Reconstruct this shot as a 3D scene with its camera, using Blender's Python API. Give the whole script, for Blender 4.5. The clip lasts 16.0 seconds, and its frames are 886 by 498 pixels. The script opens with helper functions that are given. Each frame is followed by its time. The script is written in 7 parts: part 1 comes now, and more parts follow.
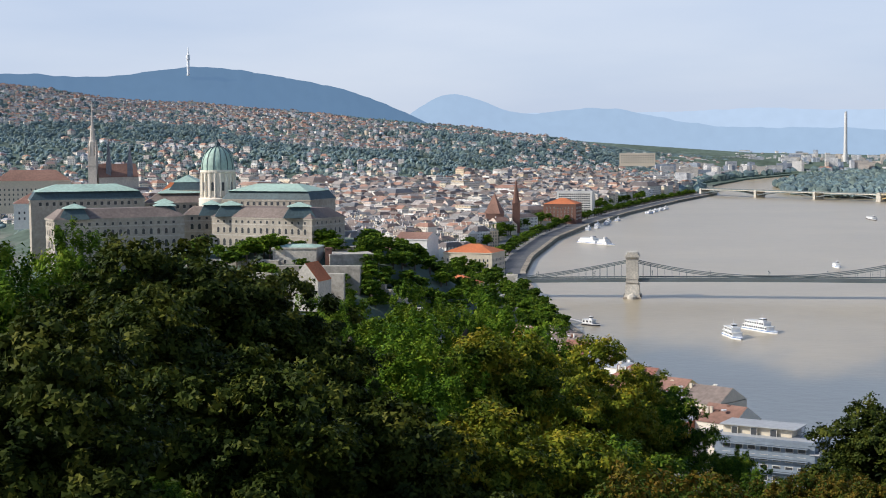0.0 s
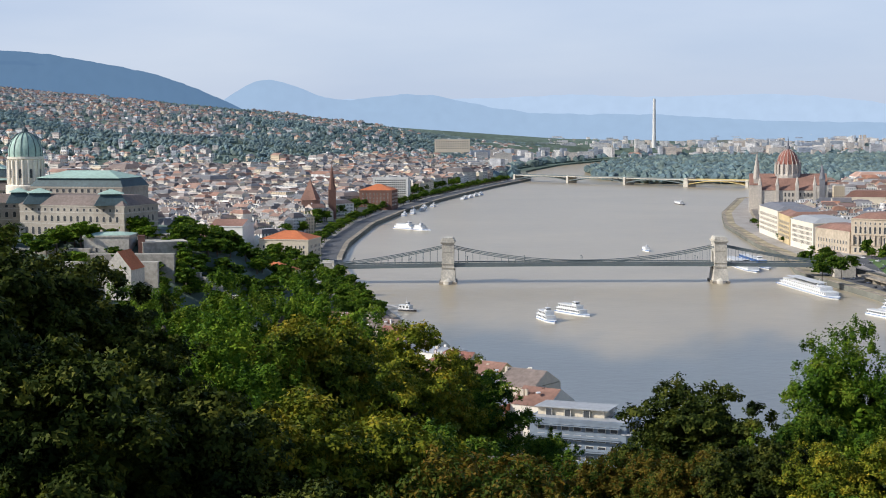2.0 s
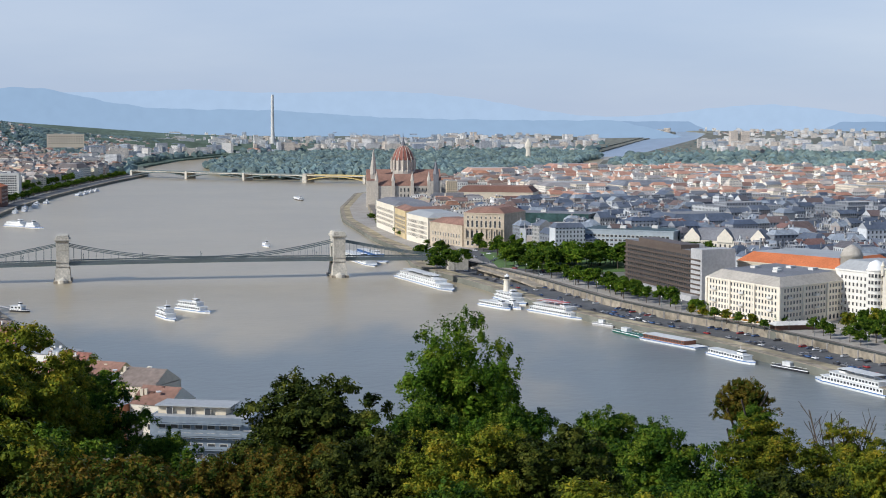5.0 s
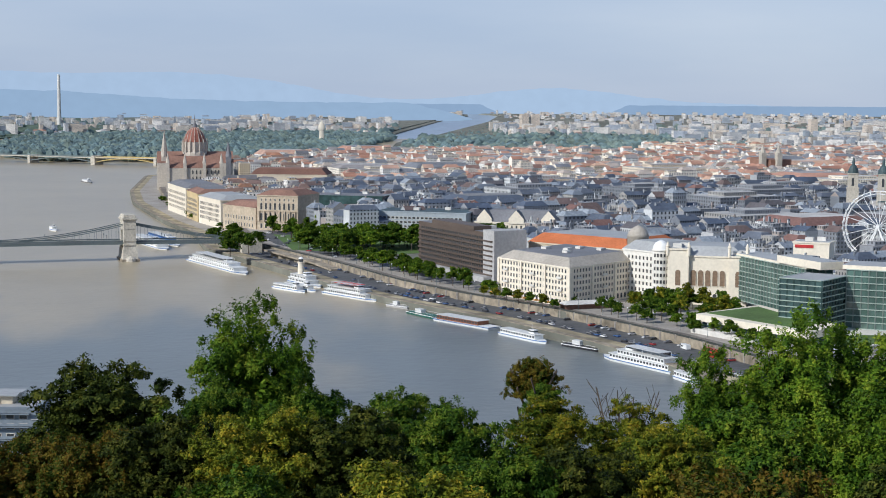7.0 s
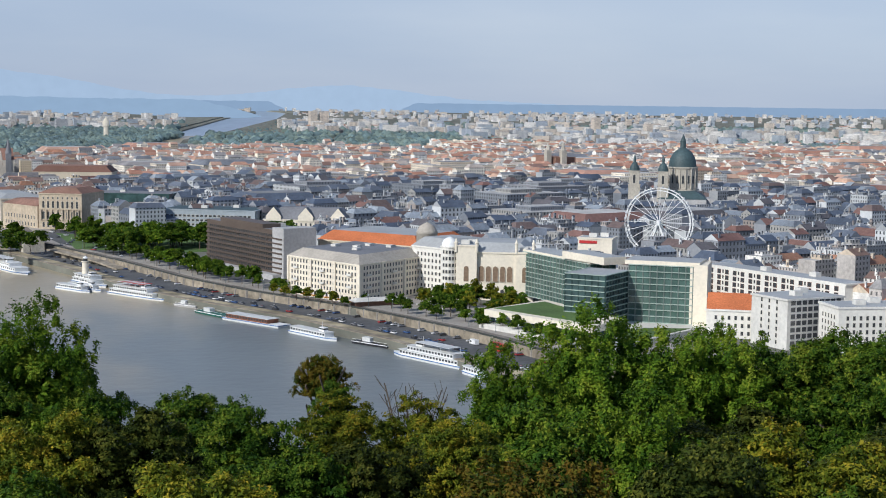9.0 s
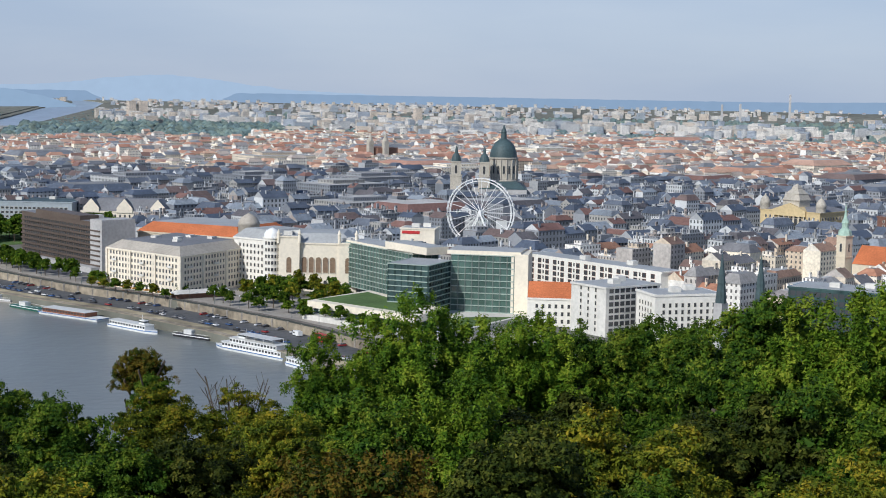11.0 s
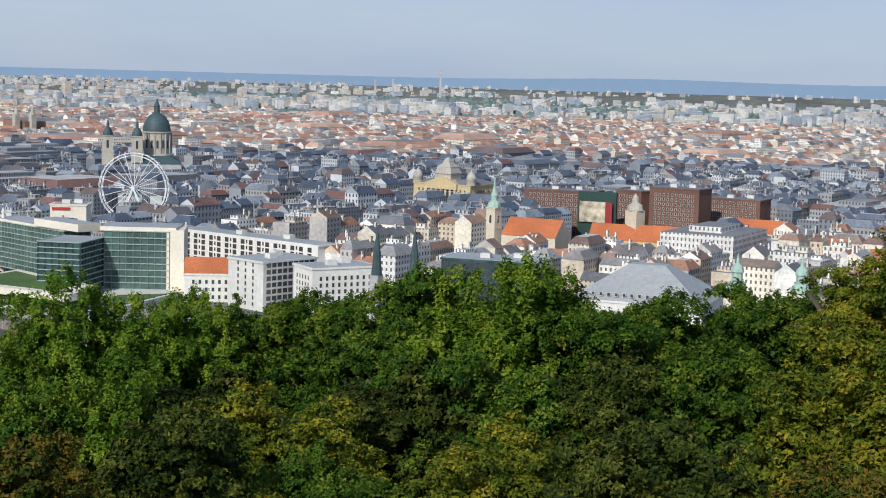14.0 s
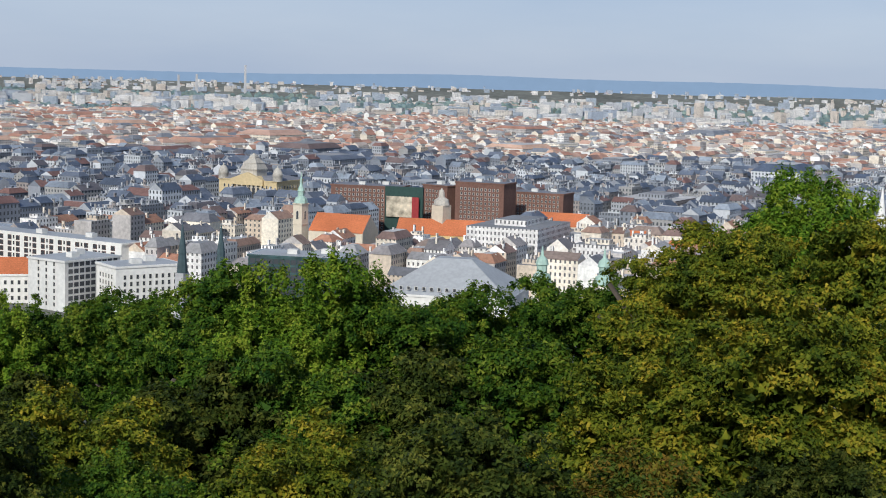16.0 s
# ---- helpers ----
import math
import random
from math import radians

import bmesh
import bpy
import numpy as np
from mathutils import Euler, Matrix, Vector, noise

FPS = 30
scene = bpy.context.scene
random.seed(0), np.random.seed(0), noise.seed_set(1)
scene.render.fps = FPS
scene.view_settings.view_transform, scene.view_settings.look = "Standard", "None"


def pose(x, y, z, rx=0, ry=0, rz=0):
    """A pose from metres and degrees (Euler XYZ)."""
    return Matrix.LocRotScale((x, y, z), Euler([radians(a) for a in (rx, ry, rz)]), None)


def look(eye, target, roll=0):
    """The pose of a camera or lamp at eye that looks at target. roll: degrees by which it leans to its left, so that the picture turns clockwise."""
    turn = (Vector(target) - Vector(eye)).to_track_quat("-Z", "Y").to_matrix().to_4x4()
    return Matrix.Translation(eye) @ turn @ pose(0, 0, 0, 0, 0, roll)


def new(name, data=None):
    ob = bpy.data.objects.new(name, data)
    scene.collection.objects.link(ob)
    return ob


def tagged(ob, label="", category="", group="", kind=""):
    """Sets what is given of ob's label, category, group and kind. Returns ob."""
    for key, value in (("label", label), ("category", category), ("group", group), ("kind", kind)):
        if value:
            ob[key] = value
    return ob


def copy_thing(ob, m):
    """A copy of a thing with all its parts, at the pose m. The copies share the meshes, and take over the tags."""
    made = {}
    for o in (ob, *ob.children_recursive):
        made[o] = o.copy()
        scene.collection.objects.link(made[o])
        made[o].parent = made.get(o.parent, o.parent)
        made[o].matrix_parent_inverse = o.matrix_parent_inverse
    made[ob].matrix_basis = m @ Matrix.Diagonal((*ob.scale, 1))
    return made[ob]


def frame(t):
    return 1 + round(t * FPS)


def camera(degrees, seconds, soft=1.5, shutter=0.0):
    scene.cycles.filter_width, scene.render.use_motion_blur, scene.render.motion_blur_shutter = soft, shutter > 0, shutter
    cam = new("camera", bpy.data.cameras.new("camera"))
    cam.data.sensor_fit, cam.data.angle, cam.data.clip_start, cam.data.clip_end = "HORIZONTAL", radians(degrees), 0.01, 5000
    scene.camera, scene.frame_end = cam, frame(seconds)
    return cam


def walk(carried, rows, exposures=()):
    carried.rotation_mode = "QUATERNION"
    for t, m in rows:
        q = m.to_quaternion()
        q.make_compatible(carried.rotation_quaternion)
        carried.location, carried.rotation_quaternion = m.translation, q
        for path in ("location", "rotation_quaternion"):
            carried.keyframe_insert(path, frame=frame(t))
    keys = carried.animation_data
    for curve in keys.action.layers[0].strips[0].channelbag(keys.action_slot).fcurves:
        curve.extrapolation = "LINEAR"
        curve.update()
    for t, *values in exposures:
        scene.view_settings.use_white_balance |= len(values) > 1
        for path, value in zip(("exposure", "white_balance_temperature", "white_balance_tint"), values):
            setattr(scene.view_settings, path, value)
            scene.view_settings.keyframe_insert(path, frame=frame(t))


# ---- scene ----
# A river city seen from a wooded hill. Metres; the river's surface is z = 0, y is north, the viewpoint stands over the origin.
EYE = 122.85
ARM = 0.45  # the camera is held this far in front of the turning body
ROWS = [  # seconds, heading (clockwise from north), pitch, lean to the right
    (0.0, -19.514, -4.081, 0.432), (0.5, -16.916, -4.209, 0.235), (1.0, -15.134, -4.328, 0.189), (1.5, -13.771, -4.509, 0.251),
    (2.0, -12.716, -4.636, 0.358), (2.5, -11.486, -4.634, 0.309), (3.0, -8.804, -4.513, 0.236), (3.5, -7.057, -4.578, 0.312),
    (4.0, -4.136, -4.664, 0.059), (4.5, -0.768, -4.785, 0.004), (4.7, 0.086, -4.79, -0.03), (6.8, 8.385, -5.425, -0.39),
    (7.0, 8.948, -5.45, -0.406), (7.5, 11.014, -5.531, -0.57), (8.0, 13.049, -5.51, -0.799), (8.5, 15.597, -5.457, -0.885),
    (9.0, 16.748, -5.469, -0.747), (9.2, 17.42, -5.46, -0.77), (11.3, 24.482, -5.77, -1.07), (11.5, 25.245, -5.797, -1.099),
    (12.0, 26.431, -5.837, -1.194), (12.5, 29.05, -5.944, -1.385), (13.0, 31.023, -6.094, -1.488), (13.5, 33.164, -6.12, -1.542),
    (14.0, 36.048, -6.386, -1.518), (14.5, 38.464, -6.335, -1.49), (15.0, 40.331, -6.343, -1.578), (15.5, 42.245, -6.378, -1.75),
    (16.0, 43.201, -6.364, -1.582),
]
cam = camera(31.92, 16.0, soft=1.0)


def standing(yaw, pitch, lean):
    a, p = radians(yaw), radians(pitch)
    eye = Vector((ARM * math.sin(a), ARM * math.cos(a), EYE))
    ahead = Vector((math.sin(a) * math.cos(p), math.cos(a) * math.cos(p), math.sin(p)))
    return look(eye, eye + ahead * 100, -lean)


walk(cam, [(t, standing(a, p, r)) for t, a, p, r in ROWS],
     exposures=[(0.0, 0.18, 5780, 12), (3.5, 0.03, 5580, 11), (7.0, -0.15, 5500, 10), (11.0, -0.22, 5500, 10), (16.0, -0.24, 5480, 10)])

# ---- light ----
SUN_AZ, SUN_EL = 241.0, 34.0
world = bpy.data.worlds.new("sky")
scene.world = world
world.use_nodes = True
wn = world.node_tree
sky = wn.nodes.new("ShaderNodeTexSky")
sky.sky_type, sky.sun_disc = "NISHITA", False
sky.sun_elevation, sky.sun_rotation = radians(SUN_EL), radians(SUN_AZ)
sky.air_density, sky.dust_density, sky.ozone_density, sky.altitude = 1.0, 0.7, 2.0, 200
# a thin bright veil of summer haze over the blue, with faint cloud in it
veil = wn.nodes.new("ShaderNodeTexNoise")
veil.inputs["Scale"].default_value, veil.inputs["Detail"].default_value = 2.2, 6
wtc = wn.nodes.new("ShaderNodeTexCoord")
wmap = wn.nodes.new("ShaderNodeMapping")
wmap.inputs["Scale"].default_value = (1, 1, 5)
wn.links.new(wtc.outputs["Generated"], wmap.inputs[0]); wn.links.new(wmap.outputs[0], veil.inputs["Vector"])
wr = wn.nodes.new("ShaderNodeValToRGB")
wr.color_ramp.elements[0].position, wr.color_ramp.elements[0].color = 0.38, (4.75, 5.15, 5.9, 1)
wr.color_ramp.elements[1].position, wr.color_ramp.elements[1].color = 0.68, (6.2, 6.25, 6.45, 1)
wn.links.new(veil.outputs["Fac"], wr.inputs[0])
wmix = wn.nodes.new("ShaderNodeMix")
wmix.data_type = "RGBA"
wsep = wn.nodes.new("ShaderNodeSeparateXYZ")
wn.links.new(wtc.outputs["Generated"], wsep.inputs[0])
thick = wn.nodes.new("ShaderNodeMapRange")  # haze is thick at the horizon and thin overhead
thick.inputs["From Min"].default_value, thick.inputs["From Max"].default_value = 0.05, 0.55
thick.inputs["To Min"].default_value, thick.inputs["To Max"].default_value = 0.82, 0.06
thick.interpolation_type = "SMOOTHSTEP"
wn.links.new(wsep.outputs[2], thick.inputs["Value"]); wn.links.new(thick.outputs[0], wmix.inputs[0])
wn.links.new(sky.outputs[0], wmix.inputs[6]); wn.links.new(wr.outputs[0], wmix.inputs[7])
wn.links.new(wmix.outputs[2], wn.nodes["Background"].inputs[0])
wn.nodes["Background"].inputs[1].default_value = 0.11
sun = new("sun", bpy.data.lights.new("sun", "SUN"))
sun.data.energy, sun.data.angle, sun.data.color = 4.7, radians(0.6), (1.0, 0.89, 0.72)
sa, se = radians(SUN_AZ), radians(SUN_EL)
SUNWARD = Vector((math.sin(sa) * math.cos(se), math.cos(sa) * math.cos(se), math.sin(se)))
sun.matrix_world = look(SUNWARD * 2000, (0, 0, 0))

# ---- materials ----


def nodes_of(name):
    m = bpy.data.materials.new(name)
    m.use_nodes = True
    return m, m.node_tree.nodes, m.node_tree.links, m.node_tree.nodes["Principled BSDF"]


def ramp(nodes, colours, constant=True):
    r = nodes.new("ShaderNodeValToRGB")
    r.color_ramp.interpolation = "CONSTANT" if constant else "LINEAR"
    e = r.color_ramp.elements
    n = len(colours)
    while len(e) < n:
        e.new(0.5)
    for i, c in enumerate(colours):
        e[i].position = i / n if constant else i / max(1, n - 1)
        e[i].color = (*c, 1)
    return r


def rand_island(nodes):
    return nodes.new("ShaderNodeNewGeometry").outputs["Random Per Island"]


def vary(nodes, links, colour_socket, scale, amount, detail=4.0):
    """Multiplies a colour by noise at the given grain (features per metre)."""
    tc = nodes.new("ShaderNodeTexCoord")
    nz = nodes.new("ShaderNodeTexNoise")
    nz.inputs["Scale"].default_value, nz.inputs["Detail"].default_value = scale, detail
    links.new(tc.outputs["Object"], nz.inputs["Vector"])
    mr = nodes.new("ShaderNodeMapRange")
    mr.inputs["From Min"].default_value, mr.inputs["From Max"].default_value = 0.3, 0.7
    mr.inputs["To Min"].default_value, mr.inputs["To Max"].default_value = 1 - amount, 1 + amount
    links.new(nz.outputs["Fac"], mr.inputs["Value"])
    mx = nodes.new("ShaderNodeMix")
    mx.data_type, mx.blend_type = "RGBA", "MULTIPLY"
    mx.inputs["Factor"].default_value = 1
    links.new(colour_socket, mx.inputs[6])
    links.new(mr.outputs[0], mx.inputs[7])
    return mx.outputs[2], nz


def surf(name, colours, rough=0.8, metal=0.0, grain=0.6, amount=0.12, stain=0.05, by="island", windows=None, bump=0.0, spec=0.4):
    """A procedural surface: a colour, or several of which each piece takes one; grain and stains; windows=(pitch, storey, width, height, glass)
    lays dark panes on far walls, whose UVs are in metres."""
    m, nodes, links, b = nodes_of(name)
    if len(colours) == 1:
        rgb = nodes.new("ShaderNodeRGB")
        rgb.outputs[0].default_value = (*colours[0], 1)
        col = rgb.outputs[0]
    else:
        r = ramp(nodes, colours)
        src = rand_island(nodes) if by == "island" else nodes.new("ShaderNodeObjectInfo").outputs["Random"]
        links.new(src, r.inputs[0])
        col = r.outputs[0]
    col, nz = vary(nodes, links, col, grain, amount)
    col, _ = vary(nodes, links, col, stain, amount)
    rough_in = b.inputs["Roughness"]
    rough_in.default_value = rough
    if windows:
        pitch, storey, w, h, glass = windows
        uv = nodes.new("ShaderNodeUVMap")
        sp = nodes.new("ShaderNodeSeparateXYZ")
        links.new(uv.outputs[0], sp.inputs[0])

        def inside(sock, period, size, shift):
            a = nodes.new("ShaderNodeMath"); a.operation = "ADD"; a.inputs[1].default_value = shift
            links.new(sock, a.inputs[0])
            mo = nodes.new("ShaderNodeMath"); mo.operation = "FLOORED_MODULO"; mo.inputs[1].default_value = period
            links.new(a.outputs[0], mo.inputs[0])
            lt = nodes.new("ShaderNodeMath"); lt.operation = "LESS_THAN"; lt.inputs[1].default_value = size
            links.new(mo.outputs[0], lt.inputs[0])
            return lt.outputs[0]
        i1, i2 = inside(sp.outputs[0], pitch, w, -(pitch - w) / 2), inside(sp.outputs[1], storey, h, -(storey - h) * 0.6)
        mu = nodes.new("ShaderNodeMath"); mu.operation = "MULTIPLY"
        links.new(i1, mu.inputs[0]); links.new(i2, mu.inputs[1])
        pos = nodes.new("ShaderNodeMath"); pos.operation = "GREATER_THAN"; pos.inputs[1].default_value = 0.02
        links.new(sp.outputs[0], pos.inputs[0])
        mu2 = nodes.new("ShaderNodeMath"); mu2.operation = "MULTIPLY"
        links.new(mu.outputs[0], mu2.inputs[0]); links.new(pos.outputs[0], mu2.inputs[1])
        mx = nodes.new("ShaderNodeMix"); mx.data_type = "RGBA"
        links.new(mu2.outputs[0], mx.inputs[0]); links.new(col, mx.inputs[6]); mx.inputs[7].default_value = (*glass, 1)
        col = mx.outputs[2]
        rr = nodes.new("ShaderNodeMapRange")
        rr.inputs["To Min"].default_value, rr.inputs["To Max"].default_value = rough, 0.15
        links.new(mu2.outputs[0], rr.inputs["Value"]); links.new(rr.outputs[0], rough_in)
    links.new(col, b.inputs["Base Color"])
    b.inputs["Metallic"].default_value, b.inputs["Specular IOR Level"].default_value = metal, spec
    if bump:
        bp = nodes.new("ShaderNodeBump")
        bp.inputs["Strength"].default_value, bp.inputs["Distance"].default_value = 0.6, bump
        links.new(nz.outputs["Fac"], bp.inputs["Height"]); links.new(bp.outputs[0], b.inputs["Normal"])
    return m


WALLS = [(0.62, 0.55, 0.44), (0.70, 0.64, 0.54), (0.55, 0.50, 0.43), (0.74, 0.71, 0.64), (0.62, 0.50, 0.34), (0.50, 0.46, 0.42), (0.66, 0.52, 0.42), (0.78, 0.75, 0.70), (0.42, 0.40, 0.38), (0.68, 0.60, 0.45)]
ROOFS = [(0.20, 0.13, 0.10), (0.24, 0.17, 0.13), (0.16, 0.15, 0.15), (0.30, 0.16, 0.10), (0.24, 0.22, 0.21), (0.28, 0.18, 0.13), (0.15, 0.15, 0.16), (0.36, 0.18, 0.11), (0.26, 0.25, 0.24), (0.18, 0.12, 0.10), (0.32, 0.31, 0.30), (0.21, 0.16, 0.13)]
# inner-city walls and roofs: cloud shade is put into these dark bluish colours
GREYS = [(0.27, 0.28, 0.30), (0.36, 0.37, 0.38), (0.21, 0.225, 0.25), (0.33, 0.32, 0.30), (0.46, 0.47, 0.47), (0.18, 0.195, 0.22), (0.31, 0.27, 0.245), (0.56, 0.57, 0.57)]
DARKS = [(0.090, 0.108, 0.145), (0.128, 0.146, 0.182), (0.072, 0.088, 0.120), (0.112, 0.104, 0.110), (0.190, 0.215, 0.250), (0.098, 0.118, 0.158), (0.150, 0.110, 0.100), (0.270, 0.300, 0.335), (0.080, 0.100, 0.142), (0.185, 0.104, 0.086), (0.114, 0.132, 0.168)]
# outer-city roofs: the paleness of distance haze is painted into these
PINKS = [(0.44, 0.25, 0.18), (0.36, 0.19, 0.13), (0.29, 0.27, 0.26), (0.48, 0.31, 0.23), (0.19, 0.20, 0.22), (0.40, 0.23, 0.16), (0.42, 0.36, 0.31), (0.24, 0.15, 0.12), (0.52, 0.34, 0.24)]
BROWNS = [(0.17, 0.135, 0.115), (0.23, 0.18, 0.15), (0.15, 0.15, 0.155), (0.30, 0.19, 0.14), (0.24, 0.225, 0.21), (0.20, 0.155, 0.13), (0.33, 0.29, 0.26), (0.14, 0.12, 0.11), (0.29, 0.165, 0.115)]
M_CITY2 = surf("cloud_shaded_fronts", GREYS, 0.85, windows=(2.9, 3.6, 1.2, 2.0, (0.09, 0.095, 0.10)), amount=0.1)
M_ROOF2 = surf("cloud_shaded_roofs", DARKS, 0.7, amount=0.2, grain=0.5)
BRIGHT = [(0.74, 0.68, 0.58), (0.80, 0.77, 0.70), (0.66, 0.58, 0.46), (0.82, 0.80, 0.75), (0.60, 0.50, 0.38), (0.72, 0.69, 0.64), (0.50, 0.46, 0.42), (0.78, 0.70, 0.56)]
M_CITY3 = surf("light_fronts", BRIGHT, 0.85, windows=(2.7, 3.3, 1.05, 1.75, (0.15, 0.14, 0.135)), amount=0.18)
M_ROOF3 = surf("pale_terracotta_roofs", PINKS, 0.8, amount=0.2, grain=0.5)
M_ROOF4 = surf("weathered_brown_roofs", BROWNS, 0.8, amount=0.25, grain=0.5)
M_CITY = surf("stucco_fronts", WALLS, 0.85, windows=(2.9, 3.6, 1.2, 2.0, (0.09, 0.095, 0.10)), amount=0.1)
M_ROOF = surf("tiled_roofs", ROOFS, 0.8, amount=0.2, grain=0.5)
M_FLAT = surf("flat_roofs", [(0.30, 0.29, 0.28), (0.42, 0.41, 0.39), (0.22, 0.22, 0.22), (0.5, 0.48, 0.45)], 0.85, amount=0.15)
M_HOUSE = surf("villa_walls", [(0.74, 0.70, 0.62), (0.80, 0.78, 0.74), (0.70, 0.58, 0.42), (0.62, 0.56, 0.50), (0.74, 0.66, 0.55)], 0.85, windows=(3.5, 3.2, 1.4, 1.5, (0.06, 0.06, 0.07)))
M_VILLAROOF = surf("villa_roofs", [(0.34, 0.21, 0.16), (0.28, 0.20, 0.17), (0.24, 0.21, 0.19), (0.38, 0.22, 0.15), (0.32, 0.31, 0.31)], 0.8)
M_PANEL = surf("panel_blocks", [(0.66, 0.63, 0.58), (0.60, 0.54, 0.46), (0.72, 0.69, 0.65), (0.50, 0.50, 0.50), (0.62, 0.53, 0.43), (0.38, 0.42, 0.48), (0.70, 0.66, 0.60), (0.34, 0.38, 0.42)], 0.8, windows=(3.2, 2.9, 1.8, 1.4, (0.12, 0.13, 0.15)))


def ground_material():
    """Dark leaf-strewn soil on the viewpoint's wooded hill, dusty paving and dry grass in the city and on the plain."""
    m, nodes, links, b = nodes_of("ground_cover")
    geo = nodes.new("ShaderNodeNewGeometry")
    ln = nodes.new("ShaderNodeVectorMath"); ln.operation = "LENGTH"
    flat = nodes.new("ShaderNodeVectorMath"); flat.operation = "MULTIPLY"; flat.inputs[1].default_value = (1, 1, 0)
    links.new(geo.outputs["Position"], flat.inputs[0]); links.new(flat.outputs[0], ln.inputs[0])
    mr = nodes.new("ShaderNodeMapRange")
    mr.inputs["From Min"].default_value, mr.inputs["From Max"].default_value = 330, 420
    links.new(ln.outputs["Value"], mr.inputs["Value"])
    mx = nodes.new("ShaderNodeMix"); mx.data_type = "RGBA"
    mx.inputs[6].default_value, mx.inputs[7].default_value = (0.035, 0.04, 0.02, 1), (0.17, 0.17, 0.14, 1)
    links.new(mr.outputs[0], mx.inputs[0])
    sep = nodes.new("ShaderNodeSeparateXYZ"); links.new(geo.outputs["Position"], sep.inputs[0])
    up = nodes.new("ShaderNodeMapRange")
    up.inputs["From Min"].default_value, up.inputs["From Max"].default_value = 11, 17
    links.new(sep.outputs["Z"], up.inputs["Value"])
    lim = nodes.new("ShaderNodeMath"); lim.operation = "MULTIPLY"
    west = nodes.new("ShaderNodeMapRange")
    west.inputs["From Min"].default_value, west.inputs["From Max"].default_value = -150, -260
    links.new(sep.outputs["X"], west.inputs["Value"])
    links.new(up.outputs[0], lim.inputs[0]); links.new(west.outputs[0], lim.inputs[1])
    turf = nodes.new("ShaderNodeMix"); turf.data_type = "RGBA"; turf.inputs[7].default_value = (0.11, 0.145, 0.11, 1)
    links.new(lim.outputs[0], turf.inputs[0]); links.new(mx.outputs[2], turf.inputs[6])
    col, _ = vary(nodes, links, turf.outputs[2], 0.06, 0.25)
    col, _ = vary(nodes, links, col, 0.006, 0.25)
    links.new(col, b.inputs["Base Color"])
    b.inputs["Roughness"].default_value, b.inputs["Specular IOR Level"].default_value = 0.95, 0.2
    return m


M_GRASS = ground_material()
M_ASPH = surf("asphalt", [(0.10, 0.10, 0.10)], 0.85, grain=0.4, amount=0.2)
M_STONE = surf("limestone", [(0.46, 0.42, 0.35)], 0.85, grain=0.8, amount=0.18, bump=0.05)
# far woods: distance haze is mixed into the leaf colours, paler and bluer
M_WOOD_FAR = surf("haze_paled_foliage", [(0.125, 0.18, 0.18), (0.145, 0.195, 0.18), (0.115, 0.165, 0.175), (0.165, 0.21, 0.18)], 0.9, grain=0.05, amount=0.25)


def water_material():
    m, nodes, links, b = nodes_of("river_water")
    # silty water, with cloud shadow painted in as long grey-blue patches along the bend
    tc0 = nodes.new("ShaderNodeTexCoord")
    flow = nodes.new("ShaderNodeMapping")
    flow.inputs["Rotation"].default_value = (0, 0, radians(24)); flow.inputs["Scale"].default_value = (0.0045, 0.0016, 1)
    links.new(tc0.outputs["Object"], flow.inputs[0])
    cloud_patch = nodes.new("ShaderNodeTexNoise")
    cloud_patch.inputs["Scale"].default_value, cloud_patch.inputs["Detail"].default_value, cloud_patch.inputs["Roughness"].default_value = 1.0, 5, 0.55
    links.new(flow.outputs[0], cloud_patch.inputs["Vector"])
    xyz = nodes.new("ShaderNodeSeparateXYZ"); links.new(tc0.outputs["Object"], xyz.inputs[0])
    down = nodes.new("ShaderNodeMapRange")  # the painted cloud shadow gathers downstream
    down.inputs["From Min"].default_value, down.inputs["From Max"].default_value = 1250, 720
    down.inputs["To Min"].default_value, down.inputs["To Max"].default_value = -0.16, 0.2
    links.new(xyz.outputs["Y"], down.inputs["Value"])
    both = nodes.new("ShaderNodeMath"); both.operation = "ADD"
    links.new(cloud_patch.outputs["Fac"], both.inputs[0]); links.new(down.outputs[0], both.inputs[1])
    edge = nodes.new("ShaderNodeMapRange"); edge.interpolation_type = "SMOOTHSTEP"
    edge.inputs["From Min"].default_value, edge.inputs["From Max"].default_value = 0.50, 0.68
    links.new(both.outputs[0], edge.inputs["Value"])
    silt_and_shade = nodes.new("ShaderNodeMix"); silt_and_shade.data_type = "RGBA"
    silt_and_shade.inputs[6].default_value, silt_and_shade.inputs[7].default_value = (0.365, 0.300, 0.195, 1), (0.15, 0.163, 0.158, 1)
    links.new(edge.outputs[0], silt_and_shade.inputs[0])
    col, _ = vary(nodes, links, silt_and_shade.outputs[2], 0.006, 0.08, 3)
    col, _ = vary(nodes, links, col, 0.05, 0.05, 5)
    links.new(col, b.inputs["Base Color"])
    b.inputs["Roughness"].default_value, b.inputs["IOR"].default_value = 0.28, 1.33
    tc = nodes.new("ShaderNodeTexCoord")
    nz = nodes.new("ShaderNodeTexNoise")
    nz.inputs["Scale"].default_value, nz.inputs["Detail"].default_value = 0.16, 5
    links.new(tc.outputs["Object"], nz.inputs["Vector"])
    bp = nodes.new("ShaderNodeBump")
    bp.inputs["Strength"].default_value, bp.inputs["Distance"].default_value = 0.5, 0.5
    links.new(nz.outputs["Fac"], bp.inputs["Height"]); links.new(bp.outputs[0], b.inputs["Normal"])
    return m


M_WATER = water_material()
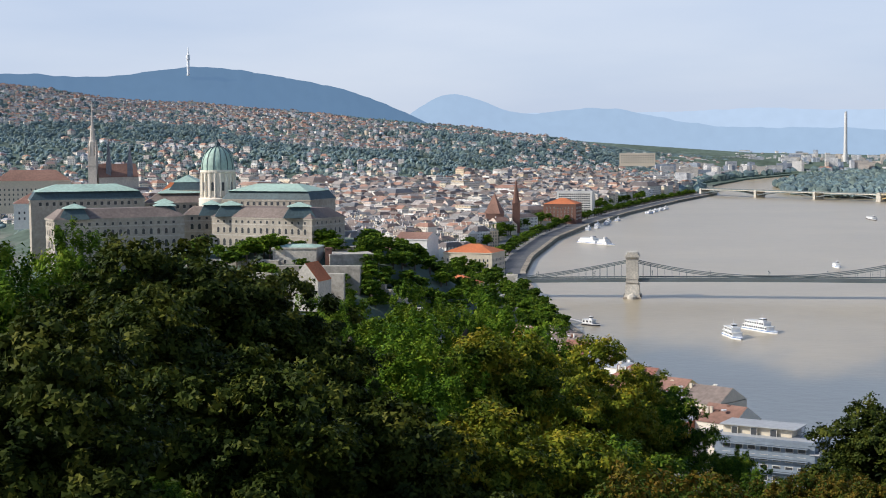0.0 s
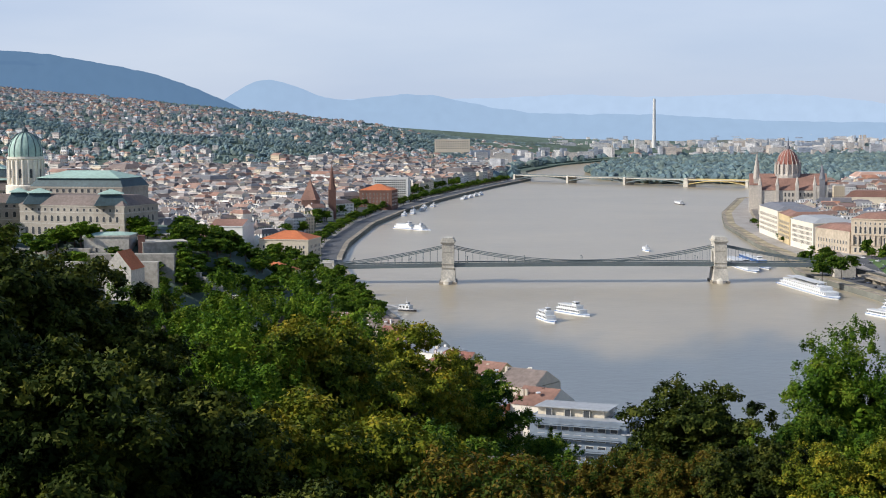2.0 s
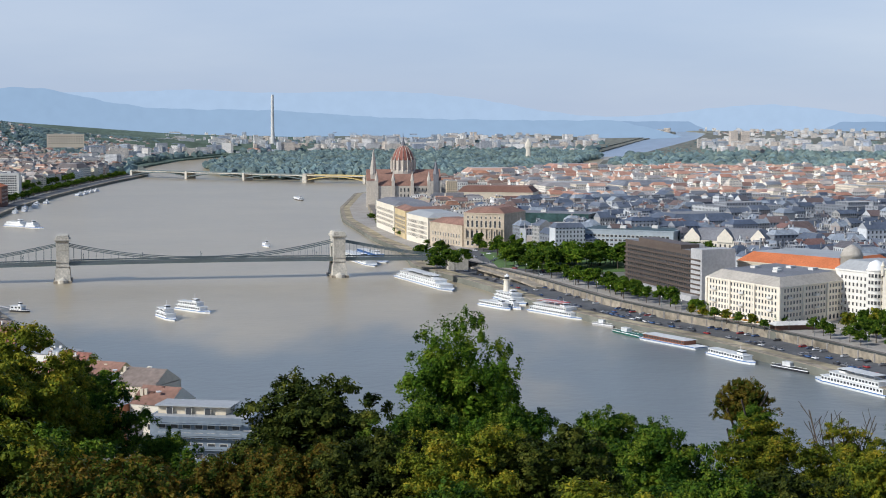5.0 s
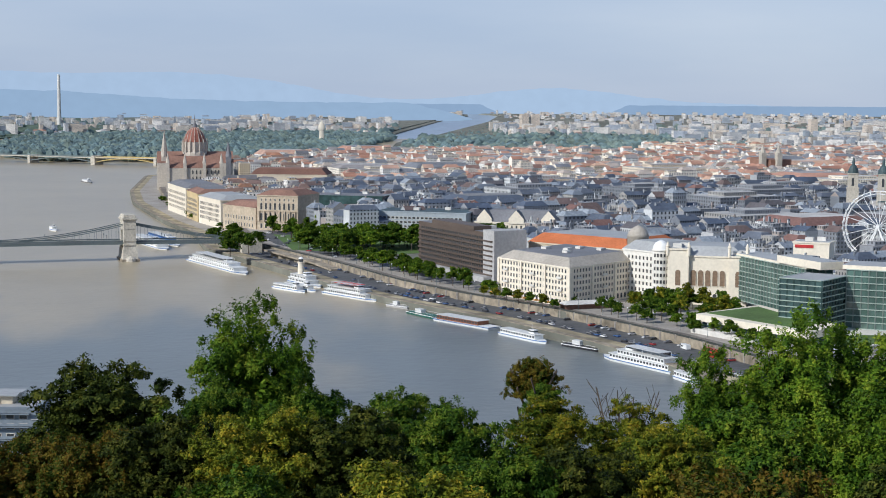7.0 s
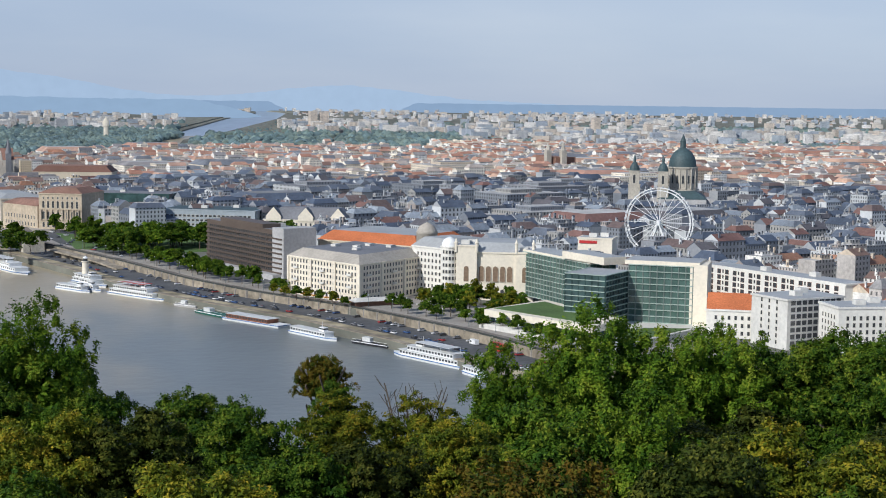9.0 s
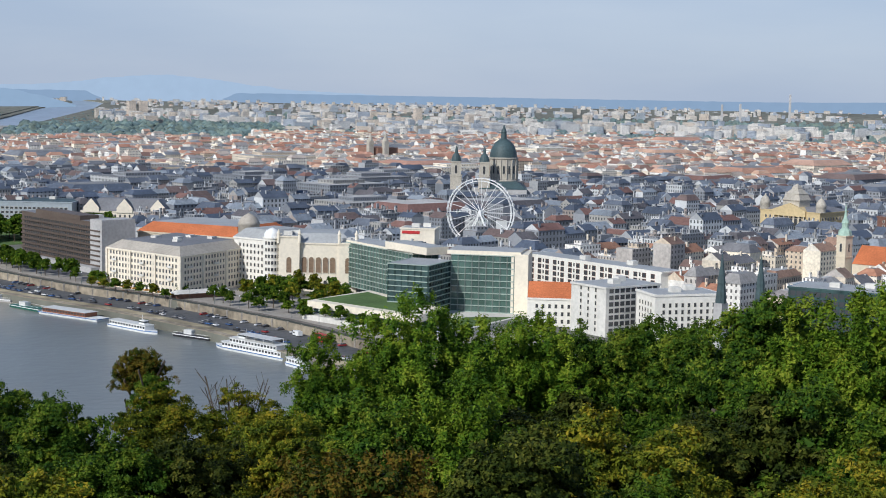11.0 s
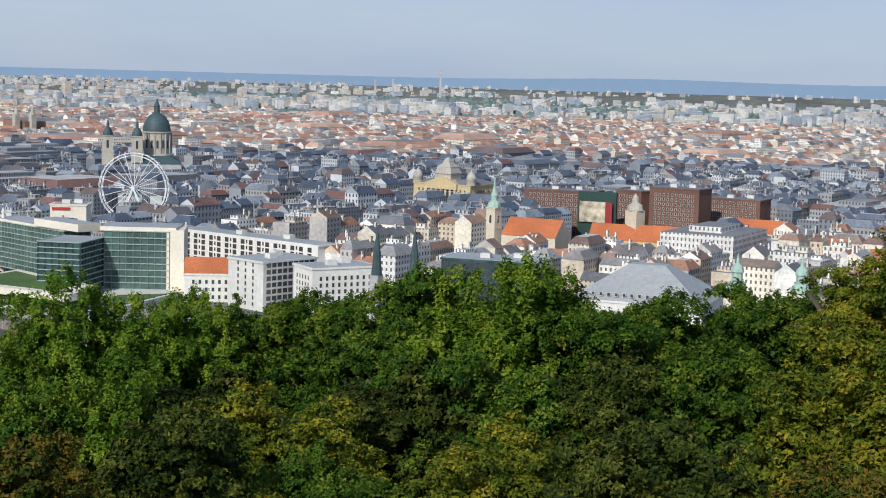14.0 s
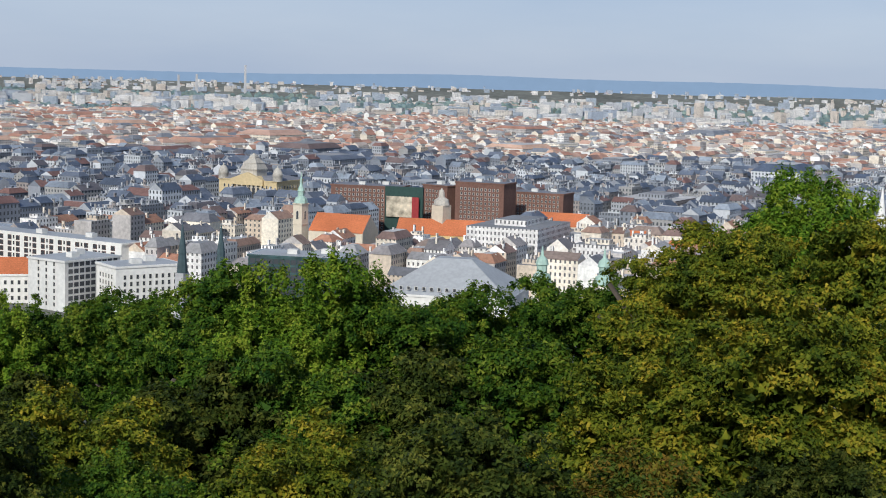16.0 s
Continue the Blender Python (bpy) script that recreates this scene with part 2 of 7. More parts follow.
# sky reflection put into a pale metallic colour; the folded surface loses its grazing angle
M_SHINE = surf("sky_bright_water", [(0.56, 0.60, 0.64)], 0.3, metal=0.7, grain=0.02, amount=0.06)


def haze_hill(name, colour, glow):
    """A hill many kilometres off; the bright air before it is painted as glow."""
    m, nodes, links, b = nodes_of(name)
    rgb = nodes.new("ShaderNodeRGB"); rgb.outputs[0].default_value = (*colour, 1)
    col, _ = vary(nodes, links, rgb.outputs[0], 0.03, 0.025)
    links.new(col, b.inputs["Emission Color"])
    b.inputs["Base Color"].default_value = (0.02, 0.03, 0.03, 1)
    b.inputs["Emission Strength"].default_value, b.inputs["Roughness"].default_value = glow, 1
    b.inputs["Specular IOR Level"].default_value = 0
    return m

# ---- mesh tools ----


def unit(az):
    a = radians(az)
    return math.sin(a), math.cos(a)


FOLD, REACH = 3300.0, 1500.0


def warp(x, y, z):
    """Distance past FOLD is drawn together towards the eye, so that many kilometres fit within the lens's reach and look the same."""
    d = math.hypot(x, y)
    if d < FOLD:
        return x, y, z
    k = (FOLD + REACH * (1 - FOLD / d)) / d
    return x * k, y * k, EYE + (z - EYE) * k


uv_rng = random.Random(8)


class Mesh:
    """Collects faces with UVs in metres and a material number, and links them as one mesh object."""

    def __init__(self):
        self.v, self.f, self.m, self.uv = [], [], [], []

    def face(self, pts, mat=0, uv=None):
        n = len(self.v)
        self.v += [tuple(p) for p in pts]
        self.f.append(tuple(range(n, n + len(pts))))
        self.m.append(mat)
        self.uv += uv or [(0, 0)] * len(pts)

    def solid(self, verts, faces, mat=0, uvs=None):
        """Faces that share vertices, so that they are one island."""
        n = len(self.v)
        self.v += [tuple(p) for p in verts]
        for i, fc in enumerate(faces):
            self.f.append(tuple(n + k for k in fc))
            self.m.append(mat if isinstance(mat, int) else mat[i])
            self.uv += uvs[i] if uvs and uvs[i] else [(0, 0)] * len(fc)

    def prism(self, base, z0, z1, wall=0, top=None, blank=(), bottom=False):
        """An upright prism over a counter-clockwise outline; walls get UVs in metres, those in blank none."""
        n = len(base)
        su, sv = uv_rng.uniform(0.75, 1.3), uv_rng.uniform(0.85, 1.15)
        verts = [(x, y, z0) for x, y in base] + [(x, y, z1) for x, y in base]
        faces, mats, uvs = [], [], []
        for i in range(n):
            j = (i + 1) % n
            length = math.hypot(base[j][0] - base[i][0], base[j][1] - base[i][1])
            faces.append((i, j, n + j, n + i)); mats.append(wall)
            h, length = (z1 - z0) * sv, length * su
            uvs.append(None if i in blank else [(0.05, 0), (0.05 + length, 0), (0.05 + length, h), (0.05, h)])
        if top is not None:
            faces.append(tuple(range(n, 2 * n))); mats.append(top); uvs.append(None)
        if bottom:
            faces.append(tuple(range(n - 1, -1, -1))); mats.append(wall); uvs.append(None)
        self.solid(verts, faces, mats, uvs)

    def box(self, cx, cy, z0, w, d, h, ang=0.0, mat=0, top=None):
        self.prism(rect(cx, cy, w, d, ang), z0, z0 + h, mat, mat if top is None else top, bottom=True)

    def hip(self, base, z, rise, mat=0, inset=None, eave=0.4, flat=None):
        """A hipped or mansard roof on a rectangle (4 points): slopes up by rise, drawn in by inset; flat: the material of the top deck."""
        (ax, ay), (bx, by), (cx, cy), (dx, dy) = base
        w, d = math.hypot(bx - ax, by - ay), math.hypot(cx - bx, cy - by)
        ux, uy, vx, vy = (bx - ax) / w, (by - ay) / w, (cx - bx) / d, (cy - by) / d

        def at(u, v, zz):
            return ax + ux * u + vx * v, ay + uy * u + vy * v, zz
        e = eave
        lo = [at(-e, -e, z), at(w + e, -e, z), at(w + e, d + e, z), at(-e, d + e, z)]
        s = min(w, d) / 2 if inset is None else inset
        s = min(s, w / 2 - 0.01, d / 2 - 0.01) if inset is not None else s
        hi = [at(s, s, z + rise), at(w - s, s, z + rise), at(w - s, d - s, z + rise), at(s, d - s, z + rise)]
        f = [(0, 1, 5, 4), (1, 2, 6, 5), (2, 3, 7, 6), (3, 0, 4, 7)]
        self.solid(lo + hi, f + [(4, 5, 6, 7)], [mat] * 4 + [mat if flat is None else flat])

    def gable(self, base, z, rise, roof=0, wall=1, eave=0.4):
        """A gabled roof, its ridge along the first side of the rectangle."""
        (ax, ay), (bx, by), (cx, cy), (dx, dy) = base
        m1, m2 = ((ax + dx) / 2, (ay + dy) / 2, z + rise), ((bx + cx) / 2, (by + cy) / 2, z + rise)
        vx, vy = (dx - ax), (dy - ay)
        n = math.hypot(vx, vy)
        vx, vy = vx / n * eave, vy / n * eave
        dz = rise * eave / (n / 2)
        self.solid([(ax - vx, ay - vy, z - dz), (bx - vx, by - vy, z - dz), m2, m1, (cx + vx, cy + vy, z - dz), (dx + vx, dy + vy, z - dz)],
                   [(0, 1, 2, 3), (4, 5, 3, 2)], roof)
        self.face([(dx, dy, z), (ax, ay, z), m1], wall)
        self.face([(bx, by, z), (cx, cy, z), m2], wall)

    def lathe(self, cx, cy, profile, seg=16, mat=0, start=0.0, uv=False):
        """Turns (radius, z) pairs round an upright axis."""
        n = len(self.v)
        for r, z in profile:
            for k in range(seg):
                a = start + 2 * math.pi * k / seg
                self.v.append((cx + r * math.cos(a), cy + r * math.sin(a), z))
        for i in range(len(profile) - 1):
            for k in range(seg):
                k2 = (k + 1) % seg
                self.f.append((n + i * seg + k, n + i * seg + k2, n + (i + 1) * seg + k2, n + (i + 1) * seg + k))
                self.m.append(mat)
                if uv:
                    r = profile[i][0] * 2 * math.pi / seg
                    z0, z1 = profile[i][1] - profile[0][1], profile[i + 1][1] - profile[0][1]
                    self.uv += [(0.05 + k * r, z0), (0.05 + k * r + r, z0), (0.05 + k * r + r, z1), (0.05 + k * r, z1)]
                else:
                    self.uv += [(0, 0)] * 4
        self.f.append(tuple(n + (len(profile) - 1) * seg + k for k in range(seg)))
        self.m.append(mat); self.uv += [(0, 0)] * seg

    def beam(self, a, b, w, h=None, mat=0):
        """A bar of section w x h from a to b."""
        a, b = Vector(a), Vector(b)
        d = (b - a).normalized()
        s = d.cross(Vector((0, 0, 1)))
        s = s.normalized() if s.length > 1e-4 else Vector((1, 0, 0))
        u = s.cross(d)
        s, u = s * w / 2, u * (h or w) / 2
        vs = [p + i * s + j * u for p in (a, b) for i, j in ((-1, -1), (1, -1), (1, 1), (-1, 1))]
        self.solid(vs, [(0, 1, 5, 4), (1, 2, 6, 5), (2, 3, 7, 6), (3, 0, 4, 7), (3, 2, 1, 0), (4, 5, 6, 7)], mat)

    def path(self, pts, w, h, mat=0):
        """One bar of section w x h along a line of points."""
        n, N = len(self.v), len(pts)
        for i, p in enumerate(pts):
            p = Vector(p)
            d = (Vector(pts[min(i + 1, N - 1)]) - Vector(pts[max(i - 1, 0)])).normalized()
            s = d.cross(Vector((0, 0, 1)))
            s = s.normalized() if s.length > 1e-3 else Vector((1, 0, 0))
            u = s.cross(d)
            self.v += [tuple(p + a * s * w / 2 + b * u * h / 2) for a, b in ((-1, -1), (1, -1), (1, 1), (-1, 1))]
        fs = [(n + i * 4 + a, n + i * 4 + (a + 1) % 4, n + i * 4 + 4 + (a + 1) % 4, n + i * 4 + 4 + a) for i in range(N - 1) for a in range(4)]
        fs += [(n + 3, n + 2, n + 1, n), tuple(n + (N - 1) * 4 + k for k in range(4))]
        self.f += fs; self.m += [mat] * len(fs); self.uv += [(0, 0)] * (4 * len(fs))

    def make(self, name, mats, parent=None, smooth=False, label=""):
        me = bpy.data.meshes.new(name)
        me.from_pydata(self.v, [], self.f)
        for mt in mats:
            me.materials.append(mt)
        me.polygons.foreach_set("material_index", self.m)
        if any(u != (0, 0) for u in self.uv):
            layer = me.uv_layers.new(name="UVMap")
            layer.data.foreach_set("uv", [c for u in self.uv for c in u])
        if smooth:
            me.polygons.foreach_set("use_smooth", [True] * len(self.f))
        me.update()
        ob = new(name, me)
        if parent:
            ob.parent = parent
        if label:
            tagged(ob, label)
        return ob


def rect(cx, cy, w, d, ang=0.0):
    """Corners of a rectangle about a centre, turned by ang degrees, counter-clockwise."""
    c, s = math.cos(radians(ang)), math.sin(radians(ang))
    return [(cx + c * u - s * v, cy + s * u + c * v) for u, v in ((-w / 2, -d / 2), (w / 2, -d / 2), (w / 2, d / 2), (-w / 2, d / 2))]


def thing(name, label, category, group="", at=(0, 0, 0)):
    """An empty that carries the parts of one thing."""
    ob = new(name)
    ob.location = at
    return tagged(ob, label, category, group)


def lerp(table, q):
    if q <= table[0][0]:
        return table[0][1]
    for (a, u), (b, v) in zip(table, table[1:]):
        if q <= b:
            return u + (v - u) * (q - a) / (b - a)
    return table[-1][1]


def smooth01(t):
    t = min(1.0, max(0.0, t))
    return t * t * (3 - 2 * t)


def fbm(x, y, scale, octaves=4):
    return noise.fractal(Vector((x * scale, y * scale, 3.7)), 1.0, 2.0, octaves)


# ---- land and river ----
BANK_W = [(-2000, 900), (-300, 330), (0, 200), (250, 80), (480, -28), (720, -150), (969, -258), (1077, -304), (1217, -355), (1315, -389), (1500, -435), (1798, -490), (2097, -523),
          (2415, -542), (2892, -552), (3274, -545), (3820, -650), (4431, -650), (5000, -560), (5550, 690), (9000, 1380), (13000, 2280), (16000, 2700)]
BANK_E = [(-2000, 1500), (-300, 560), (200, 330), (500, 248), (635, 218), (728, 198), (827, 161), (913, 116), (984, 88), (1094, 58), (1256, 4), (1414, -6), (1542, -34), (1833, -77),
          (2056, -90), (2450, -84), (2600, -30), (2800, 120), (3000, 260), (3500, 420), (4431, 560), (5200, 780), (5550, 860), (9000, 1680), (13000, 2520), (16000, 2800)]
GROUND = 8.0


def bank_w(y):
    return lerp(BANK_W, y)


def bank_e(y):
    return lerp(BANK_E, y)


def seg_dist(x, y, ax, ay, bx, by):
    t = ((x - ax) * (bx - ax) + (y - ay) * (by - ay)) / ((bx - ax) ** 2 + (by - ay) ** 2)
    t = min(1, max(0, t))
    return math.hypot(x - ax - t * (bx - ax), y - ay - t * (by - ay)), t


BUDA_RISE = [(-180, 300), (-60, 300), (-36, 285), (-31, 235), (-26, 200), (-20, 158), (-17, 128), (-14, 95), (-11, 55), (-8, 20), (-5, 8)]


def buda_z(x, y):
    """Height of the land west of the river."""
    d, az = math.hypot(x, y), math.degrees(math.atan2(x, y))
    z = GROUND
    c, _ = seg_dist(x, y, -410, 855, -1050, 1750)
    z += 50 * smooth01((165 - c) / 110)
    if y > 0 and d > 1700:
        top = lerp(BUDA_RISE, az)
        top = GROUND + (top - GROUND) * smooth01((bank_w(y) - x - 90) / 500)
        z = max(z, GROUND + (top - GROUND) * smooth01((d - 1750) / 3300) + 22 * fbm(x, y, 0.0016) * smooth01((d - 2300) / 900) * smooth01((bank_w(y) - x - 250) / 400))
    # the hill of the viewpoint
    hill = 121.2 - 0.3 * max(0.0, d - 6) if d < 160 else 75.0 - 0.27 * (d - 160)
    return max(z, hill, 4.0)


Y_ROWS = [-1500, -900, -500, -250] + list(range(-120, 400, 20)) + list(range(400, 3400, 40)) + list(range(3400, 6000, 200)) + [6400, 7000, 8000, 9000, 10000, 11000, 12500, 14000, 20000, 40000]
OFF = [0.0, 0.05, 14, 38, 38.05, 46, 60, 90, 120, 150, 180, 220, 260, 300, 350, 400, 450, 500, 560, 630, 700, 800, 900, 1000, 1150, 1300, 1500, 1750, 2000, 2400, 2800, 3300, 4000, 5000, 7000, 10000, 20000]


def build_ground():
    g = Mesh()
    rows = []
    for y in Y_ROWS:
        row = []
        for o in reversed(OFF):
            x = bank_w(y) - o
            z = -5 if o == 0 else (4.0 if o < 38.02 else buda_z(x, y))
            if o > 0 and o < 38.02:
                z = max(z, buda_z(x, y) - 6) if math.hypot(x, y) > 250 else buda_z(x, y)
            row.append(warp(x, y, z))
        for o in OFF:
            x = bank_e(y) + o
            z = -5 if o == 0 else (4.0 if o < 38.02 else GROUND)
            row.append(warp(x, y, z))
        rows.append(row)
    n = len(rows[0])
    for row in rows:
        g.v += row
    for i in range(len(rows) - 1):
        for j in range(n - 1):
            g.f.append((i * n + j, i * n + j + 1, (i + 1) * n + j + 1, (i + 1) * n + j))
            g.m.append(0)
            g.uv += [(0, 0)] * 4
    ob = g.make("ground", [M_GRASS])
    tagged(ob, "grassy and paved land on both banks of the river", "ground", kind="structure")
    w = Mesh()
    rows = []
    for y in Y_ROWS:
        a, b = bank_w(y) - 1, bank_e(y) + 1
        rows.append([warp(a + (b - a) * k / 12, y, 0.0) for k in range(13)])
    for row in rows:
        w.v += row
    for i in range(len(rows) - 1):
        for j in range(12):
            w.f.append((i * 13 + j, i * 13 + j + 1, (i + 1) * 13 + j + 1, (i + 1) * 13 + j))
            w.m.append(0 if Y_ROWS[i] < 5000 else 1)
            w.uv += [(0, 0)] * 4
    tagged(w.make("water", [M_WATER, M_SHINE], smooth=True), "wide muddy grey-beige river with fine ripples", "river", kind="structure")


build_ground()


def ridge(name, az0, az1, dist, shape, mat, label, rough=0.04):
    """A hill range: its skyline by shape(az) in degrees above the level, sloping down towards the eye."""
    g = Mesh()
    n, m = int((az1 - az0) / 0.12), 9
    for i in range(n + 1):
        az = az0 + (az1 - az0) * i / n
        top = shape(az) + rough * noise.fractal(Vector((az * 1.7, dist * 0.001, 0)), 1.0, 2.0, 5)
        top -= 1.5 * smooth01(1 - min(az - az0, az1 - az) / 7.0)
        sx, sy = unit(az)
        for j in range(m + 1):
            t = j / m
            d = dist * (1 - 0.25 * (1 - t))
            el = -1.6 + (top + 1.6) * t ** 0.8
            g.v.append(warp(sx * d, sy * d, EYE + math.tan(radians(el)) * d))
    for i in range(n):
        for j in range(m):
            a = i * (m + 1) + j
            g.f.append((a, a + m + 1, a + m + 2, a + 1)); g.m.append(0); g.uv += [(0, 0)] * 4
    return tagged(g.make(name, [mat], smooth=True), label, "hill", kind="structure")


def bell(az, c, w):
    return math.exp(-((az - c) / w) ** 2)


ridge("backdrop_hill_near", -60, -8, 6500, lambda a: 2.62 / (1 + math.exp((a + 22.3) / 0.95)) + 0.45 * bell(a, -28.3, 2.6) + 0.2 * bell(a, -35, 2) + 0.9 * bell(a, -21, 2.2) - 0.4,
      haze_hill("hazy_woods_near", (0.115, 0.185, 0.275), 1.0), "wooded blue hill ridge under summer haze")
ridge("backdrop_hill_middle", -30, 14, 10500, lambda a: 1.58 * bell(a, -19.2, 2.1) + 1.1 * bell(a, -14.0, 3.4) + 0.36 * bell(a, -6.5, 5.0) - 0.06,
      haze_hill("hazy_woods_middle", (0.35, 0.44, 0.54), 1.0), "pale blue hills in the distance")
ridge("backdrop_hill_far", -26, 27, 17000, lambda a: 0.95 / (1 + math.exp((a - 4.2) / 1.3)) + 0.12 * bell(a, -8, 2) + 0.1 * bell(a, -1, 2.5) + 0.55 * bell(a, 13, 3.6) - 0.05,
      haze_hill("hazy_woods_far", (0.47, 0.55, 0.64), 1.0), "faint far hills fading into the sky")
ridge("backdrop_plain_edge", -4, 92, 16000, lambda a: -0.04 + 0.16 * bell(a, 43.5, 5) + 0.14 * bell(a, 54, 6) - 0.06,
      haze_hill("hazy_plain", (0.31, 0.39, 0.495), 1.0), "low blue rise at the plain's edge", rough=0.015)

# ---- the city, block by block ----
KEEP_FREE = []  # circles (x, y, r) where single buildings, squares or parks stand


def free(x, y, r=0.0):
    return all((x - a) ** 2 + (y - b) ** 2 > (c + r) ** 2 for a, b, c in KEEP_FREE)


def row_house(g, rng, x, y, w, d, ang, z, h, near):
    """One house of a terrace in g (0 wall, 1 tiled roof, 2 flat roof): x, y is its centre."""
    base = rect(x, y, w, d, ang)
    kind = rng.random()
    if rng.random() < 0.08:
        h *= 1.25
    g.prism(base, z - 6, z + h, 0, 2, blank=(1, 3) if rng.random() < 0.6 else ())
    if kind < 0.42:
        g.gable(base, z + h, rng.uniform(3.0, 5.0), 1, 0)
    elif kind < 0.70:
        g.hip(base, z + h, rng.uniform(3.2, 5.0), 1, inset=rng.uniform(2.5, 4.5), flat=2)
    else:
        u = rng.uniform(-0.2, 0.2)
        g.box(x + w * u, y, z + h, w * rng.uniform(0.25, 0.7), d * rng.uniform(0.4, 0.7), rng.uniform(1.5, 3.2), ang, 0, 2)
        for _ in range(2 if near else 0):
            g.box(x + rng.uniform(-0.35, 0.35) * w, y + rng.uniform(-0.3, 0.3) * d, z + h, rng.uniform(1.2, 3), rng.uniform(1, 2), rng.uniform(1, 2), ang, 2)
    if near:
        for _ in range(rng.randint(1, 3)):
            c, s = math.cos(radians(ang)), math.sin(radians(ang))
            u, v = rng.uniform(-0.4, 0.4) * w, rng.uniform(-0.3, 0.3) * d
            g.box(x + c * u - s * v, y + s * u + c * v, z + h, rng.uniform(0.8, 2.4), 0.9, rng.uniform(4.0, 6.2), ang, 0)


def block(g, rng, cx, cy, w, d, ang, z, hh, near, sink):
    """Houses round a courtyard; sink(x, y) may take a house as a thing of its own."""
    c, s = math.cos(radians(ang)), math.sin(radians(ang))
    deep = 12.5
    if rng.random() < 0.11 and free(cx, cy, 34):  # one great building fills the block
        base = rect(cx, cy, w * 0.92, d * 0.9, ang)
        top = z(cx, cy) + hh(cx, cy) * rng.uniform(0.9, 1.3)
        g.prism(base, z(cx, cy) - 6, top, 0, 2)
        if rng.random() < 0.5:
            g.hip(base, top, rng.uniform(4, 8), 1, inset=rng.uniform(5, 12), flat=2)
        else:
            g.box(cx, cy, top, w * 0.5, d * 0.4, 3.5, ang, 0, 2)
        return
    for side in range(4):
        length = w if side % 2 == 0 else d - 2 * deep
        off = (d if side % 2 == 0 else w) / 2 - deep / 2
        t = -length / 2
        while t < length / 2 - 4:
            ww = min(rng.uniform(14, 26), length / 2 - t)
            if ww < 7:
                break
            m = t + ww / 2
            u, v = (m, -off) if side == 0 else (m, off) if side == 2 else (off, m) if side == 1 else (-off, m)
            x, y = cx + c * u - s * v, cy + s * u + c * v
            if free(x, y, 6):
                a = ang + (0 if side == 0 else 180 if side == 2 else 90 if side == 1 else -90)
                target = sink(x, y)
                row_house(target or g, rng, x, y, ww - 0.1, deep, a, z(x, y), hh(x, y) * rng.uniform(0.75, 1.18), near)
            t += ww
    if near and rng.random() < 0.7 and free(cx, cy, 12):
        row_house(g, rng, cx, cy, w * 0.35, 9, ang + 90, z(cx, cy), hh(cx, cy) * 0.7, False)


def district(name, label, seed, ang, bw, bd, street, inside, z, hh, near_d, mats, lone=None):
    """Fills the area for which inside(x, y) holds with blocks on a grid turned by ang."""
    rng = random.Random(seed)
    g = Mesh()
    singles = []
    c, s = math.cos(radians(ang)), math.sin(radians(ang))

    def sink(x, y):
        if lone and lone(x, y):
            singles.append(Mesh())
            return singles[-1]
        return None
    for i in range(-70, 71):
        for j in range(-70, 71):
            u, v = i * (bw + street), j * (bd + street)
            x, y = c * u - s * v, s * u + c * v
            if not inside(x, y):
                continue
            block(g, rng, x, y, bw * rng.uniform(0.86, 1.02), bd * rng.uniform(0.86, 1.02), ang + rng.uniform(-2, 2), z, hh, math.hypot(x, y) < near_d, sink)
    g.v = [warp(*p) for p in g.v]
    tagged(g.make(name, mats), label, "city blocks", kind="stuff")
    for m in singles:
        townhouse(m, mats)


def townhouse(m, mats):
    """Splits one house's faces into wall, roof and chimneys, as a thing."""
    t = thing("townhouse", "tall stuccoed city house with tiled roof and chimneys", "house", "houses of the inner city")
    for k, part_name in ((0, "wall"), (1, "roof"), (2, "roof_deck")):
        p = Mesh()
        at = 0
        for f, mk in zip(m.f, m.m):
            if mk == k:
                p.face([m.v[i] for i in f], 0, m.uv[at:at + len(f)])
            at += len(f)
        if p.f:
            ob = p.make(part_name, [mats[k]], t)
            bm = bmesh.new()
            bm.from_mesh(ob.data)
            bmesh.ops.remove_doubles(bm, verts=bm.verts, dist=0.002)
            bm.to_mesh(ob.data)
            bm.free()


def bearing(x, y):
    return math.degrees(math.atan2(x, y))


def in_view(x, y, margin=2):
    return -37 - margin < bearing(x, y) < 60 + margin


CITY = [M_CITY, M_ROOF, M_FLAT]
CITY3 = [M_CITY3, M_ROOF, M_FLAT]
# walls and roofs with cloud shade in their colour
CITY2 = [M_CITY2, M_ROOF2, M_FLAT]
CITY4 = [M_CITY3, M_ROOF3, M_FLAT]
CITY5 = [M_CITY, M_ROOF4, M_FLAT]


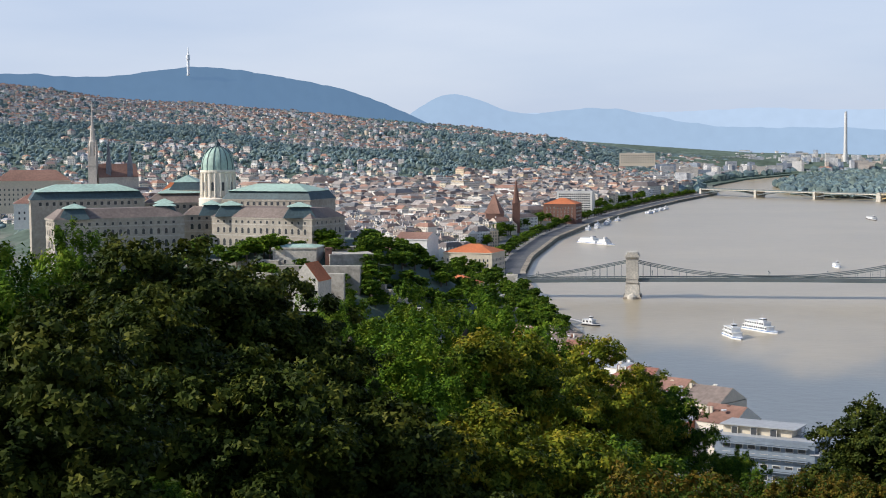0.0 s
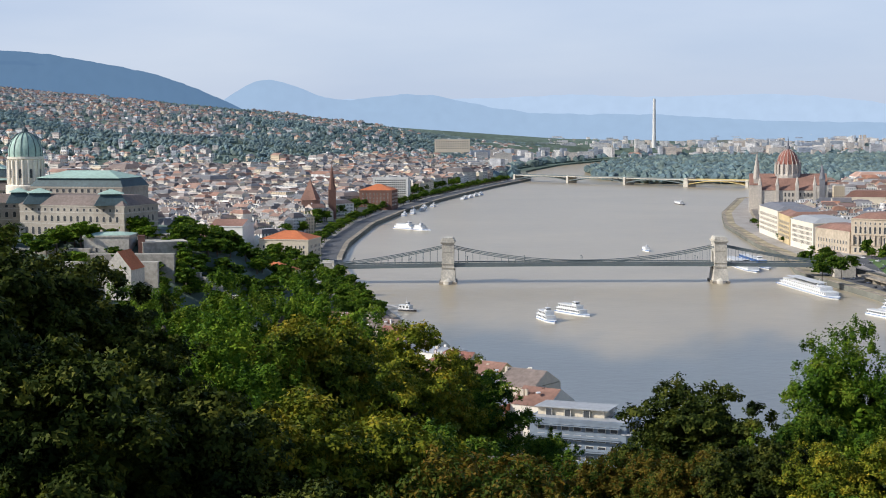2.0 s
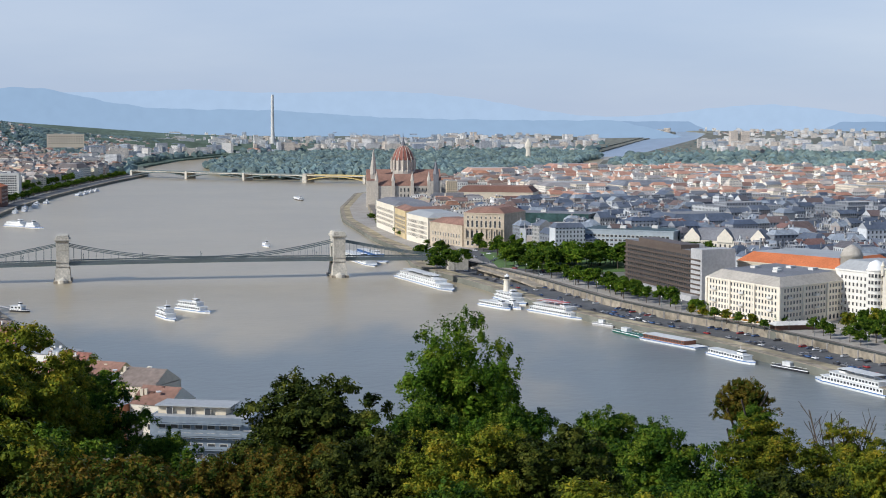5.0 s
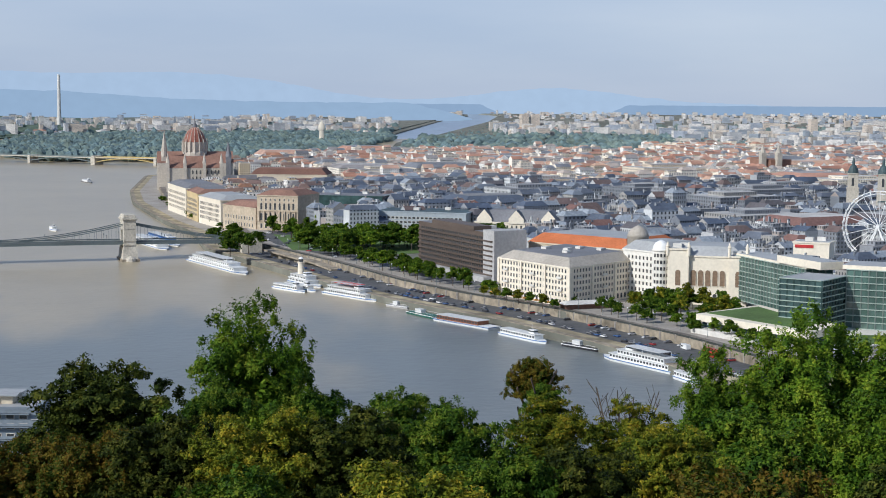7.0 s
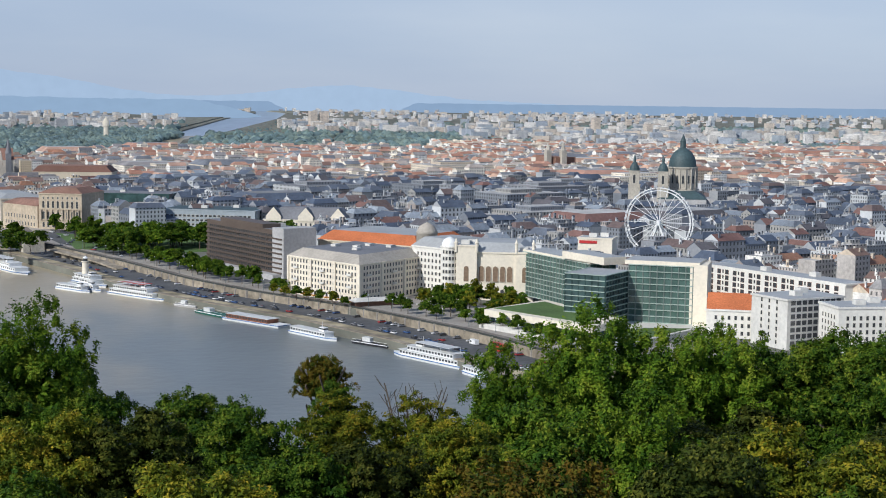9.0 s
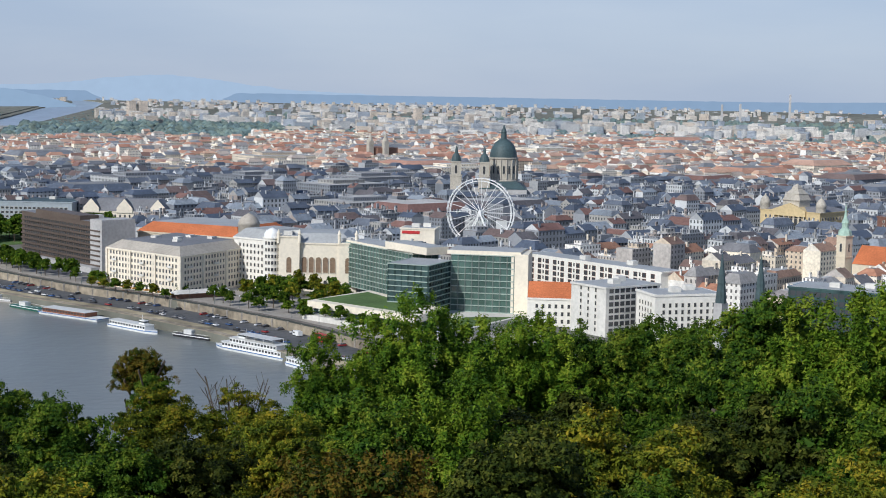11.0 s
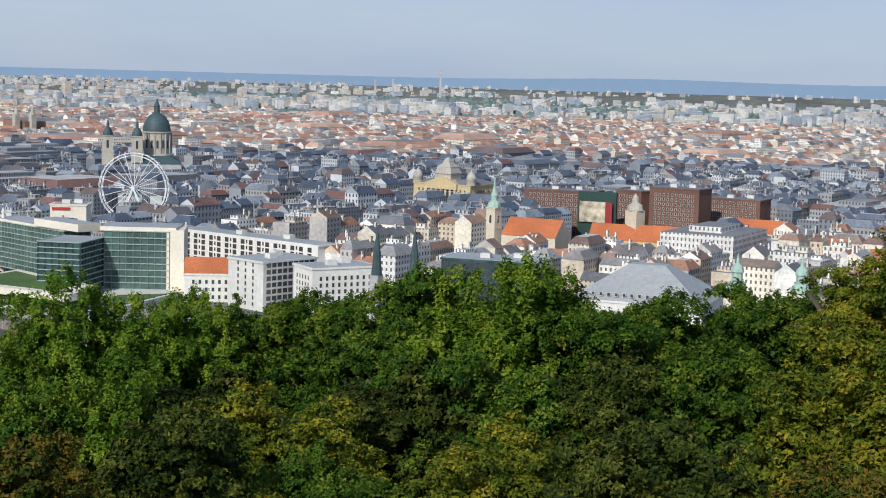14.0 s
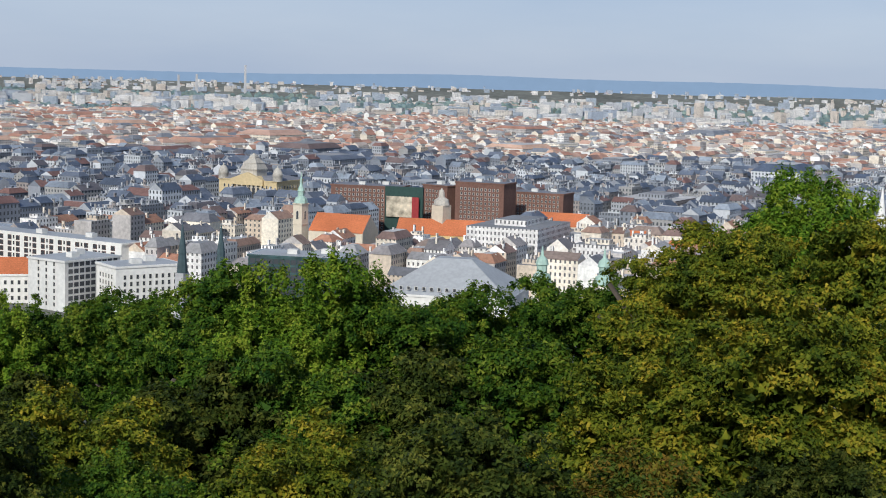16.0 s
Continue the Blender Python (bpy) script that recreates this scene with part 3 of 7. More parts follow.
def build_city():
    flat = lambda x, y: GROUND
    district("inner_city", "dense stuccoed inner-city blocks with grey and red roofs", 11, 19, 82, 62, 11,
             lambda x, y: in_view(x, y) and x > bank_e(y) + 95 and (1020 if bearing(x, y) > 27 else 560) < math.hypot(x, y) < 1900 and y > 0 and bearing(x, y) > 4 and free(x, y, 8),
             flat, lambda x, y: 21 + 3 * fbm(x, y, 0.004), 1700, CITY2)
    district("riverside_quarter", "bright stuccoed city blocks with mixed red and grey roofs", 17, 24, 70, 54, 10,
             lambda x, y: 27 < bearing(x, y) < 62 and x > bank_e(y) + 95 and (790 if bearing(x, y) < 34.5 else 665 if bearing(x, y) < 37 else 560) < math.hypot(x, y) <= 1020 and y > 0 and free(x, y, 8),
             flat, lambda x, y: 20 + 3 * fbm(x, y, 0.004), 1700, CITY3, lone=lambda x, y: math.hypot(x, y) < 805)
    district("northern_inner_city", "dense city blocks round the domed parliament", 12, 8, 86, 66, 12,
             lambda x, y: x > bank_e(y) + 110 and bearing(x, y) < 4 and 1500 < y < 3000 and bearing(x, y) > -6 and free(x, y, 8),
             flat, lambda x, y: 21, 1700, CITY)
    district("outer_city", "city blocks with red roofs, painted paler for distance haze", 13, 12, 100, 74, 14,
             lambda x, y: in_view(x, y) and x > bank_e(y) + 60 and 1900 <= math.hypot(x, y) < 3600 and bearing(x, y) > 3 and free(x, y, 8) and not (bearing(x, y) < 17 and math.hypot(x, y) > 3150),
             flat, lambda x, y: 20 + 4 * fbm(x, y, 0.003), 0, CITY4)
    district("water_town", "old town of grey and red roofs below the castle hill", 14, -28, 62, 48, 8,
             lambda x, y: -27 < bearing(x, y) < -6 and x < bank_w(y) - 78 and 960 < y < 3600 and buda_z(x, y) < 42 and free(x, y, 6),
             buda_z, lambda x, y: 15 + 4 * fbm(x, y, 0.006), 2000, CITY5)
    district("castle_quarter", "low old houses on the castle hill", 15, -30, 60, 44, 9,
             lambda x, y: bearing(x, y) < -27 and 1080 < math.hypot(x, y) < 1800 and buda_z(x, y) > 50 and free(x, y, 6),
             buda_z, lambda x, y: 9, 0, CITY)
    # villas on the hills
    rng = random.Random(21)
    g = Mesh()
    for _ in range(9500):
        az, d = rng.uniform(-38, -8.5), math.sqrt(rng.uniform(2000 ** 2, 5200 ** 2))
        x, y = d * unit(az)[0], d * unit(az)[1]
        z = buda_z(x, y)
        if x > bank_w(y) - 60 or z < 14 or fbm(x, y, 0.0018) < -0.16 + 0.26 * rng.random() or (-21 < az < -11 and z > 40 and rng.random() < 0.72):
            continue
        w, dd, h, a = rng.uniform(8, 17), rng.uniform(7, 12), rng.uniform(5, 11), rng.uniform(0, 180)
        base = rect(x, y, w, dd, a)
        g.prism(base, z - 5, z + h, 0, 2)
        if rng.random() < 0.75:
            g.hip(base, z + h, rng.uniform(2.5, 4.5), 1, inset=min(w, dd) * 0.42)
    g.v = [warp(*p) for p in g.v]
    tagged(g.make("hillside_villas", [M_HOUSE, M_VILLAROOF, M_FLAT]), "pale villas with red roofs scattered over wooded slopes", "villas", kind="stuff")
    # tower blocks and sheds on the far plain
    g = Mesh()
    for _ in range(10500):
        az = rng.uniform(-12, 60)
        d = 3500 * (1 / rng.uniform(0.2, 1.0)) ** 0.9
        x, y = d * unit(az)[0], d * unit(az)[1]
        if bank_w(y) - 60 < x < bank_e(y) + 60 or (bank_w(y) - 60 < x < bank_e(y) and d < 4600) or fbm(x, y, 0.0006) < -0.15:
            continue
        if az < 17 and d < 5200 and x > bank_e(y) - 100:
            continue
        tall = rng.random() < (0.3 if d < 4500 else 0.5)
        if (7.2 < az < 10.8 and 4900 < d < 13000) or (az > 38 and rng.random() < 0.5):
            continue
        w, dd = (rng.uniform(16, 62), rng.uniform(9, 13)) if tall else (rng.uniform(10, 40), rng.uniform(9, 18))
        h = rng.uniform(18, 36) if tall else rng.uniform(6, 13)
        base = rect(x, y, w, dd, rng.choice((10, 100, 35, 125)) + rng.uniform(-5, 5))
        g.prism(base, GROUND - 4, GROUND + h, 0, 2)
        if not tall and rng.random() < 0.6:
            g.hip(base, GROUND + h, 4, 1, inset=5)
    g.v = [warp(*p) for p in g.v]
    tagged(g.make("outer_housing_estates", [M_PANEL, M_VILLAROOF, M_FLAT]), "pale tower blocks and low sheds on the plain", "housing estates", kind="stuff")


def build_woods():
    """Crowns of far trees as lumpy clumps, joined."""
    rng = random.Random(5)
    ico = bmesh.new()
    bmesh.ops.create_icosphere(ico, subdivisions=1, radius=1.0)
    iv, fc = [v.co.copy() for v in ico.verts], [tuple(v.index for v in f.verts) for f in ico.faces]
    ico.free()

    def clump(g, x, y, z, r):
        vs = []
        for v in iv:
            k = r * rng.uniform(0.65, 1.25)
            vs.append(warp(x + v.x * k, y + v.y * k, z + v.z * k * 0.9))
        g.solid(vs, fc, 0)
    hills = Mesh()
    for _ in range(44000):
        az, d = rng.uniform(-38, -7), math.sqrt(rng.uniform(1800 ** 2, 5600 ** 2))
        x, y = d * unit(az)[0], d * unit(az)[1]
        if x > bank_w(y) - 70:
            continue
        z = buda_z(x, y)
        if z < 13 or (rng.random() > 0.66 and fbm(x, y, 0.0018) > 0.05):
            continue
        clump(hills, x, y, z + 2.5, rng.uniform(2.6, 6.2) * (1.0 + 0.25 * (d > 3600)))
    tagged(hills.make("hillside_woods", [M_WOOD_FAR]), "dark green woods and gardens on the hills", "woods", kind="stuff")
    island = Mesh()
    for _ in range(5200):
        y = rng.uniform(3090, 5300)
        a = bank_w(y) + 150 + max(0, 3300 - y) * 0.55
        b = bank_e(y) - 60
        x = rng.uniform(min(a, b), b)
        if y > 4800 and bearing(x, y) > 7.0:
            continue
        clump(island, x, y, rng.uniform(6, 13), rng.uniform(7, 13))
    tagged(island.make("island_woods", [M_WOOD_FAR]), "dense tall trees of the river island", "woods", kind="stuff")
    plain = Mesh()
    for _ in range(15000):
        az, d = rng.uniform(-11, 60), 3300 * (1 / rng.uniform(0.18, 1.0)) ** 0.95
        x, y = d * unit(az)[0], d * unit(az)[1]
        if bank_w(y) - 30 < x < bank_e(y) + 30:
            continue
        if d > 7500 or not (az < 18 and d < 6000) and fbm(x, y, 0.0006) > 0.12 and rng.random() < 0.7:
            continue
        low = 7.2 < az < 10.8 and 4900 < d < 13000  # willows of the flat river arm
        clump(plain, x, y, GROUND if low else GROUND + 3, rng.uniform(4, 7) if low else rng.uniform(8, 17))
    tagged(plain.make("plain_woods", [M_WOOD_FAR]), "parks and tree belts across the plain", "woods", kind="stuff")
KEEP_FREE += [(-480, 900, 150), (-390, 900, 90), (-600, 1000, 90), (474, 1031, 52), (650, 1390, 70), (232, 868, 62), (300, 790, 70), (280, 850, 40), (180, 1010, 60), (150, 1140, 80), (70, 1400, 60),
              (425, 760, 50), (375, 655, 30), (395, 625, 26), (740, 1022, 45), (330, 690, 60), (20, 1500, 60), (-10, 1600, 50), (0, 2100, 165), (20, 1950, 60)]
KEEP_FREE += [(370, 690, 34), (590, 755, 50), (690, 730, 40), (805, 800, 95), (500, 505, 55), (465, 440, 50), (390, 585, 18), (407, 575, 18), (470, 600, 42), (220, 1200, 40), (250, 960, 45)]
KEEP_FREE += [(-445, 1270, 40), (-440, 1170, 40), (-510, 1210, 40), (-360, 1050, 60), (-490, 1620, 30), (-445, 1700, 40), (-420, 1060, 90)]
build_city()
build_woods()

# ---- chain bridge ----
M_BSTONE = surf("bridge_limestone", [(0.52, 0.48, 0.40)], 0.85, grain=0.7, amount=0.2, stain=0.12, bump=0.06)
M_BSTAIN = surf("wet_pier_stone", [(0.30, 0.26, 0.20)], 0.8, grain=0.5, amount=0.3, bump=0.06)
M_IRON = surf("grey_green_iron", [(0.15, 0.18, 0.18)], 0.55, metal=0.2, grain=0.9, amount=0.12)
M_WHITE = surf("white_paint", [(0.80, 0.80, 0.78)], 0.4, grain=0.5, amount=0.06)


def chain_bridge():
    ax, ay = -259.0, 1166.0   # west pier
    bx, by = -54.5, 1206.0    # east pier
    span = math.hypot(bx - ax, by - ay)
    ux, uy = (bx - ax) / span, (by - ay) / span
    ang = math.degrees(math.atan2(uy, ux))
    t = thing("chain_bridge", "stone-towered chain bridge with grey iron deck across the river", "bridge")

    def at(s, o=0.0, z=0.0):
        return ax + ux * s - uy * o, ay + uy * s + ux * o, z
    deck_z = lambda s: 12.6 + 1.9 * (1 - ((s - span / 2) / (span * 0.95)) ** 2)
    side = 88.0
    # deck in two parts: roadway and two girders
    for nm, o, w, z, h, mt in (("roadway", 0, 13.5, 0.0, 0.5, M_ASPH), ("girder", -7.2, 0.7, -0.5, 2.0, M_IRON), ("girder", 7.2, 0.7, -0.5, 2.0, M_IRON),
                               ("railing", -7.2, 0.25, 1.3, 0.9, M_IRON), ("railing", 7.2, 0.25, 1.3, 0.9, M_IRON)):
        g = Mesh()
        g.path([at(s, o, deck_z(s) + z) for s in (-side + (span + 2 * side) * i / 30 for i in range(31))], w, h)
        g.make(nm, [mt], t)
    for s in (0.0, span):
        p = Mesh()
        cx, cy, _ = at(s)
        base, top = rect(cx, cy, 12.5, 26, ang), rect(cx, cy, 10.2, 21, ang)
        p.solid([(x, y, -4) for x, y in base] + [(x, y, 10.5) for x, y in top], [(0, 1, 5, 4), (1, 2, 6, 5), (2, 3, 7, 6), (3, 0, 4, 7), (4, 5, 6, 7)])
        for o in (-1, 1):  # cutwaters
            ex, ey, _ = at(s, o * 13)
            p.lathe(ex, ey, [(4.4, -4), (3.8, 2.2), (0.5, 4.2)], 10)
        pier = p.make("pier", [M_BSTONE], t)
        foot = Mesh(); foot.box(cx, cy, -1.5, 13.6, 29, 3.1, ang); foot.make("footing", [M_BSTAIN], pier, label="dark wet stone at the waterline")
        tw = Mesh()
        for o in (-1, 1):
            lx, ly, _ = at(s, o * 6.9)
            tw.box(lx, ly, 10.5, 9.2, 6.6, 13.5, ang)
        # the arch over the road, from wedge to wedge
        n = 10
        for i in range(n):
            a0, a1 = math.pi * i / n, math.pi * (i + 1) / n
            o0, o1, z0, z1 = -3.6 * math.cos(a0), -3.6 * math.cos(a1), 20.5 + 3.4 * math.sin(a0), 20.5 + 3.4 * math.sin(a1)
            for f in (-4.6, 4.6):
                q = [at(s + f, o0, z0), at(s + f, o1, z1), at(s + f, o1, 24.4), at(s + f, o0, 24.4)]
                tw.face(q if f < 0 else q[::-1])
            tw.face([at(s - 4.6, o0, z0), at(s + 4.6, o0, z0), at(s + 4.6, o1, z1), at(s - 4.6, o1, z1)])
        tw.box(cx, cy, 24.2, 9.2, 20.4, 6.6, ang)
        tower = tw.make("tower", [M_BSTONE], t)
        for z, w, d, h in ((30.8, 10.4, 21.6, 0.8), (31.6, 11.4, 22.6, 0.9), (32.5, 9.6, 20.6, 1.6), (34.1, 8.2, 19.0, 1.2), (12.0, 10.2, 22.0, 0.8), (15.2, 9.7, 21.0, 0.4)):
            k = Mesh()
            k.box(cx, cy, z, w, d, h, ang)
            if z < 20:  # string courses leave the roadway open
                k = Mesh()
                for o in (-1, 1):
                    lx, ly, _ = at(s, o * 7.1)
                    k.box(lx, ly, z, w, 7.2, h, ang)
            k.make("cornice", [M_BSTONE], tower)
    # chains and hangers
    def chain_z(s):
        if 0 <= s <= span:
            return 15.4 + (28.0 - 15.4) * ((s - span / 2) / (span / 2)) ** 2
        e = -s if s < 0 else s - span
        return 28.0 - (28.0 - 14.0) * (1 - (1 - e / side) ** 1.35)
    for o in (-6.6, 6.6):
        for up in (0.0, 1.1):
            g = Mesh()
            stops = sorted([0.0, span] + [-side + (span + 2 * side) * i / 60 for i in range(61)])
            g.path([at(s, o, chain_z(s) + up) for s in stops], 0.35, 0.6)
            g.make("chain", [M_IRON], t)
        for i in range(70):
            s = -side + (span + 2 * side) * (i + 0.5) / 70
            if min(abs(s), abs(s - span)) < 6 or chain_z(s) - deck_z(s) < 1.6:
                continue
            g = Mesh(); g.beam(at(s, o, deck_z(s)), at(s, o, chain_z(s) + 0.4), 0.2)
            g.make("hanger", [M_IRON], t)
    for s in (-side - 6, span + side + 6):
        g = Mesh(); cx, cy, _ = at(s); g.box(cx, cy, -4, 16, 24, 17.2, ang)
        for o in (-1, 1):
            lx, ly, _ = at(s, o * 9.5)
            g.box(lx, ly, 13.2, 9, 3.6, 3.4, ang)
        g.make("abutment", [M_BSTONE], t)
    for i in range(9):
        for o in (-6.9, 6.9):
            s = -side + 15 + i * 44
            if min(abs(s), abs(s - span)) < 8:
                continue
            g = Mesh(); g.beam(at(s, o, deck_z(s)), at(s, o, deck_z(s) + 5.2), 0.22); g.lathe(*at(s, o)[:2], [(0.2, deck_z(s) + 5), (0.45, deck_z(s) + 5.5), (0.2, deck_z(s) + 6)], 6)
            g.make("lamp_post", [M_IRON], t)


chain_bridge()


def margaret_bridge():
    M_YEL = surf("yellow_ironwork", [(0.55, 0.42, 0.16)], 0.6, amount=0.1)
    t = thing("arched_road_bridge", "long pale bridge with low iron arches on stone piers", "bridge")
    legs = [((-565, 3235), (-190, 2975), 3, M_IRON), ((-190, 2975), (150, 2830), 3, M_YEL)]
    for (ax, ay), (bx, by), n, mt in legs:
        L = math.hypot(bx - ax, by - ay)
        ux, uy = (bx - ax) / L, (by - ay) / L
        ang = math.degrees(math.atan2(uy, ux))
        d = Mesh(); d.beam((ax, ay, 13.2), (bx, by, 13.2), 24, 1.6); deck = d.make("deck", [M_BSTONE], t)
        for o in (-12, 12):
            r = Mesh(); r.beam((ax - uy * o, ay + ux * o, 14.6), (bx - uy * o, by + ux * o, 14.6), 0.4, 1.2); r.make("railing", [mt], deck)
        for i in range(n + 1):
            x, y = ax + (bx - ax) * i / n, ay + (by - ay) * i / n
            p = Mesh(); big = 9 if (i == n and mt is M_IRON) else 5.5
            p.box(x, y, -3, big, 27, 15.5, ang); p.box(x, y, 12.5, big + 1, 28, 1.0, ang); p.box(x, y, 13.5, big * 0.8, 26, 3.4 if big > 6 else 1.8, ang)
            p.make("pier", [M_BSTONE], t)
            if i < n:
                for o in (-11, -4, 4, 11):
                    a = Mesh(); k = 14
                    a.path([(ax + (bx - ax) * (i + q / k) / n - uy * o, ay + (by - ay) * (i + q / k) / n + ux * o, 4.5 + 7.2 * (1 - (2 * q / k - 1) ** 2)) for q in range(k + 1)], 0.8, 1.5)
                    a.make("arch_rib", [mt], t)


margaret_bridge()

# ---- landmark buildings ----


def pt(az, d):
    s, c = unit(az)
    return d * s, d * c


M_GLASS = surf("window_glass", [(0.065, 0.068, 0.072)], 0.14, grain=0.3, amount=0.2, spec=0.6)
M_FRAME = surf("window_frames", [(0.62, 0.58, 0.5)], 0.7)
M_COPPER = surf("copper_patina", [(0.35, 0.47, 0.385)], 0.65, grain=0.5, amount=0.15)
M_DKCOPPER = surf("dark_copper", [(0.055, 0.085, 0.09)], 0.6, amount=0.2)
M_SLATE = surf("grey_slate", [(0.19, 0.19, 0.20)], 0.7, amount=0.15)
M_ZINC = surf("pale_zinc_roof", [(0.37, 0.375, 0.37)], 0.55, amount=0.1)
M_RED = surf("terracotta_tiles", [(0.48, 0.15, 0.055)], 0.85, grain=1.2, amount=0.2)
M_BRROOF = surf("brown_tiles", [(0.25, 0.14, 0.10)], 0.85, amount=0.2)
M_CREAM = surf("cream_stucco", [(0.60, 0.52, 0.39)], 0.85, amount=0.08)
M_ACAD = surf("weathered_stone_front", [(0.47, 0.39, 0.285)], 0.85, grain=0.4, amount=0.14)
M_PALE = surf("pale_stucco", [(0.75, 0.68, 0.55)], 0.85, amount=0.07)
M_WSTUC = surf("white_stucco", [(0.76, 0.73, 0.66)], 0.8, amount=0.08)
M_YELLOW = surf("yellow_stucco", [(0.56, 0.44, 0.24)], 0.85, amount=0.1)
M_OCHRE = surf("ochre_stucco", [(0.62, 0.45, 0.2)], 0.85, amount=0.1)
M_GREY = surf("grey_render", [(0.42, 0.41, 0.40)], 0.85, amount=0.12)
M_BRICK = surf("red_brick", [(0.17, 0.09, 0.065)], 0.9, amount=0.15)
M_BRONZE = surf("brown_metal_cladding", [(0.13, 0.10, 0.08)], 0.55, metal=0.2, amount=0.12)
M_TEAL = surf("green_curtain_wall", [(0.075, 0.13, 0.11)], 0.12, grain=0.2, amount=0.25, spec=0.7)
M_DKTEAL = surf("dark_curtain_wall", [(0.045, 0.08, 0.078)], 0.1, grain=0.2, amount=0.3, spec=0.7)
M_CONC = surf("pale_concrete", [(0.62, 0.60, 0.55)], 0.8, amount=0.1)
M_LAWN = surf("lawn", [(0.09, 0.15, 0.04)], 0.95, amount=0.2)
M_CASTLE = surf("castle_limestone", [(0.38, 0.335, 0.27)], 0.88, grain=0.5, amount=0.16)
M_BLUEG = surf("blue_grey_cladding", [(0.33, 0.37, 0.40)], 0.6, amount=0.1)
M_CASTROOF = surf("castle_roof_tiles", [(0.19, 0.15, 0.125)], 0.85, amount=0.2)
M_GOTHIC = surf("gothic_stone", [(0.50, 0.45, 0.38)], 0.88, amount=0.15)
M_TAN = surf("weathered_tan_roof", [(0.40, 0.36, 0.30)], 0.7, amount=0.15)
M_BLACK = surf("dark_paint", [(0.03, 0.03, 0.035)], 0.5)
M_AMBER = surf("orange_canvas", [(0.75, 0.33, 0.05)], 0.9)
WIN = {}


def win_mesh(w, h, arched=False, glass=None, frame=None, deep=0.14):
    """A window: a frame standing a little proud of the wall, and a pane set back in it. Looks along -y."""
    key = (w, h, arched, glass and glass.name, frame and frame.name)
    if key in WIN:
        return WIN[key]
    g = Mesh()
    f = 0.16
    top = [(w / 2 * math.cos(a), h - w / 2 + w / 2 * math.sin(a)) for a in (math.pi * k / 6 for k in range(7))] if arched else [(w / 2, h), (-w / 2, h)]
    inner = [(-w / 2, 0), (w / 2, 0)] + top
    k = (w / 2 + f) / (w / 2)
    outer = [(x * k, (z - h / 2) * (h / 2 + f) / (h / 2) + h / 2) for x, z in inner]
    n = len(inner)
    vs = [(x, -deep, z) for x, z in outer] + [(x, -deep, z) for x, z in inner] + [(x, -0.02, z) for x, z in inner] + [(x, 0.05, z) for x, z in outer]
    fs = []
    for i in range(n):
        j = (i + 1) % n
        fs += [(i, j, n + j, n + i), (n + i, n + j, 2 * n + j, 2 * n + i), (3 * n + i, 3 * n + j, j, i)]
    g.solid(vs, fs, 0)
    g.face([(x, -0.02, z) for x, z in inner], 1)
    ob = g.make("window", [frame or M_FRAME, glass or M_GLASS])
    WIN[key] = ob.data
    bpy.data.objects.remove(ob)
    return WIN[key]


def windows(parent, a, b, z0, storey, rows, pitch, mesh, margin=2.0, name="window", proud=0.0):
    """Windows in rows along the wall from a to b, whose outer side is to the right."""
    L = math.hypot(b[0] - a[0], b[1] - a[1])
    ux, uy = (b[0] - a[0]) / L, (b[1] - a[1]) / L
    n = max(1, int((L - 2 * margin) / pitch))
    ang = math.atan2(uy, ux)
    for r in range(rows):
        for i in range(n):
            s = L / 2 + (i - (n - 1) / 2) * pitch
            ob = new(name, mesh)
            ob.location = (a[0] + ux * s + uy * proud, a[1] + uy * s - ux * proud, z0 + r * storey)
            ob.rotation_euler[2] = ang
            ob.parent = parent


def foot(a, b, depth):
    L = math.hypot(b[0] - a[0], b[1] - a[1])
    nx, ny = -(b[1] - a[1]) / L * depth, (b[0] - a[0]) / L * depth
    return [a, b, (b[0] + nx, b[1] + ny), (a[0] + nx, a[1] + ny)]


def grow(base, e):
    cx, cy = sum(p[0] for p in base) / 4, sum(p[1] for p in base) / 4
    out = []
    for x, y in base:
        d = math.hypot(x - cx, y - cy)
        out.append((cx + (x - cx) * (d + e * 1.41) / d, cy + (y - cy) * (d + e * 1.41) / d))
    return out


def block_of(t, base, z0, z1, wall, roof=None, rise=5.0, inset=None, flat=None, win=None, sides=(0, 1, 3), storey=3.8, pitch=3.2, cornice=True, first=1.6, gable=False, rows=None):
    """A body with cornice, roof and single windows, put under the thing t."""
    g = Mesh(); g.prism(base, z0 - 6, z1, 0, 0); body = g.make("wall", [wall], t)
    if cornice:
        c = Mesh(); c.prism(grow(base, 0.5), z1 - 0.7, z1 + 0.25, 0, 0, bottom=True); c.make("cornice", [wall], body)
    if roof:
        r = Mesh()
        if gable:
            r.gable(base, z1 + 0.25, rise, 0, 1); r.make("roof", [roof, wall], t)
        else:
            r.hip(base, z1 + 0.25, rise, 0, inset=inset, flat=None if flat is None else 1); r.make("roof", [roof, flat or roof], t)
    else:
        p = Mesh(); q = grow(base, -0.6); p.prism(q, z1 + 0.25, z1 + 0.3, 0, 0); p.make("roof", [flat or M_ZINC], t)
        for k in range(2):
            u = Mesh(); x = base[0][0] * (0.3 + 0.3 * k) + base[2][0] * (0.7 - 0.3 * k); y = base[0][1] * (0.3 + 0.3 * k) + base[2][1] * (0.7 - 0.3 * k)
            u.box(x, y, z1, 5, 4, 2.6, math.degrees(math.atan2(base[1][1] - base[0][1], base[1][0] - base[0][0]))); u.make("roof_unit", [M_CONC], t)
    if win:
        n = rows or int((z1 - z0 - first) / storey)
        for s in sides:
            windows(body, base[s], base[(s + 1) % 4], z0 + first, storey, n, pitch, win)
    return body


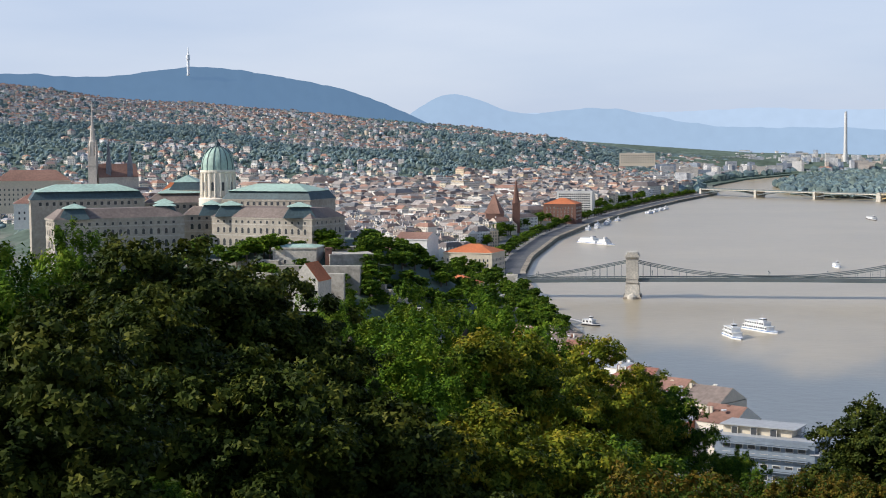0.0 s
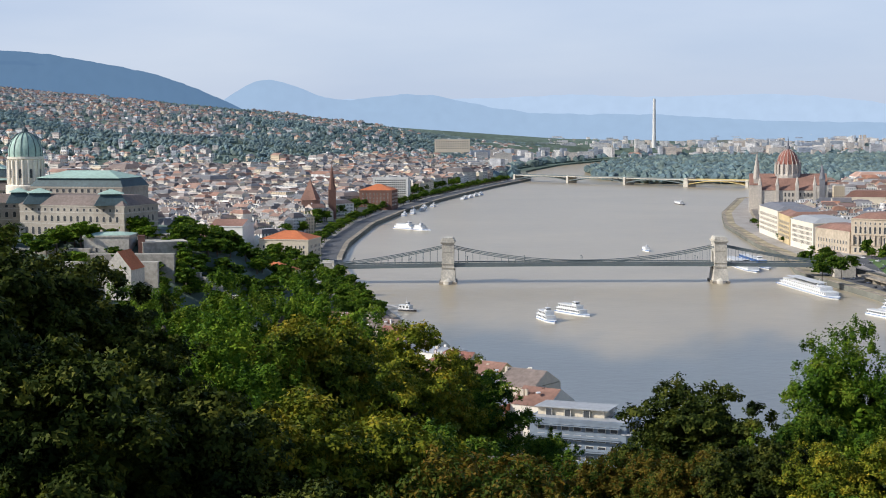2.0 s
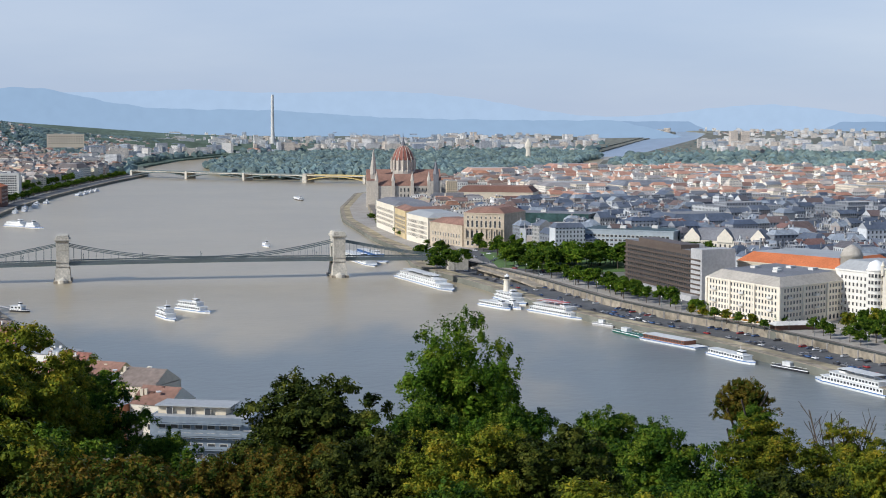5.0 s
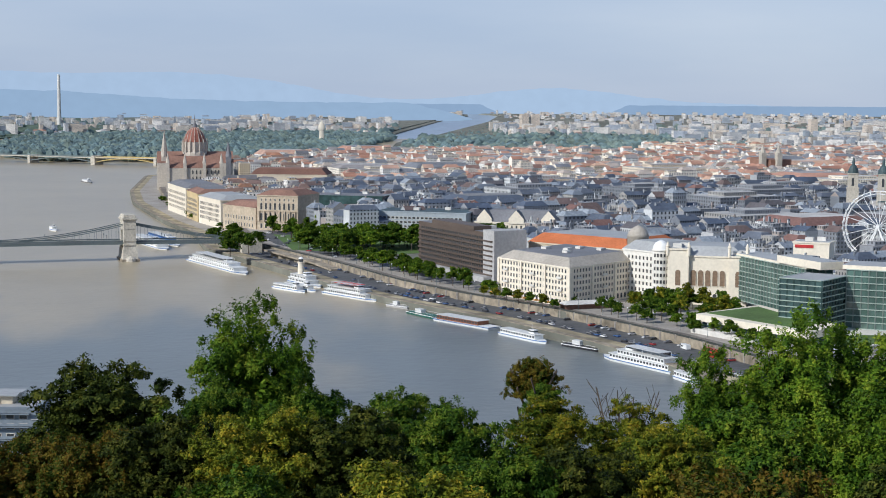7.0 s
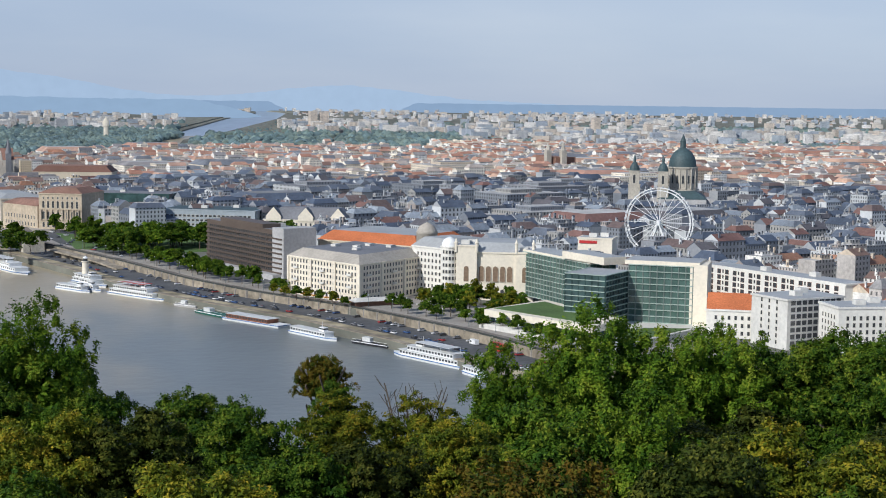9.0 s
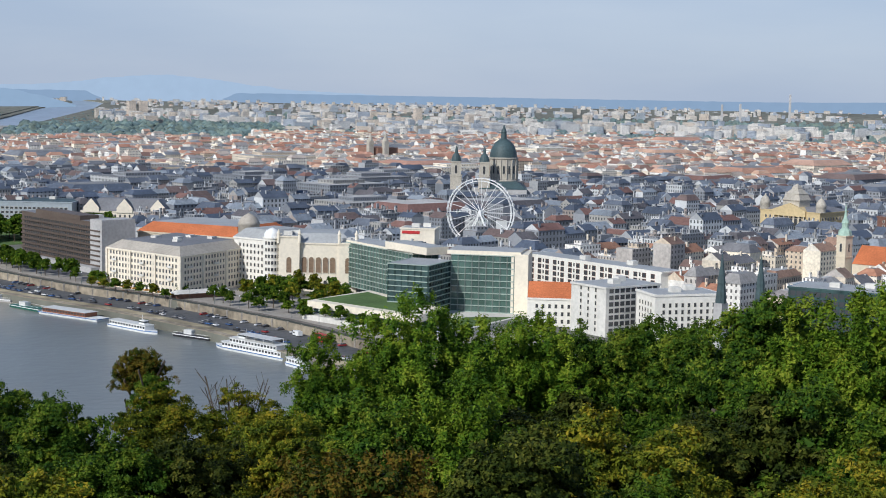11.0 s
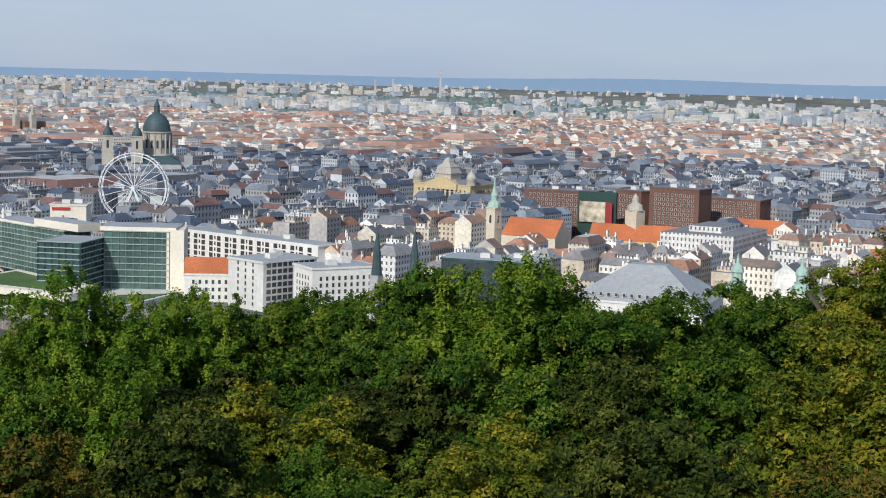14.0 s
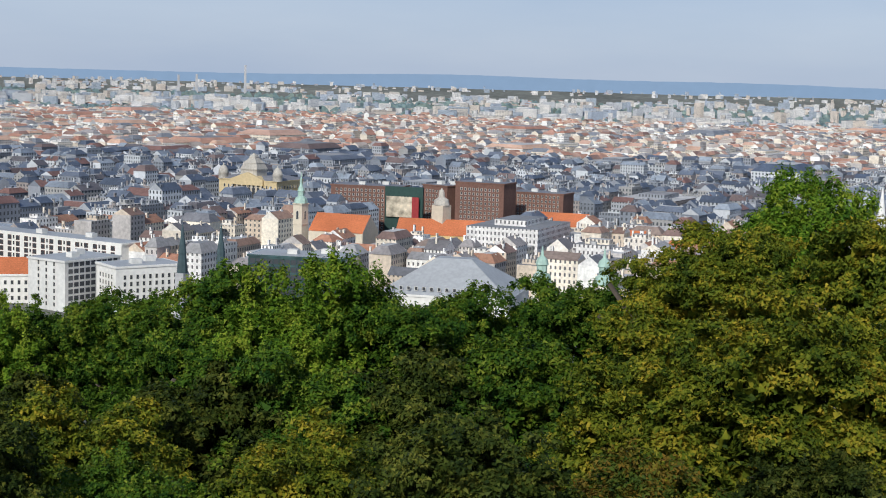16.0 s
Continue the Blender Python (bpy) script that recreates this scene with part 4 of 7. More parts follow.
def building(name, label, category, a, b, depth, z0, z1, wall, **kw):
    t = thing(name, label, category)
    base = foot(a, b, depth)
    block_of(t, base, z0, z1, wall, **kw)
    return t, base


W_TALL, W_STD, W_ARCH, W_WIDE = win_mesh(1.3, 2.3), win_mesh(1.2, 1.9), win_mesh(1.6, 3.4, True), win_mesh(2.4, 1.7)
G8 = GROUND


def riverside_row():
    building("riverside_mansion", "pale four-storey mansion on the river front", "building", (-34, 1696), (-14, 1590), 42, G8, 33, M_PALE, roof=M_SLATE, rise=4, inset=9, flat=M_SLATE, win=win_mesh(1.7, 2.8, False, None, M_STONE), sides=(0, 1), pitch=4.2, storey=5)
    building("riverside_mansion", "yellow stucco mansion on the river front", "building", (-13, 1585), (-2, 1520), 40, G8, 31.5, M_YELLOW, roof=M_BRROOF, rise=4, inset=9, flat=M_SLATE, win=win_mesh(1.7, 2.8, False, None, M_STONE), sides=(0, 1), pitch=4.0, storey=4.4)
    building("riverside_mansion", "cream stone mansion on the river front", "building", (-1, 1516), (19, 1443), 40, G8, 30, M_PALE, roof=M_ZINC, rise=4, inset=9, flat=M_ZINC, win=win_mesh(1.7, 2.8, False, None, M_STONE), sides=(0, 1), pitch=4.0, storey=4.4)
    t, base = building("academy_palace", "ornate pale stone palace with columned front and brown roof", "palace", (50, 1378), (85, 1360), 48, G8, 39, M_ACAD, roof=M_BRROOF, rise=4.5, inset=9, flat=M_BRROOF, cornice=True)
    for z, h, m in ((G8 + 2, 4, False), (G8 + 9, 6.5, True), (G8 + 18.5, 6, True)):
        windows(t, base[0], base[1], z, 1, 1, 4.4, win_mesh(2.0, h, m), name="arched_window" if m else "window")
        windows(t, base[3], base[0], z, 1, 1, 5.2, win_mesh(2.0, h, m), name="arched_window" if m else "window")
    windows(t, base[0], base[1], G8 + 26.2, 1, 1, 4.4, W_STD)
    for z in (G8 + 8, G8 + 17):
        c = Mesh(); c.prism(grow(base, 0.6), z, z + 0.6, 0, 0, bottom=True); c.make("string_course", [M_ACAD], t)
    L = math.hypot(35, 18)
    for k in range(8):
        s = (k + 0.5) / 8
        x, y = 50 + 35 * s - 18 / L * 0.9, 1378 - 18 * s - 35 / L * 0.9
        c = Mesh(); c.lathe(x, y, [(0.65, G8 + 8.6), (0.5, G8 + 16.6), (0.75, G8 + 17)], 8); c.make("column", [M_ACAD], t)
    building("academy_wing", "lower side wing of the pale stone palace", "palace", (21, 1437), (49, 1382), 34, G8, 27, M_ACAD, roof=M_BRROOF, rise=4.5, inset=9, flat=M_BRROOF, win=W_ARCH, sides=(0, 1), pitch=5, storey=6)
    # behind the park
    building("office_block", "blue-grey glazed office block with teal fins", "office building", (142, 1262), (212, 1228), 40, G8, 33, M_BLUEG, win=W_WIDE, sides=(0, 3), pitch=3.6, storey=3.5, flat=M_DKCOPPER)
    t, base = building("gabled_palace", "white palace with pointed gables and grey roof", "palace", (218, 1222), (280, 1190), 36, G8, 27, M_PALE, roof=M_SLATE, rise=9, inset=11, win=W_TALL, sides=(0, 3), pitch=3.8, storey=4.2)
    for f in (0.12, 0.5, 0.88):
        x, y = 218 + 62 * f, 1222 - 32 * f
        g = Mesh(); q = foot((x - 6, y + 2.2), (x + 5, y - 3.6), 8); g.prism(q, 26, 30, 0, 0); q2 = [q[1], q[2], q[3], q[0]]; g.gable(q2, 30, 7, 1, 0); g.make("gable", [M_PALE, M_SLATE], t)
    building("red_roofed_house", "white house with red tiled roof behind the park", "house", (112, 1290), (140, 1275), 24, G8, 24, M_WSTUC, roof=M_RED, rise=5, win=W_STD, sides=(0, 3))
    building("dark_office", "dark glazed office slab", "office building", (95, 1480), (170, 1450), 40, G8, 33, M_DKTEAL, flat=M_SLATE)
    building("grand_building", "long pale block with red mansard roof", "building", (60, 1870), (150, 1850), 50, G8, 34, M_CREAM, roof=M_BRICK, rise=7, inset=7, flat=M_BRROOF, win=W_TALL, sides=(0,), pitch=6, storey=5)


def hotels():
    # brown slab hotel
    t, base = building("slab_hotel", "long brown metal-clad hotel slab with ribbon windows", "hotel", (152, 1073), (184, 965), 24, G8, 39, M_BRONZE, flat=M_SLATE)
    a, b = base[0], base[1]
    for r in range(8):
        z = G8 + 5 + r * 3.1
        m = win_mesh(2.5, 1.5, False, M_GLASS, M_BRONZE)
        windows(t, a, b, z, 1, 1, 3.3, m)
        g = Mesh(); L = math.hypot(b[0] - a[0], b[1] - a[1]); ox, oy = (b[1] - a[1]) / L * 0.5, -(b[0] - a[0]) / L * 0.5
        g.beam((a[0] + ox, a[1] + oy, z - 0.7), (b[0] + ox, b[1] + oy, z - 0.7), 1.0, 0.9); g.make("balcony_band", [M_BRONZE], t)
    g = Mesh(); g.prism(foot((184.5, 963), (207, 971), 14), G8 - 2, 41, 0, 0); g.make("end_tower", [M_GREY], t, label="plain grey end wall tower")
    g = Mesh(); g.prism(foot((158, 1052), (176, 990), 13), 39, 42, 0, 0); g.make("penthouse", [M_BRONZE], t)
    g = Mesh(); g.prism(foot((146, 1073), (178, 964), 6), G8 - 1, G8 + 3.5, 0, 0); g.make("base_storey", [M_GREY], t)
    # cream hotel
    t = thing("cream_hotel", "large cream stucco hotel with light grey mansard roof", "hotel")
    base = [(176, 902), (204, 840), (255, 884), (228, 946)]
    body = block_of(t, base, G8, 30.5, M_PALE, roof=M_TAN, rise=4.5, inset=7, flat=M_SLATE, cornice=True)
    for s in (0, 1):
        windows(body, base[s], base[s + 1], G8 + 1.2, 1, 1, 3.7, win_mesh(1.9, 2.8, True), name="arched_window")
        windows(body, base[s], base[s + 1], G8 + 5.6, 3.45, 5, 2.9, W_STD)
        a, b = base[s], base[s + 1]
        L = math.hypot(b[0] - a[0], b[1] - a[1]); ux, uy = (b[0] - a[0]) / L, (b[1] - a[1]) / L
        for f in (0.12, 0.5, 0.88):
            for z in (G8 + 9, G8 + 16):
                g = Mesh(); x, y = a[0] + ux * L * f + uy * 0.7, a[1] + uy * L * f - ux * 0.7
                g.box(x, y, z - 0.3, 4.4, 1.4, 0.3, math.degrees(math.atan2(uy, ux))); g.box(x + uy * 0.6, y - ux * 0.6, z, 4.4, 0.12, 1.0, math.degrees(math.atan2(uy, ux)))
                g.make("balcony", [M_CONC], t)
        for f in (0.0, 0.33, 0.67, 1.0):
            g = Mesh(); x, y = a[0] + ux * L * f, a[1] + uy * L * f
            g.box(x, y, G8, 1.6, 1.6, 22.4, math.degrees(math.atan2(uy, ux))); g.make("pilaster", [M_PALE], t)
    for x, y in ((216, 895), (226, 905), (205, 905), (236, 893), (212, 880)):
        g = Mesh(); g.box(x, y, 34, 5, 3.5, 2.6, 40); g.make("roof_unit", [M_CONC], t)
    # store with orange roof band
    t, base = building("market_hall", "wide flat-roofed block with bright orange sloping eaves", "building", (213, 992), (263, 930), 58, G8, 31.5, M_CREAM, roof=M_RED, rise=6.0, inset=7, flat=M_ZINC)
    # turret house
    t = thing("turret_house", "white corner house with domed round turret", "house")
    base = foot((247, 884), (262, 857), 34)
    body = block_of(t, base, G8, 37, M_WSTUC, roof=M_ZINC, rise=5, inset=5, flat=M_ZINC, win=W_STD, sides=(0, 1), storey=3.7, pitch=3.0)
    g = Mesh(); g.lathe(262, 857, [(5, G8 - 2), (5, 38), (5.5, 38.3), (5.5, 39)], 16, 0); g.make("turret", [M_WSTUC], t)
    g = Mesh(); g.lathe(262, 857, [(4.8, 39), (4.5, 41), (3.4, 42.8), (1.6, 43.8), (0.3, 44.4)], 16, 0); g.make("turret_dome", [M_WHITE], t, smooth=True)
    for k in range(7):
        for z in range(7):
            a = math.radians(-150 + k * 22)
            o = new("window", W_STD); o.location = (262 + 5 * math.cos(a), 857 + 5 * math.sin(a), G8 + 4 + z * 3.8); o.rotation_euler[2] = a + math.pi / 2; o.parent = t
    g = Mesh(); g.lathe(262, 905, [(6.4, 30), (6.4, 42), (6.9, 42.4), (6.1, 44), (4.8, 46.4), (2.4, 48), (0.4, 49)], 20, 0); g.make("dome", [M_TAN], t, smooth=True)
    # concert hall
    t = thing("concert_hall", "cream stone concert hall with tall arched windows", "concert hall")
    base = foot((266, 853), (304, 836), 42)
    body = block_of(t, base, G8, 36, M_PALE, roof=M_ZINC, rise=5, inset=6, flat=M_ZINC)
    wing = foot((264, 851), (275, 846), 16); block_of(t, wing, G8, 40, M_PALE)
    wing2 = foot((296, 837), (305, 833), 14); block_of(t, wing2, G8, 36.5, M_PALE)
    # flat brown panes paint in the shade of deep arched loggias
    M_LOGGIA = surf("painted_loggia_shade", [(0.22, 0.15, 0.095)], 0.7, grain=0.6, amount=0.3)
    big = win_mesh(2.9, 9.0, True, M_LOGGIA, M_PALE)
    windows(t, (275.5, 848.4), (296, 839.3), G8 + 11, 1, 1, 4.1, big, margin=0.3, name="arched_window", proud=0.1)
    windows(t, (275.5, 848.4), (296, 839.3), G8 + 2, 1, 1, 4.1, win_mesh(2.2, 4.5, True), margin=0.3, name="arched_window", proud=0.1)
    for p, q in (((264, 851), (275, 846)), ((296, 837), (305, 833))):
        windows(t, p, q, G8 + 11, 1, 1, 6, big, margin=1, name="arched_window"); windows(t, p, q, G8 + 2, 1, 1, 6, W_ARCH, margin=1, name="arched_window")
    for x, y in ((264, 851), (275, 846), (296, 837), (305, 833)):
        g = Mesh(); g.lathe(x, y, [(0.9, 36), (0.9, 41), (1.2, 41.4), (0.2, 44)], 8); g.make("pinnacle", [M_PALE], t)
    # green glass hotel: rear wing, corner block, eastern block on a podium
    t = thing("glass_hotel", "green glass hotel with white bands on a pale podium", "hotel")

    M_MULL = surf("grey_green_mullions", [(0.16, 0.20, 0.18)], 0.5)

    def glazed(base, z0, z1, sides, mat, floors, band=M_CONC, mull=3.4):
        g = Mesh(); g.prism(base, z0, z1, 0, 1); g.make("curtain_wall", [mat, M_ZINC], t)
        for s in sides:
            a, b = base[s], base[(s + 1) % 4]
            L = math.hypot(b[0] - a[0], b[1] - a[1]); ux, uy = (b[0] - a[0]) / L, (b[1] - a[1]) / L
            for k in range(floors + 1):
                z = z0 + (z1 - z0) * k / floors
                g = Mesh(); g.beam((a[0] + uy * 0.35, a[1] - ux * 0.35, z), (b[0] + uy * 0.35, b[1] - ux * 0.35, z), 0.8, 0.42); g.make("floor_band", [band], t)
            n = int(L / mull)
            for k in range(n + 1):
                x, y = a[0] + ux * L * k / n + uy * 0.2, a[1] + uy * L * k / n - ux * 0.2
                g = Mesh(); g.beam((x, y, z0), (x, y, z1), 0.5); g.make("mullion", [M_DKTEAL if mat is M_DKTEAL else M_MULL], t)
    M_BANDG = surf("green_bands", [(0.34, 0.41, 0.36)], 0.5)
    glazed(foot((301, 838), (312, 765), 16), 12, 37, (0, 1), M_TEAL, 9, M_BANDG)
    glazed([(284, 728), (299, 712), (322, 734), (307, 750)], 12, 37, (0, 1, 3), M_DKTEAL, 9, M_BANDG)
    glazed(foot((320, 731), (347, 712), 22), 11, 40.5, (0,), M_TEAL, 9, M_BANDG)
    g = Mesh(); g.prism(foot((345.5, 712.5), (353, 708), 26), G8 - 2, 41.5, 0, 0); g.make("end_wall", [M_PALE], t, label="blank white end wall")
    g = Mesh(); g.prism(foot((318.5, 733), (350, 711), 24), 40.5, 42.6, 0, 1); g.make("parapet", [M_PALE, M_ZINC], t)
    g = Mesh(); g.prism(foot((300.5, 839), (312, 764), 17), 37, 38.4, 0, 1); g.make("parapet", [M_PALE, M_ZINC], t)
    g = Mesh(); g.prism(foot((306, 790), (314, 750), 14), 38, 42, 0, 1); g.make("penthouse", [M_PALE, M_ZINC], t)
    pod = [(243, 742), (281, 655), (352, 706), (318, 800)]
    g = Mesh(); g.prism(pod, G8 - 3, 10.8, 0, 0); g.make("podium", [M_CONC], t)
    g = Mesh(); g.prism([(250, 745), (279, 683), (300, 700), (290, 770)], 10.8, 13.6, 0, 0); g.make("glazed_storey", [M_DKTEAL], t)
    g = Mesh(); g.prism([(247, 746), (279, 678), (303, 698), (292, 776)], 13.6, 17.0, 0, 0, bottom=True); g.make("roof_band", [M_PALE], t)
    g = Mesh(); g.prism([(253, 748), (278, 694), (294, 706), (288, 768)], 17.0, 17.25, 0, 0); g.make("roof_lawn", [M_LAWN], t)
    g = Mesh(); g.prism([(290, 690), (318, 706), (340, 700), (300, 672)], 10.8, 11.1, 0, 0); g.make("roof_lawn", [M_LAWN], t)
    # roof sign block behind
    t, base = building("sign_block", "cream roof block with a red sign strip", "building", (356, 893), (374, 881), 16, G8, 39.5, M_PALE, flat=M_ZINC)
    g = Mesh(); g.beam((356.6, 892, 37), (366, 886, 37), 0.2, 1.8); g.make("sign", [surf("red_sign", [(0.45, 0.03, 0.03)], 0.5)], t)


def inner_houses():
    # white modern apartments
    t, base = building("white_apartments", "white modern apartment block with dark loggias", "apartment building", (404, 814), (431, 706), 16, G8, 30.5, M_WSTUC, flat=M_ZINC, win=None)
    windows(t, base[0], base[1], G8 + 2, 3.3, 6, 6.6, win_mesh(2.7, 2.3, False, M_GLASS, M_BRROOF), name="loggia")
    windows(t, base[0], base[1], G8 + 2.4, 3.3, 6, 13.2, W_STD, margin=5)
    t, base = building("balcony_block", "grey-white apartment slab with dark balconies", "apartment building", (363, 644), (397, 651), 26, G8, 32, M_CONC, flat=M_ZINC)
    windows(t, base[0], base[1], G8 + 2, 3.2, 7, 3.5, win_mesh(2.7, 2.1, False, M_GLASS, M_GREY), margin=1, name="balcony")
    windows(t, base[3], base[0], G8 + 2, 3.2, 7, 5.5, W_STD)
    t, base = building("white_block", "white seven-storey apartment block", "apartment building", (374, 617), (408, 613), 22, G8, 31.5, M_WSTUC, flat=M_ZINC, win=W_STD, sides=(0, 3), storey=3.2, pitch=3.2)
    t, base = building("orange_roofed_house", "white house with bright terracotta roof", "house", (344, 690), (369, 676), 22, G8, 22, M_WSTUC, roof=M_RED, rise=7, gable=True, win=W_STD, sides=(0,))
    t, base = building("green_glass_office", "long dark green glazed office", "office building", pt(36.0, 760), pt(39.6, 745), 26, G8, 33.5, M_DKTEAL, flat=M_ZINC)
    windows(t, base[0], base[1], G8 + 3, 3.7, 6, 3.0, win_mesh(2.5, 2.4, False, M_GLASS, M_DKTEAL), margin=0.5)
    t, base = building("grey_roofed_palace", "white palace with large pale metal roof and dormers", "palace", pt(40.8, 668), pt(45.7, 655), 50, G8, 28.5, M_WSTUC, roof=M_ZINC, rise=14, inset=21, win=W_TALL, sides=(0,), storey=4.2, pitch=3.4)
    windows(t, base[0], base[1], 30.6, 1, 1, 3.4, win_mesh(1.2, 1.4), margin=4, name="dormer", proud=-0.9)
    for az, d in ((46.9, 640), (49.2, 640)):
        x, y = pt(az, d)
        t = thing("church_tower", "slender church tower with green copper helmet", "tower", "twin green towers")
        g = Mesh(); g.box(x, y, 2, 6, 6, 37, 20); g.make("shaft", [M_PALE], t)
        g = Mesh(); g.lathe(x, y, [(4.2, 39), (3.6, 42), (2.2, 43), (2.2, 46), (2.8, 46.4), (2.2, 48.6), (0.8, 50), (0.2, 54)], 8); g.make("helmet", [M_COPPER], t)
    for az, d in ((33.6, 700), (35.0, 700)):
        x, y = pt(az, d)
        t = thing("church_spire", "thin dark copper church spire", "spire", "pair of dark spires")
        g = Mesh(); g.box(x, y, 2, 4.5, 4.5, 30, 20); g.make("shaft", [M_GREY], t)
        g = Mesh(); g.lathe(x, y, [(2.6, 32), (1.8, 40), (1.9, 41), (1.2, 46), (0.15, 54)], 8); g.make("spire", [M_DKCOPPER], t)
    # yellow domed palace
    t = thing("domed_bank_palace", "yellow palace with pediment and stepped stone domes", "palace")
    a, b = pt(34.9, 1265), pt(37.0, 1235)
    base = foot(a, b, 40)
    body = block_of(t, base, G8, 36, M_YELLOW, roof=M_SLATE, rise=3, inset=8, flat=M_SLATE, win=W_TALL, sides=(0, 1), pitch=4, storey=5)
    L = math.hypot(b[0] - a[0], b[1] - a[1]); ux, uy = (b[0] - a[0]) / L, (b[1] - a[1]) / L
    m0, m1 = (a[0] + ux * L * 0.22, a[1] + uy * L * 0.22), (a[0] + ux * L * 0.78, a[1] + uy * L * 0.78)
    q = foot((m0[0] + uy * 2, m0[1] - ux * 2), (m1[0] + uy * 2, m1[1] - ux * 2), 12)
    g = Mesh(); g.prism(q, 32, 36.6, 0, 0); g.gable([q[1], q[2], q[3], q[0]], 36.6, 5.5, 0, 0); g.make("pediment", [M_YELLOW], t)
    for k in range(7):
        f = 0.25 + 0.5 * k / 6
        g = Mesh(); g.lathe(a[0] + ux * L * f + uy * 1.4, a[1] + uy * L * f - ux * 1.4, [(0.8, 20), (0.65, 32)], 8); g.make("column", [M_CREAM], t)
    cx, cy = (m0[0] + m1[0]) / 2 - uy * 9, (m0[1] + m1[1]) / 2 + ux * 9
    ang = math.degrees(math.atan2(uy, ux))
    g = Mesh(); g.box(cx, cy, 38, 15, 15, 6, ang); g.box(cx, cy, 44, 16.2, 16.2, 0.8, ang); g.hip(rect(cx, cy, 15, 15, ang), 44.8, 4.5, 0, inset=1.5); g.hip(rect(cx, cy, 12, 12, ang), 49.3, 4, 0, inset=3.2); g.box(cx, cy, 53.3, 5.6, 5.6, 1.0, ang); g.hip(rect(cx, cy, 4.6, 4.6, ang), 54.3, 3, 0, inset=2.1); g.make("main_dome", [M_STONE], t)
    windows(t, (q[0][0], q[0][1]), (q[1][0], q[1][1]), 21, 1, 1, 4.2, win_mesh(2.6, 9.5, True), margin=2, name="portico_opening", proud=-1.2)
    for f in (0.04, 0.98):
        x, y = a[0] + ux * L * f - uy * 3, a[1] + uy * L * f + ux * 3
        g = Mesh(); g.lathe(x, y, [(4, 36), (4, 40), (4.3, 40.3), (3.8, 43), (2.4, 45.6), (0.6, 47), (0.3, 48.5)], 14); g.make("side_dome", [M_STONE], t, smooth=True)
    # churches with orange roofs
    t = thing("servite_church", "baroque church with terracotta roof and green spire", "church")
    x, y = pt(37.9, 952)
    g = Mesh(); g.box(x, y, 2, 6.6, 6.6, 41, 15); g.box(x, y, 30, 7.2, 7.2, 0.7, 15); g.box(x, y, 42.4, 7.4, 7.4, 0.8, 15); tw = g.make("tower", [M_CREAM], t)
    for k in range(4):
        a = radians(15 + 90 * k)
        o = new("belfry_opening", win_mesh(1.6, 5, True)); o.location = (x + 3.32 * math.cos(a), y + 3.32 * math.sin(a), 33.5); o.rotation_euler[2] = a + math.pi / 2; o.parent = tw
    g = Mesh(); g.lathe(x, y, [(4.3, 43.2), (3.7, 46), (2.0, 47.5), (2.0, 50), (2.4, 50.5), (1.0, 54), (0.15, 62)], 8); g.make("spire", [M_COPPER], t)
    base = foot(pt(38.2, 950), pt(40.2, 935), 24)
    g = Mesh(); g.prism(base, 2, 27, 0, 0); g.make("nave", [M_CREAM], t); g = Mesh(); g.gable(base, 27, 10, 0, 1); g.make("roof", [M_RED, M_CREAM], t)
    t = thing("domed_tower_church", "cream church with orange roof and domed tower", "church")
    x, y = pt(43.1, 1000)
    g = Mesh(); g.box(x, y, 2, 9, 9, 38, 10); g.make("tower", [M_CREAM], t)
    g = Mesh(); g.lathe(x, y, [(5.4, 40), (4.6, 43.5), (2.2, 45), (2.0, 48), (0.2, 51)], 10); g.make("helmet", [M_STONE], t)
    base = foot(pt(41.4, 990), pt(44.9, 980), 26)
    g = Mesh(); g.prism(base, 2, 22, 0, 0); g.make("nave", [M_OCHRE], t); g = Mesh(); g.gable(base, 22, 9, 0, 1); g.make("roof", [M_RED, M_CREAM], t)
    # brick blocks
    for a0, a1, d, top, lab in ((39.0, 41.6, 1150, 41, "long dark brick block with rows of windows"), (42.4, 43.3, 1160, 42, "brick block with a great arch"), (43.6, 45.4, 1140, 46, "tall brown brick block with rows of windows"), (45.6, 47.6, 1180, 37, "lower dark brick block with rows of windows")):
        building("brick_block", lab, "building", pt(a0, d), pt(a1, d - 15), 24, G8, top, M_BRICK, flat=M_SLATE, win=win_mesh(1.3, 1.7), sides=(0,), storey=3.4, pitch=3.2)
    t = thing("scaffold_hoarding", "green netted scaffold with painted hoarding", "hoarding")
    g = Mesh(); g.prism(foot(pt(41.0, 1130), pt(42.4, 1122), 3), G8, 42, 0, 0); g.make("net", [surf("green_net", [(0.03, 0.06, 0.05)], 0.9)], t)
    g = Mesh(); g.prism(foot(pt(41.05, 1128), pt(42.0, 1122), 1), 20, 35, 0, 0); g.make("hoarding", [surf("faded_poster", [(0.42, 0.36, 0.26)], 0.8, grain=0.2, amount=0.5)], t)
    g = Mesh(); g.prism(foot(pt(42.0, 1121), pt(42.25, 1119), 1), 20, 35, 0, 0); g.make("red_panel", [surf("red_panel", [(0.28, 0.03, 0.03)], 0.7)], t)
    for az, d, w, z in ((46.2, 1020, 46, 36), (48.3, 960, 40, 32), (51.3, 880, 44, 34)):
        building("orange_roofed_house", "pale city house with bright terracotta roof", "house", pt(az, d), pt(az + 2.2, d - 12), 24, G8, z - 9, M_CREAM, roof=M_RED, rise=8, gable=True, win=W_STD, sides=(0,))
    x, y = pt(59.0, 900)
    t = thing("white_church_tower", "white church tower with slim spire", "tower")
